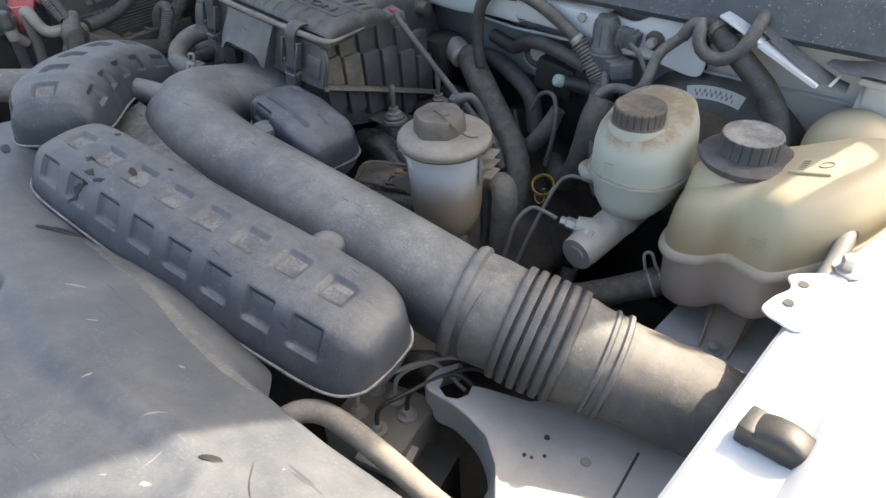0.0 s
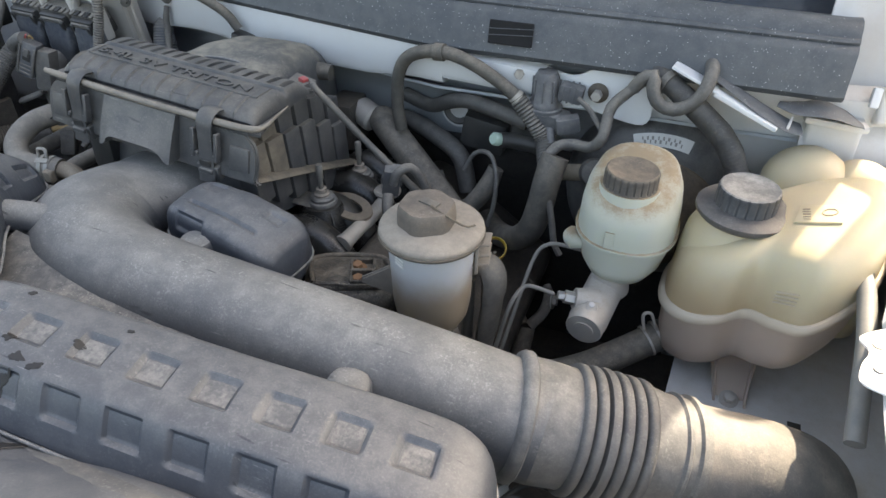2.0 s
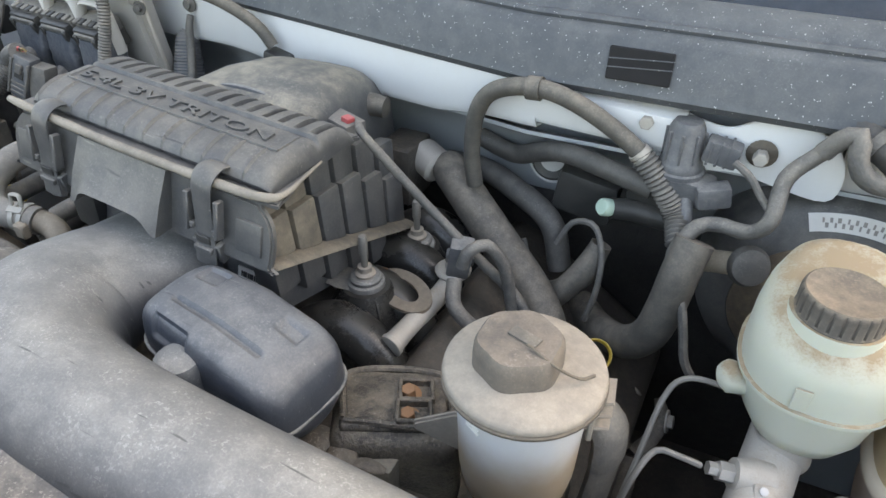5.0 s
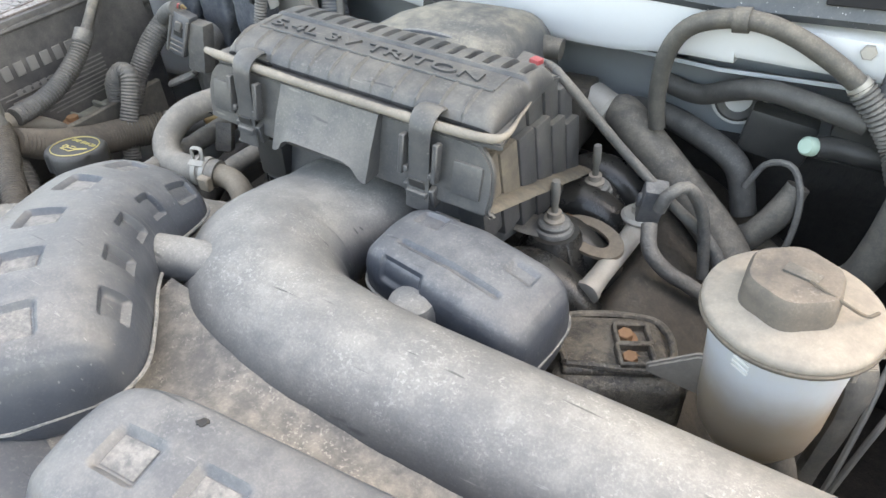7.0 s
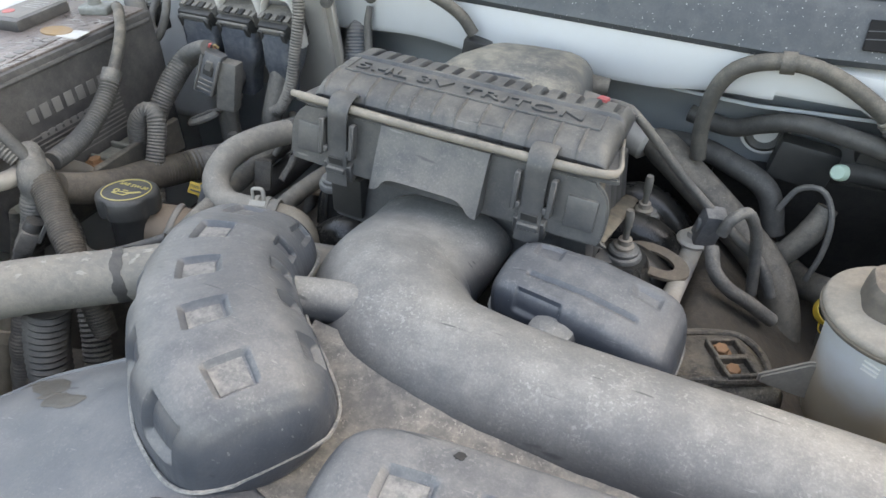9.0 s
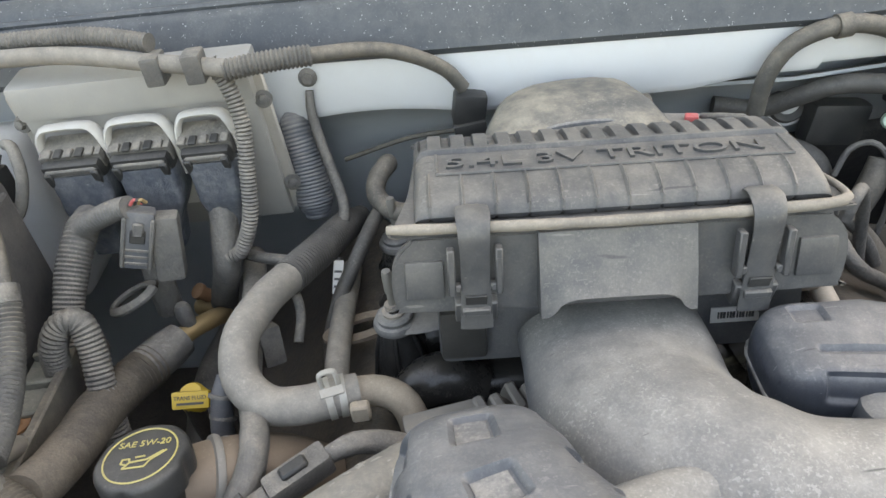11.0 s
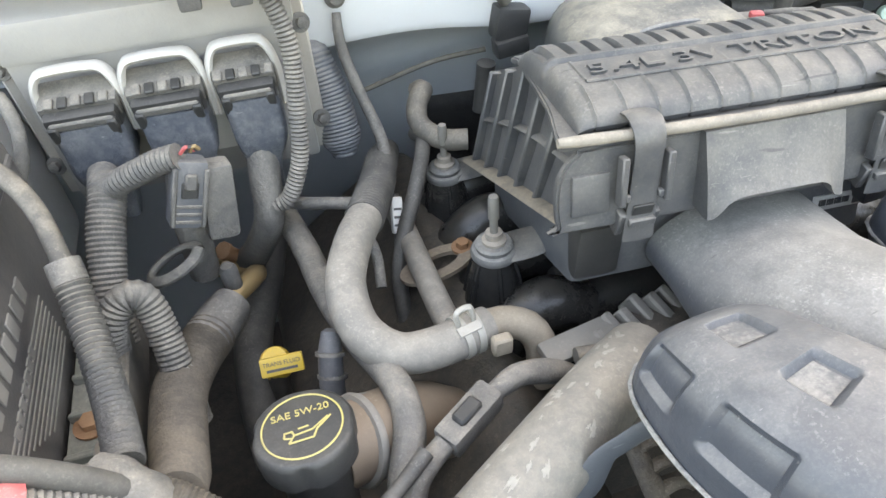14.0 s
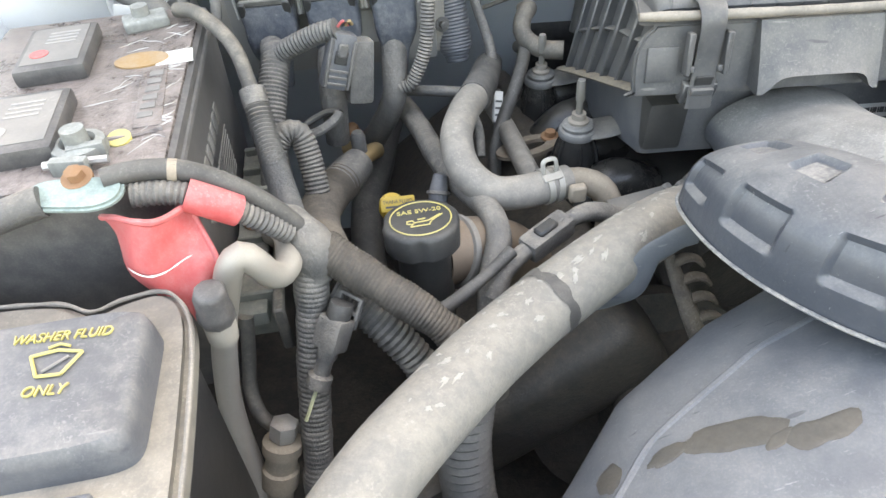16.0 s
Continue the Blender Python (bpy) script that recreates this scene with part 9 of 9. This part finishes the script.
part("elbow", sweep([(-1.290, 0.760, 0.958), (-1.278, 0.775, 0.958), (-1.264, 0.800, 0.948), (-1.262, 0.828, 0.930), (-1.275, 0.848, 0.925), (-1.30, 0.86, 0.92)], 0.0105, 14), BRASS, bf, "brass elbow")
part("cap", lathe([(0.0085, 0.955), (0.009, 0.960), (0.0088, 0.988), (0.006, 0.993), (0, 0.993)], 14, Matrix.Translation((-1.281, 0.775, 0))), LOOM, bf, "grey cap")
part("nipple", lathe([(0.008, 0), (0.008, 0.014), (0.010, 0.015), (0.010, 0.020), (0, 0.022)], 10, axis_to((-1.280, 0.852, 0.940), (-1.292, 0.842, 0.962))), RUST, bf)
hose("drain_hose", "dark rubber hose dropping behind the looms", [(-1.225, 0.935, 0.93), (-1.243, 0.905, 0.905), (-1.262, 0.850, 0.885), (-1.283, 0.790, 0.872), (-1.29, 0.73, 0.85), (-1.29, 0.68, 0.80)], 0.0205, DARK_RUBBER, n=16)
hose("engine_loom", "taped grey loom crossing above the filler neck", [(-1.222, 0.880, 0.970), (-1.215, 0.840, 0.975), (-1.206, 0.780, 0.982), (-1.198, 0.705, 0.990), (-1.186, 0.640, 0.998), (-1.170, 0.580, 1.010), (-1.168, 0.540, 1.008), (-1.182, 0.505, 0.992), (-1.190, 0.480, 0.96)], [0.013, 0.0135, 0.013, 0.013, 0.012, 0.012, 0.012, 0.0125, 0.013], LOOM, "cable", n=14, rough=0.05)
hose("engine_loom", "thin grey loom crossing behind the heater hose", [(-1.222, 0.845, 1.000), (-1.195, 0.815, 1.012), (-1.160, 0.795, 1.016), (-1.13, 0.79, 1.010)], 0.0065, LOOM, "cable", n=10)
hose("engine_loom", "small looped grey wire beside the heater hose", [(-1.180, 0.735, 0.998), (-1.168, 0.745, 1.016), (-1.152, 0.742, 1.018), (-1.146, 0.725, 1.002), (-1.15, 0.70, 0.985)], 0.005, LOOM, "cable", n=10)
iv = thing("injector_plug", (-1.2, 0.68, 0.97), "grey injector plug on a taped loom", "plug")
part("plug", rbox((-0.011, -0.012, -0.020), (0.011, 0.012, 0.020), 0.004, 2, pose(-1.178, 0.700, 0.988, -20, 10, 30)), LOOM, iv)
part("stem", sweep([(-1.2035, 0.643, 1.013), (-1.205, 0.640, 1.010), (-1.210, 0.628, 0.995), (-1.215, 0.615, 0.965), (-1.215, 0.61, 0.93)], [0.003, 0.008, 0.0100, 0.0105, 0.011], 14, 0.003), dusty("blue_grey_plug", (0.05, 0.058, 0.072), DUST, 0.45, 0.5), iv)
for k in range(3):
    p = Vector((-1.209, 0.630, 0.998)).lerp(Vector((-1.215, 0.614, 0.962)), k / 2)
    part("ring", lathe([(0.0095, -0.002), (0.0125, -0.0015), (0.0125, 0.0015), (0.0095, 0.002)], 16, axis_to(p, p + Vector((0.010, 0.025, 0.030)))), LOOM, iv, "moulded ring")
ip = thing("coil_plug", (-1.13, 0.52, 1.0), "black coil plug with loom beside the radiator hose", "plug")
part("plug", rbox((-0.026, -0.011, -0.010), (0.026, 0.011, 0.010), 0.004, 2, pose(-1.128, 0.524, 1.014, 0, -6, 30)), LOOM, ip)
part("lock", rbox((-0.012, -0.006, 0.008), (0.010, 0.006, 0.014), 0.002, 1, pose(-1.128, 0.524, 1.014, 0, -6, 30)), BLACK, ip)
part("loom", sweep([(-1.108, 0.534, 1.018), (-1.085, 0.543, 1.018), (-1.060, 0.548, 1.006), (-1.035, 0.552, 0.985), (-1.02, 0.555, 0.960)], [0.007, 0.009, 0.010, 0.009, 0.009], 12), LOOM, ip)
part("tail", sweep([(-1.150, 0.512, 1.012), (-1.172, 0.500, 1.004), (-1.186, 0.488, 0.985)], [0.008, 0.009, 0.011], 12), LOOM, ip)
part("clip", rbox((-0.008, -0.005, -0.008), (0.008, 0.005, 0.010), 0.002, 1, pose(-1.082, 0.578, 1.012)), RIM, ip)


def oil_cap():
    e = thing("oil_filler", (-1.238, 0.535, 0.9), "black oil filler cap with yellow print", "filler cap")
    m = Matrix.Translation((-1.238, 0.535, 1.046)) @ pose(0, 0, 0, -7, 0, 0)
    rings = []
    for z, k, g in ((-0.024, 0.80, 0.0), (-0.023, 0.98, 0.9), (-0.014, 1.0, 1.0), (-0.004, 1.0, 0.8), (-0.001, 0.97, 0.5), (0.0005, 0.92, 0.2), (0.001, 0.88, 0), (0.001, 0.4, 0), (0.001, 0.02, 0)):
        ring = []
        for j in range(72):
            a = 2 * math.pi * j / 72
            r = 0.0345 * k * (1 - 0.10 * g * max(0, math.cos(4 * a + 0.6)) ** 4)
            ring.append(m @ Vector((r * math.cos(a), r * math.sin(a), z)))
        rings.append(ring)
    part("cap", loft(rings), BLACK, e, "black grip cap", 40)
    part("neck", lathe([(0.024, -0.15), (0.024, -0.03), (0.026, -0.022), (0, -0.02)], 32, m), BLACK, e)
    rg = bmesh.new()
    sweep([m @ Vector((0.0265 * math.cos(a), 0.0265 * math.sin(a), 0.0014)) for a in (2 * math.pi * k / 40 for k in range(41))], 0.0007, 6, 0.004, caps=False, bm=rg)
    part("print_ring", rg, YELLOW_PRINT, e, "yellow ring")
    lettering("print", "SAE 5W-20", 0.0082, m @ Matrix.Translation((0, 0.0115, 0.0012)), YELLOW_PRINT, e, 0.0004, "yellow lettering")
    can = [(-0.012, -0.003), (-0.007, -0.003), (-0.006, -0.0065), (-0.010, -0.012), (0.006, -0.012), (0.009, -0.006), (0.019, 0.002)]
    for a, b in list(zip(can, can[1:])) + [((-0.006, -0.0065), (0.006, -0.0055)), ((0.006, -0.0055), (0.017, 0.002)), ((-0.012, -0.003), (-0.0125, -0.007)), ((-0.0125, -0.007), (-0.008, -0.0085)), ((-0.003, -0.002), (0.004, -0.0015))]:
        part("print_line", sweep([m @ Vector((*a, 0.0014)), m @ Vector((*b, 0.0014))], 0.0007, 6), YELLOW_PRINT, e)
    fa, fb = Vector((-1.208, 0.551, 0.988)), Vector((-1.170, 0.564, 0.970))
    part("filler_flange", lathe([(0.030, -0.002), (0.0345, 0.0), (0.0355, 0.003), (0.0345, 0.006), (0.031, 0.007), (0.033, 0.011), (0.033, 0.014), (0.030, 0.016)], 32, axis_to(fa, fb)), LINE_METAL, e, "stepped metal flange")
    part("filler_tube", sweep([(-1.225, 0.545, 0.992), (-1.195, 0.555, 0.985), (-1.160, 0.568, 0.965), (-1.13, 0.58, 0.93)], [0.030, 0.031, 0.031, 0.030], 24), dusty("brown_metal", (0.16, 0.12, 0.09), (0.28, 0.22, 0.16), 0.5, 0.5, metal=0.3), e, "brown metal filler tube")
    return e


oil_cap()
td = thing("transmission_dipstick", (-1.254, 0.665, 0.94), "yellow transmission dipstick handle with dark lettering", "dipstick")
part("knob", lathe([(0.013, -0.022), (0.0145, -0.016), (0.0135, -0.004), (0.011, 0), (0, 0.0005)], 20, pose(-1.256, 0.668, 0.968, 20)), YELLOW, td)
part("tab", rbox((-0.018, -0.0035, -0.0080), (0.018, 0.0035, 0.0080), 0.0015, 2, pose(-1.250, 0.655, 0.973, -40, 0, -5)), YELLOW, td)
lettering("print", "TRANS FLUID", 0.0052, pose(-1.250, 0.655, 0.973, -40, 0, -5) @ Matrix.Translation((0, -0.0037, 0.0022)) @ pose(0, 0, 0, 90), INK, td, 0.0002)
part("print", rbox((-0.013, -0.0042, -0.0042), (0.013, -0.0036, -0.0020), 0, 1, pose(-1.250, 0.655, 0.973, -40, 0, -5)), INK, td)
part("tube", sweep([(-1.257, 0.668, 0.955), (-1.258, 0.670, 0.90), (-1.25, 0.68, 0.80)], [0.010, 0.008, 0.008], 10), ENGINE, td)

S = thing("refrigerant_pipe", (-1.38, 0.42, 0.95), "bright aluminium refrigerant pipe with a bend", "pipe")
part("pipe", sweep([(-1.410, 0.412, 0.83), (-1.418, 0.436, 0.88), (-1.420, 0.450, 0.940), (-1.413, 0.457, 0.990), (-1.401, 0.458, 1.040), (-1.388, 0.453, 1.080), (-1.380, 0.450, 1.100), (-1.371, 0.452, 1.107), (-1.363, 0.454, 1.096), (-1.357, 0.460, 1.078), (-1.351, 0.468, 1.070), (-1.346, 0.482, 1.068), (-1.348, 0.510, 1.066), (-1.358, 0.550, 1.045), (-1.375, 0.60, 1.00), (-1.38, 0.62, 0.94)], 0.0102, 18, 0.005), SILVER, S)
pc, pt = Vector((-1.392, 0.420, 1.074)), Vector((-1.388, 0.415, 1.13))
part("port", lathe([(0.0105, -0.012), (0.0110, 0.004), (0.0095, 0.008), (0.0095, 0.014), (0, 0.014)], 18, axis_to(pc, pt)), SILVER, S, "service port collar")
part("port_cap", lathe([(0.0118, 0.008), (0.0128, 0.010), (0.0128, 0.018), (0.0115, 0.020), (0.0115, 0.034), (0.0100, 0.038), (0.0085, 0.039), (0, 0.0392)], 9, axis_to(pc, pt)), BATTERY_SIDE, S, "black faceted service cap")
part("port_arm", sweep([(-1.397, 0.440, 1.048), (-1.395, 0.430, 1.060), (-1.392, 0.420, 1.070)], 0.0085, 14), SILVER, S)
hose("refrigerant_hose", "dark thin hose low beside the refrigerant pipe", [(-1.396, 0.50, 1.00), (-1.402, 0.492, 0.965), (-1.408, 0.478, 0.930), (-1.402, 0.461, 0.910), (-1.387, 0.454, 0.900), (-1.36, 0.45, 0.89)], 0.0065, RUBBER, n=12)
lf = thing("pipe_fitting", (-1.39, 0.43, 0.85), "tan metal pipe fitting low in the bay", "fitting")
part("collar", lathe([(0.014, 0), (0.0175, 0.002), (0.0175, 0.012), (0.0140, 0.014), (0.0140, 0.030), (0.0165, 0.032), (0.0165, 0.050), (0.013, 0.054), (0.013, 0.16)], 18, axis_to((-1.385, 0.438, 0.905), (-1.400, 0.422, 0.85))), RIM, lf)
part("nut", lathe([(0.0095, -0.020), (0.0125, -0.018), (0.0125, -0.004), (0.0095, 0.0)], 6, axis_to((-1.385, 0.438, 0.905), (-1.400, 0.422, 0.85))), ALU, lf, "six-sided nut")
part("block", rbox((-0.03, -0.03, -0.02), (0.03, 0.03, 0.02), 0.008, 2, pose(-1.275, 0.40, 0.86, 0, 0, 20)), ENGINE, lf)
st = thing("hose_strap", (-1.065, 0.447, 1.02), "grey plastic retaining strap beside the radiator hose", "strap")
corners = [Vector(p) for p in ((-1.030, 0.450, 1.060), (-1.043, 0.450, 1.058), (-1.068, 0.450, 1.044), (-1.079, 0.447, 1.008), (-1.103, 0.452, 0.996), (-1.125, 0.456, 0.994))]
bends = [corners[0]]
for a, b in zip(corners, corners[1:]):
    bends += [a.lerp(b, 0.12), a.lerp(b, 0.5), a.lerp(b, 0.88)]
part("strap", sweep(bends, 0.0125, 12, 0.003, None, 0.13, up=(0, 1, 0)), SHEET_PLASTIC, st)
fn = thing("fan_shroud", (-1.02, 0.40, 0.95), "dark fan shroud with a ribbed grey casting", "bracket")
part("spine", sweep([(-1.018, 0.505, 0.985), (-1.014, 0.488, 0.968), (-1.008, 0.465, 0.945), (-1.000, 0.440, 0.915)], [0.006, 0.008, 0.009, 0.009], 12, 0.005, None, 0.6, rough=0.15), GRIMY_CAST, fn, "cast spine")
for k in range(5):
    p = Vector((-1.016, 0.498, 0.978)).lerp(Vector((-1.003, 0.448, 0.925)), k / 4)
    part("finger", sweep([p, p + Vector((0.012, 0.002, 0.004)), p + Vector((0.024, 0.002, 0.001)), p + Vector((0.032, 0.0, -0.008))], [0.005, 0.0055, 0.005, 0.003], 10, 0.004, None, 0.7, rough=0.1), GRIMY_CAST, fn, "cast finger")
part("drum", lathe([(0.12, 0), (0.125, 0.01), (0.125, 0.03), (0, 0.032)], 40, axis_to((-1.03, 0.50, 0.80), (-1.03, 0.44, 0.82))), ENGINE, fn)
hose("corrugated_duct", "black corrugated duct below the radiator hose", [(-1.228, 0.390, 0.995), (-1.236, 0.376, 0.945), (-1.235, 0.360, 0.885), (-1.23, 0.34, 0.82)], 0.021, DARK_RUBBER, n=18, corr=(0.008, 0.08))
# corner behind the battery
cw = thing("corner_harness", (-1.48, 0.86, 1.1), "grey wire looms in the corner behind the battery", "harness")
part("loom", sweep([(-1.60, 0.90, 1.17), (-1.53, 0.875, 1.165), (-1.48, 0.850, 1.14), (-1.455, 0.835, 1.10), (-1.45, 0.83, 1.04)], [0.012, 0.014, 0.015, 0.014, 0.014], 14), LOOM, cw)
part("loop", sweep([(-1.424, 0.862, 1.160), (-1.412, 0.850, 1.160), (-1.408, 0.835, 1.135), (-1.418, 0.822, 1.105), (-1.436, 0.815, 1.09), (-1.45, 0.82, 1.08)], 0.006, 10), LOOM, cw)
part("loop", sweep([(-1.440, 0.865, 1.150), (-1.446, 0.850, 1.130), (-1.444, 0.838, 1.110), (-1.432, 0.835, 1.10)], 0.0055, 10), LOOM, cw)
part("clip", rbox((-0.012, -0.012, -0.02), (0.012, 0.012, 0.02), 0.004, 2, pose(-1.452, 0.862, 1.115)), BLACK, cw)
part("white_tag", rbox((-0.022, -0.001, -0.006), (0.022, 0.001, 0.006), 0, 1, pose(-1.49, 0.836, 1.138, 0, 18, 10)), PAPER, cw)
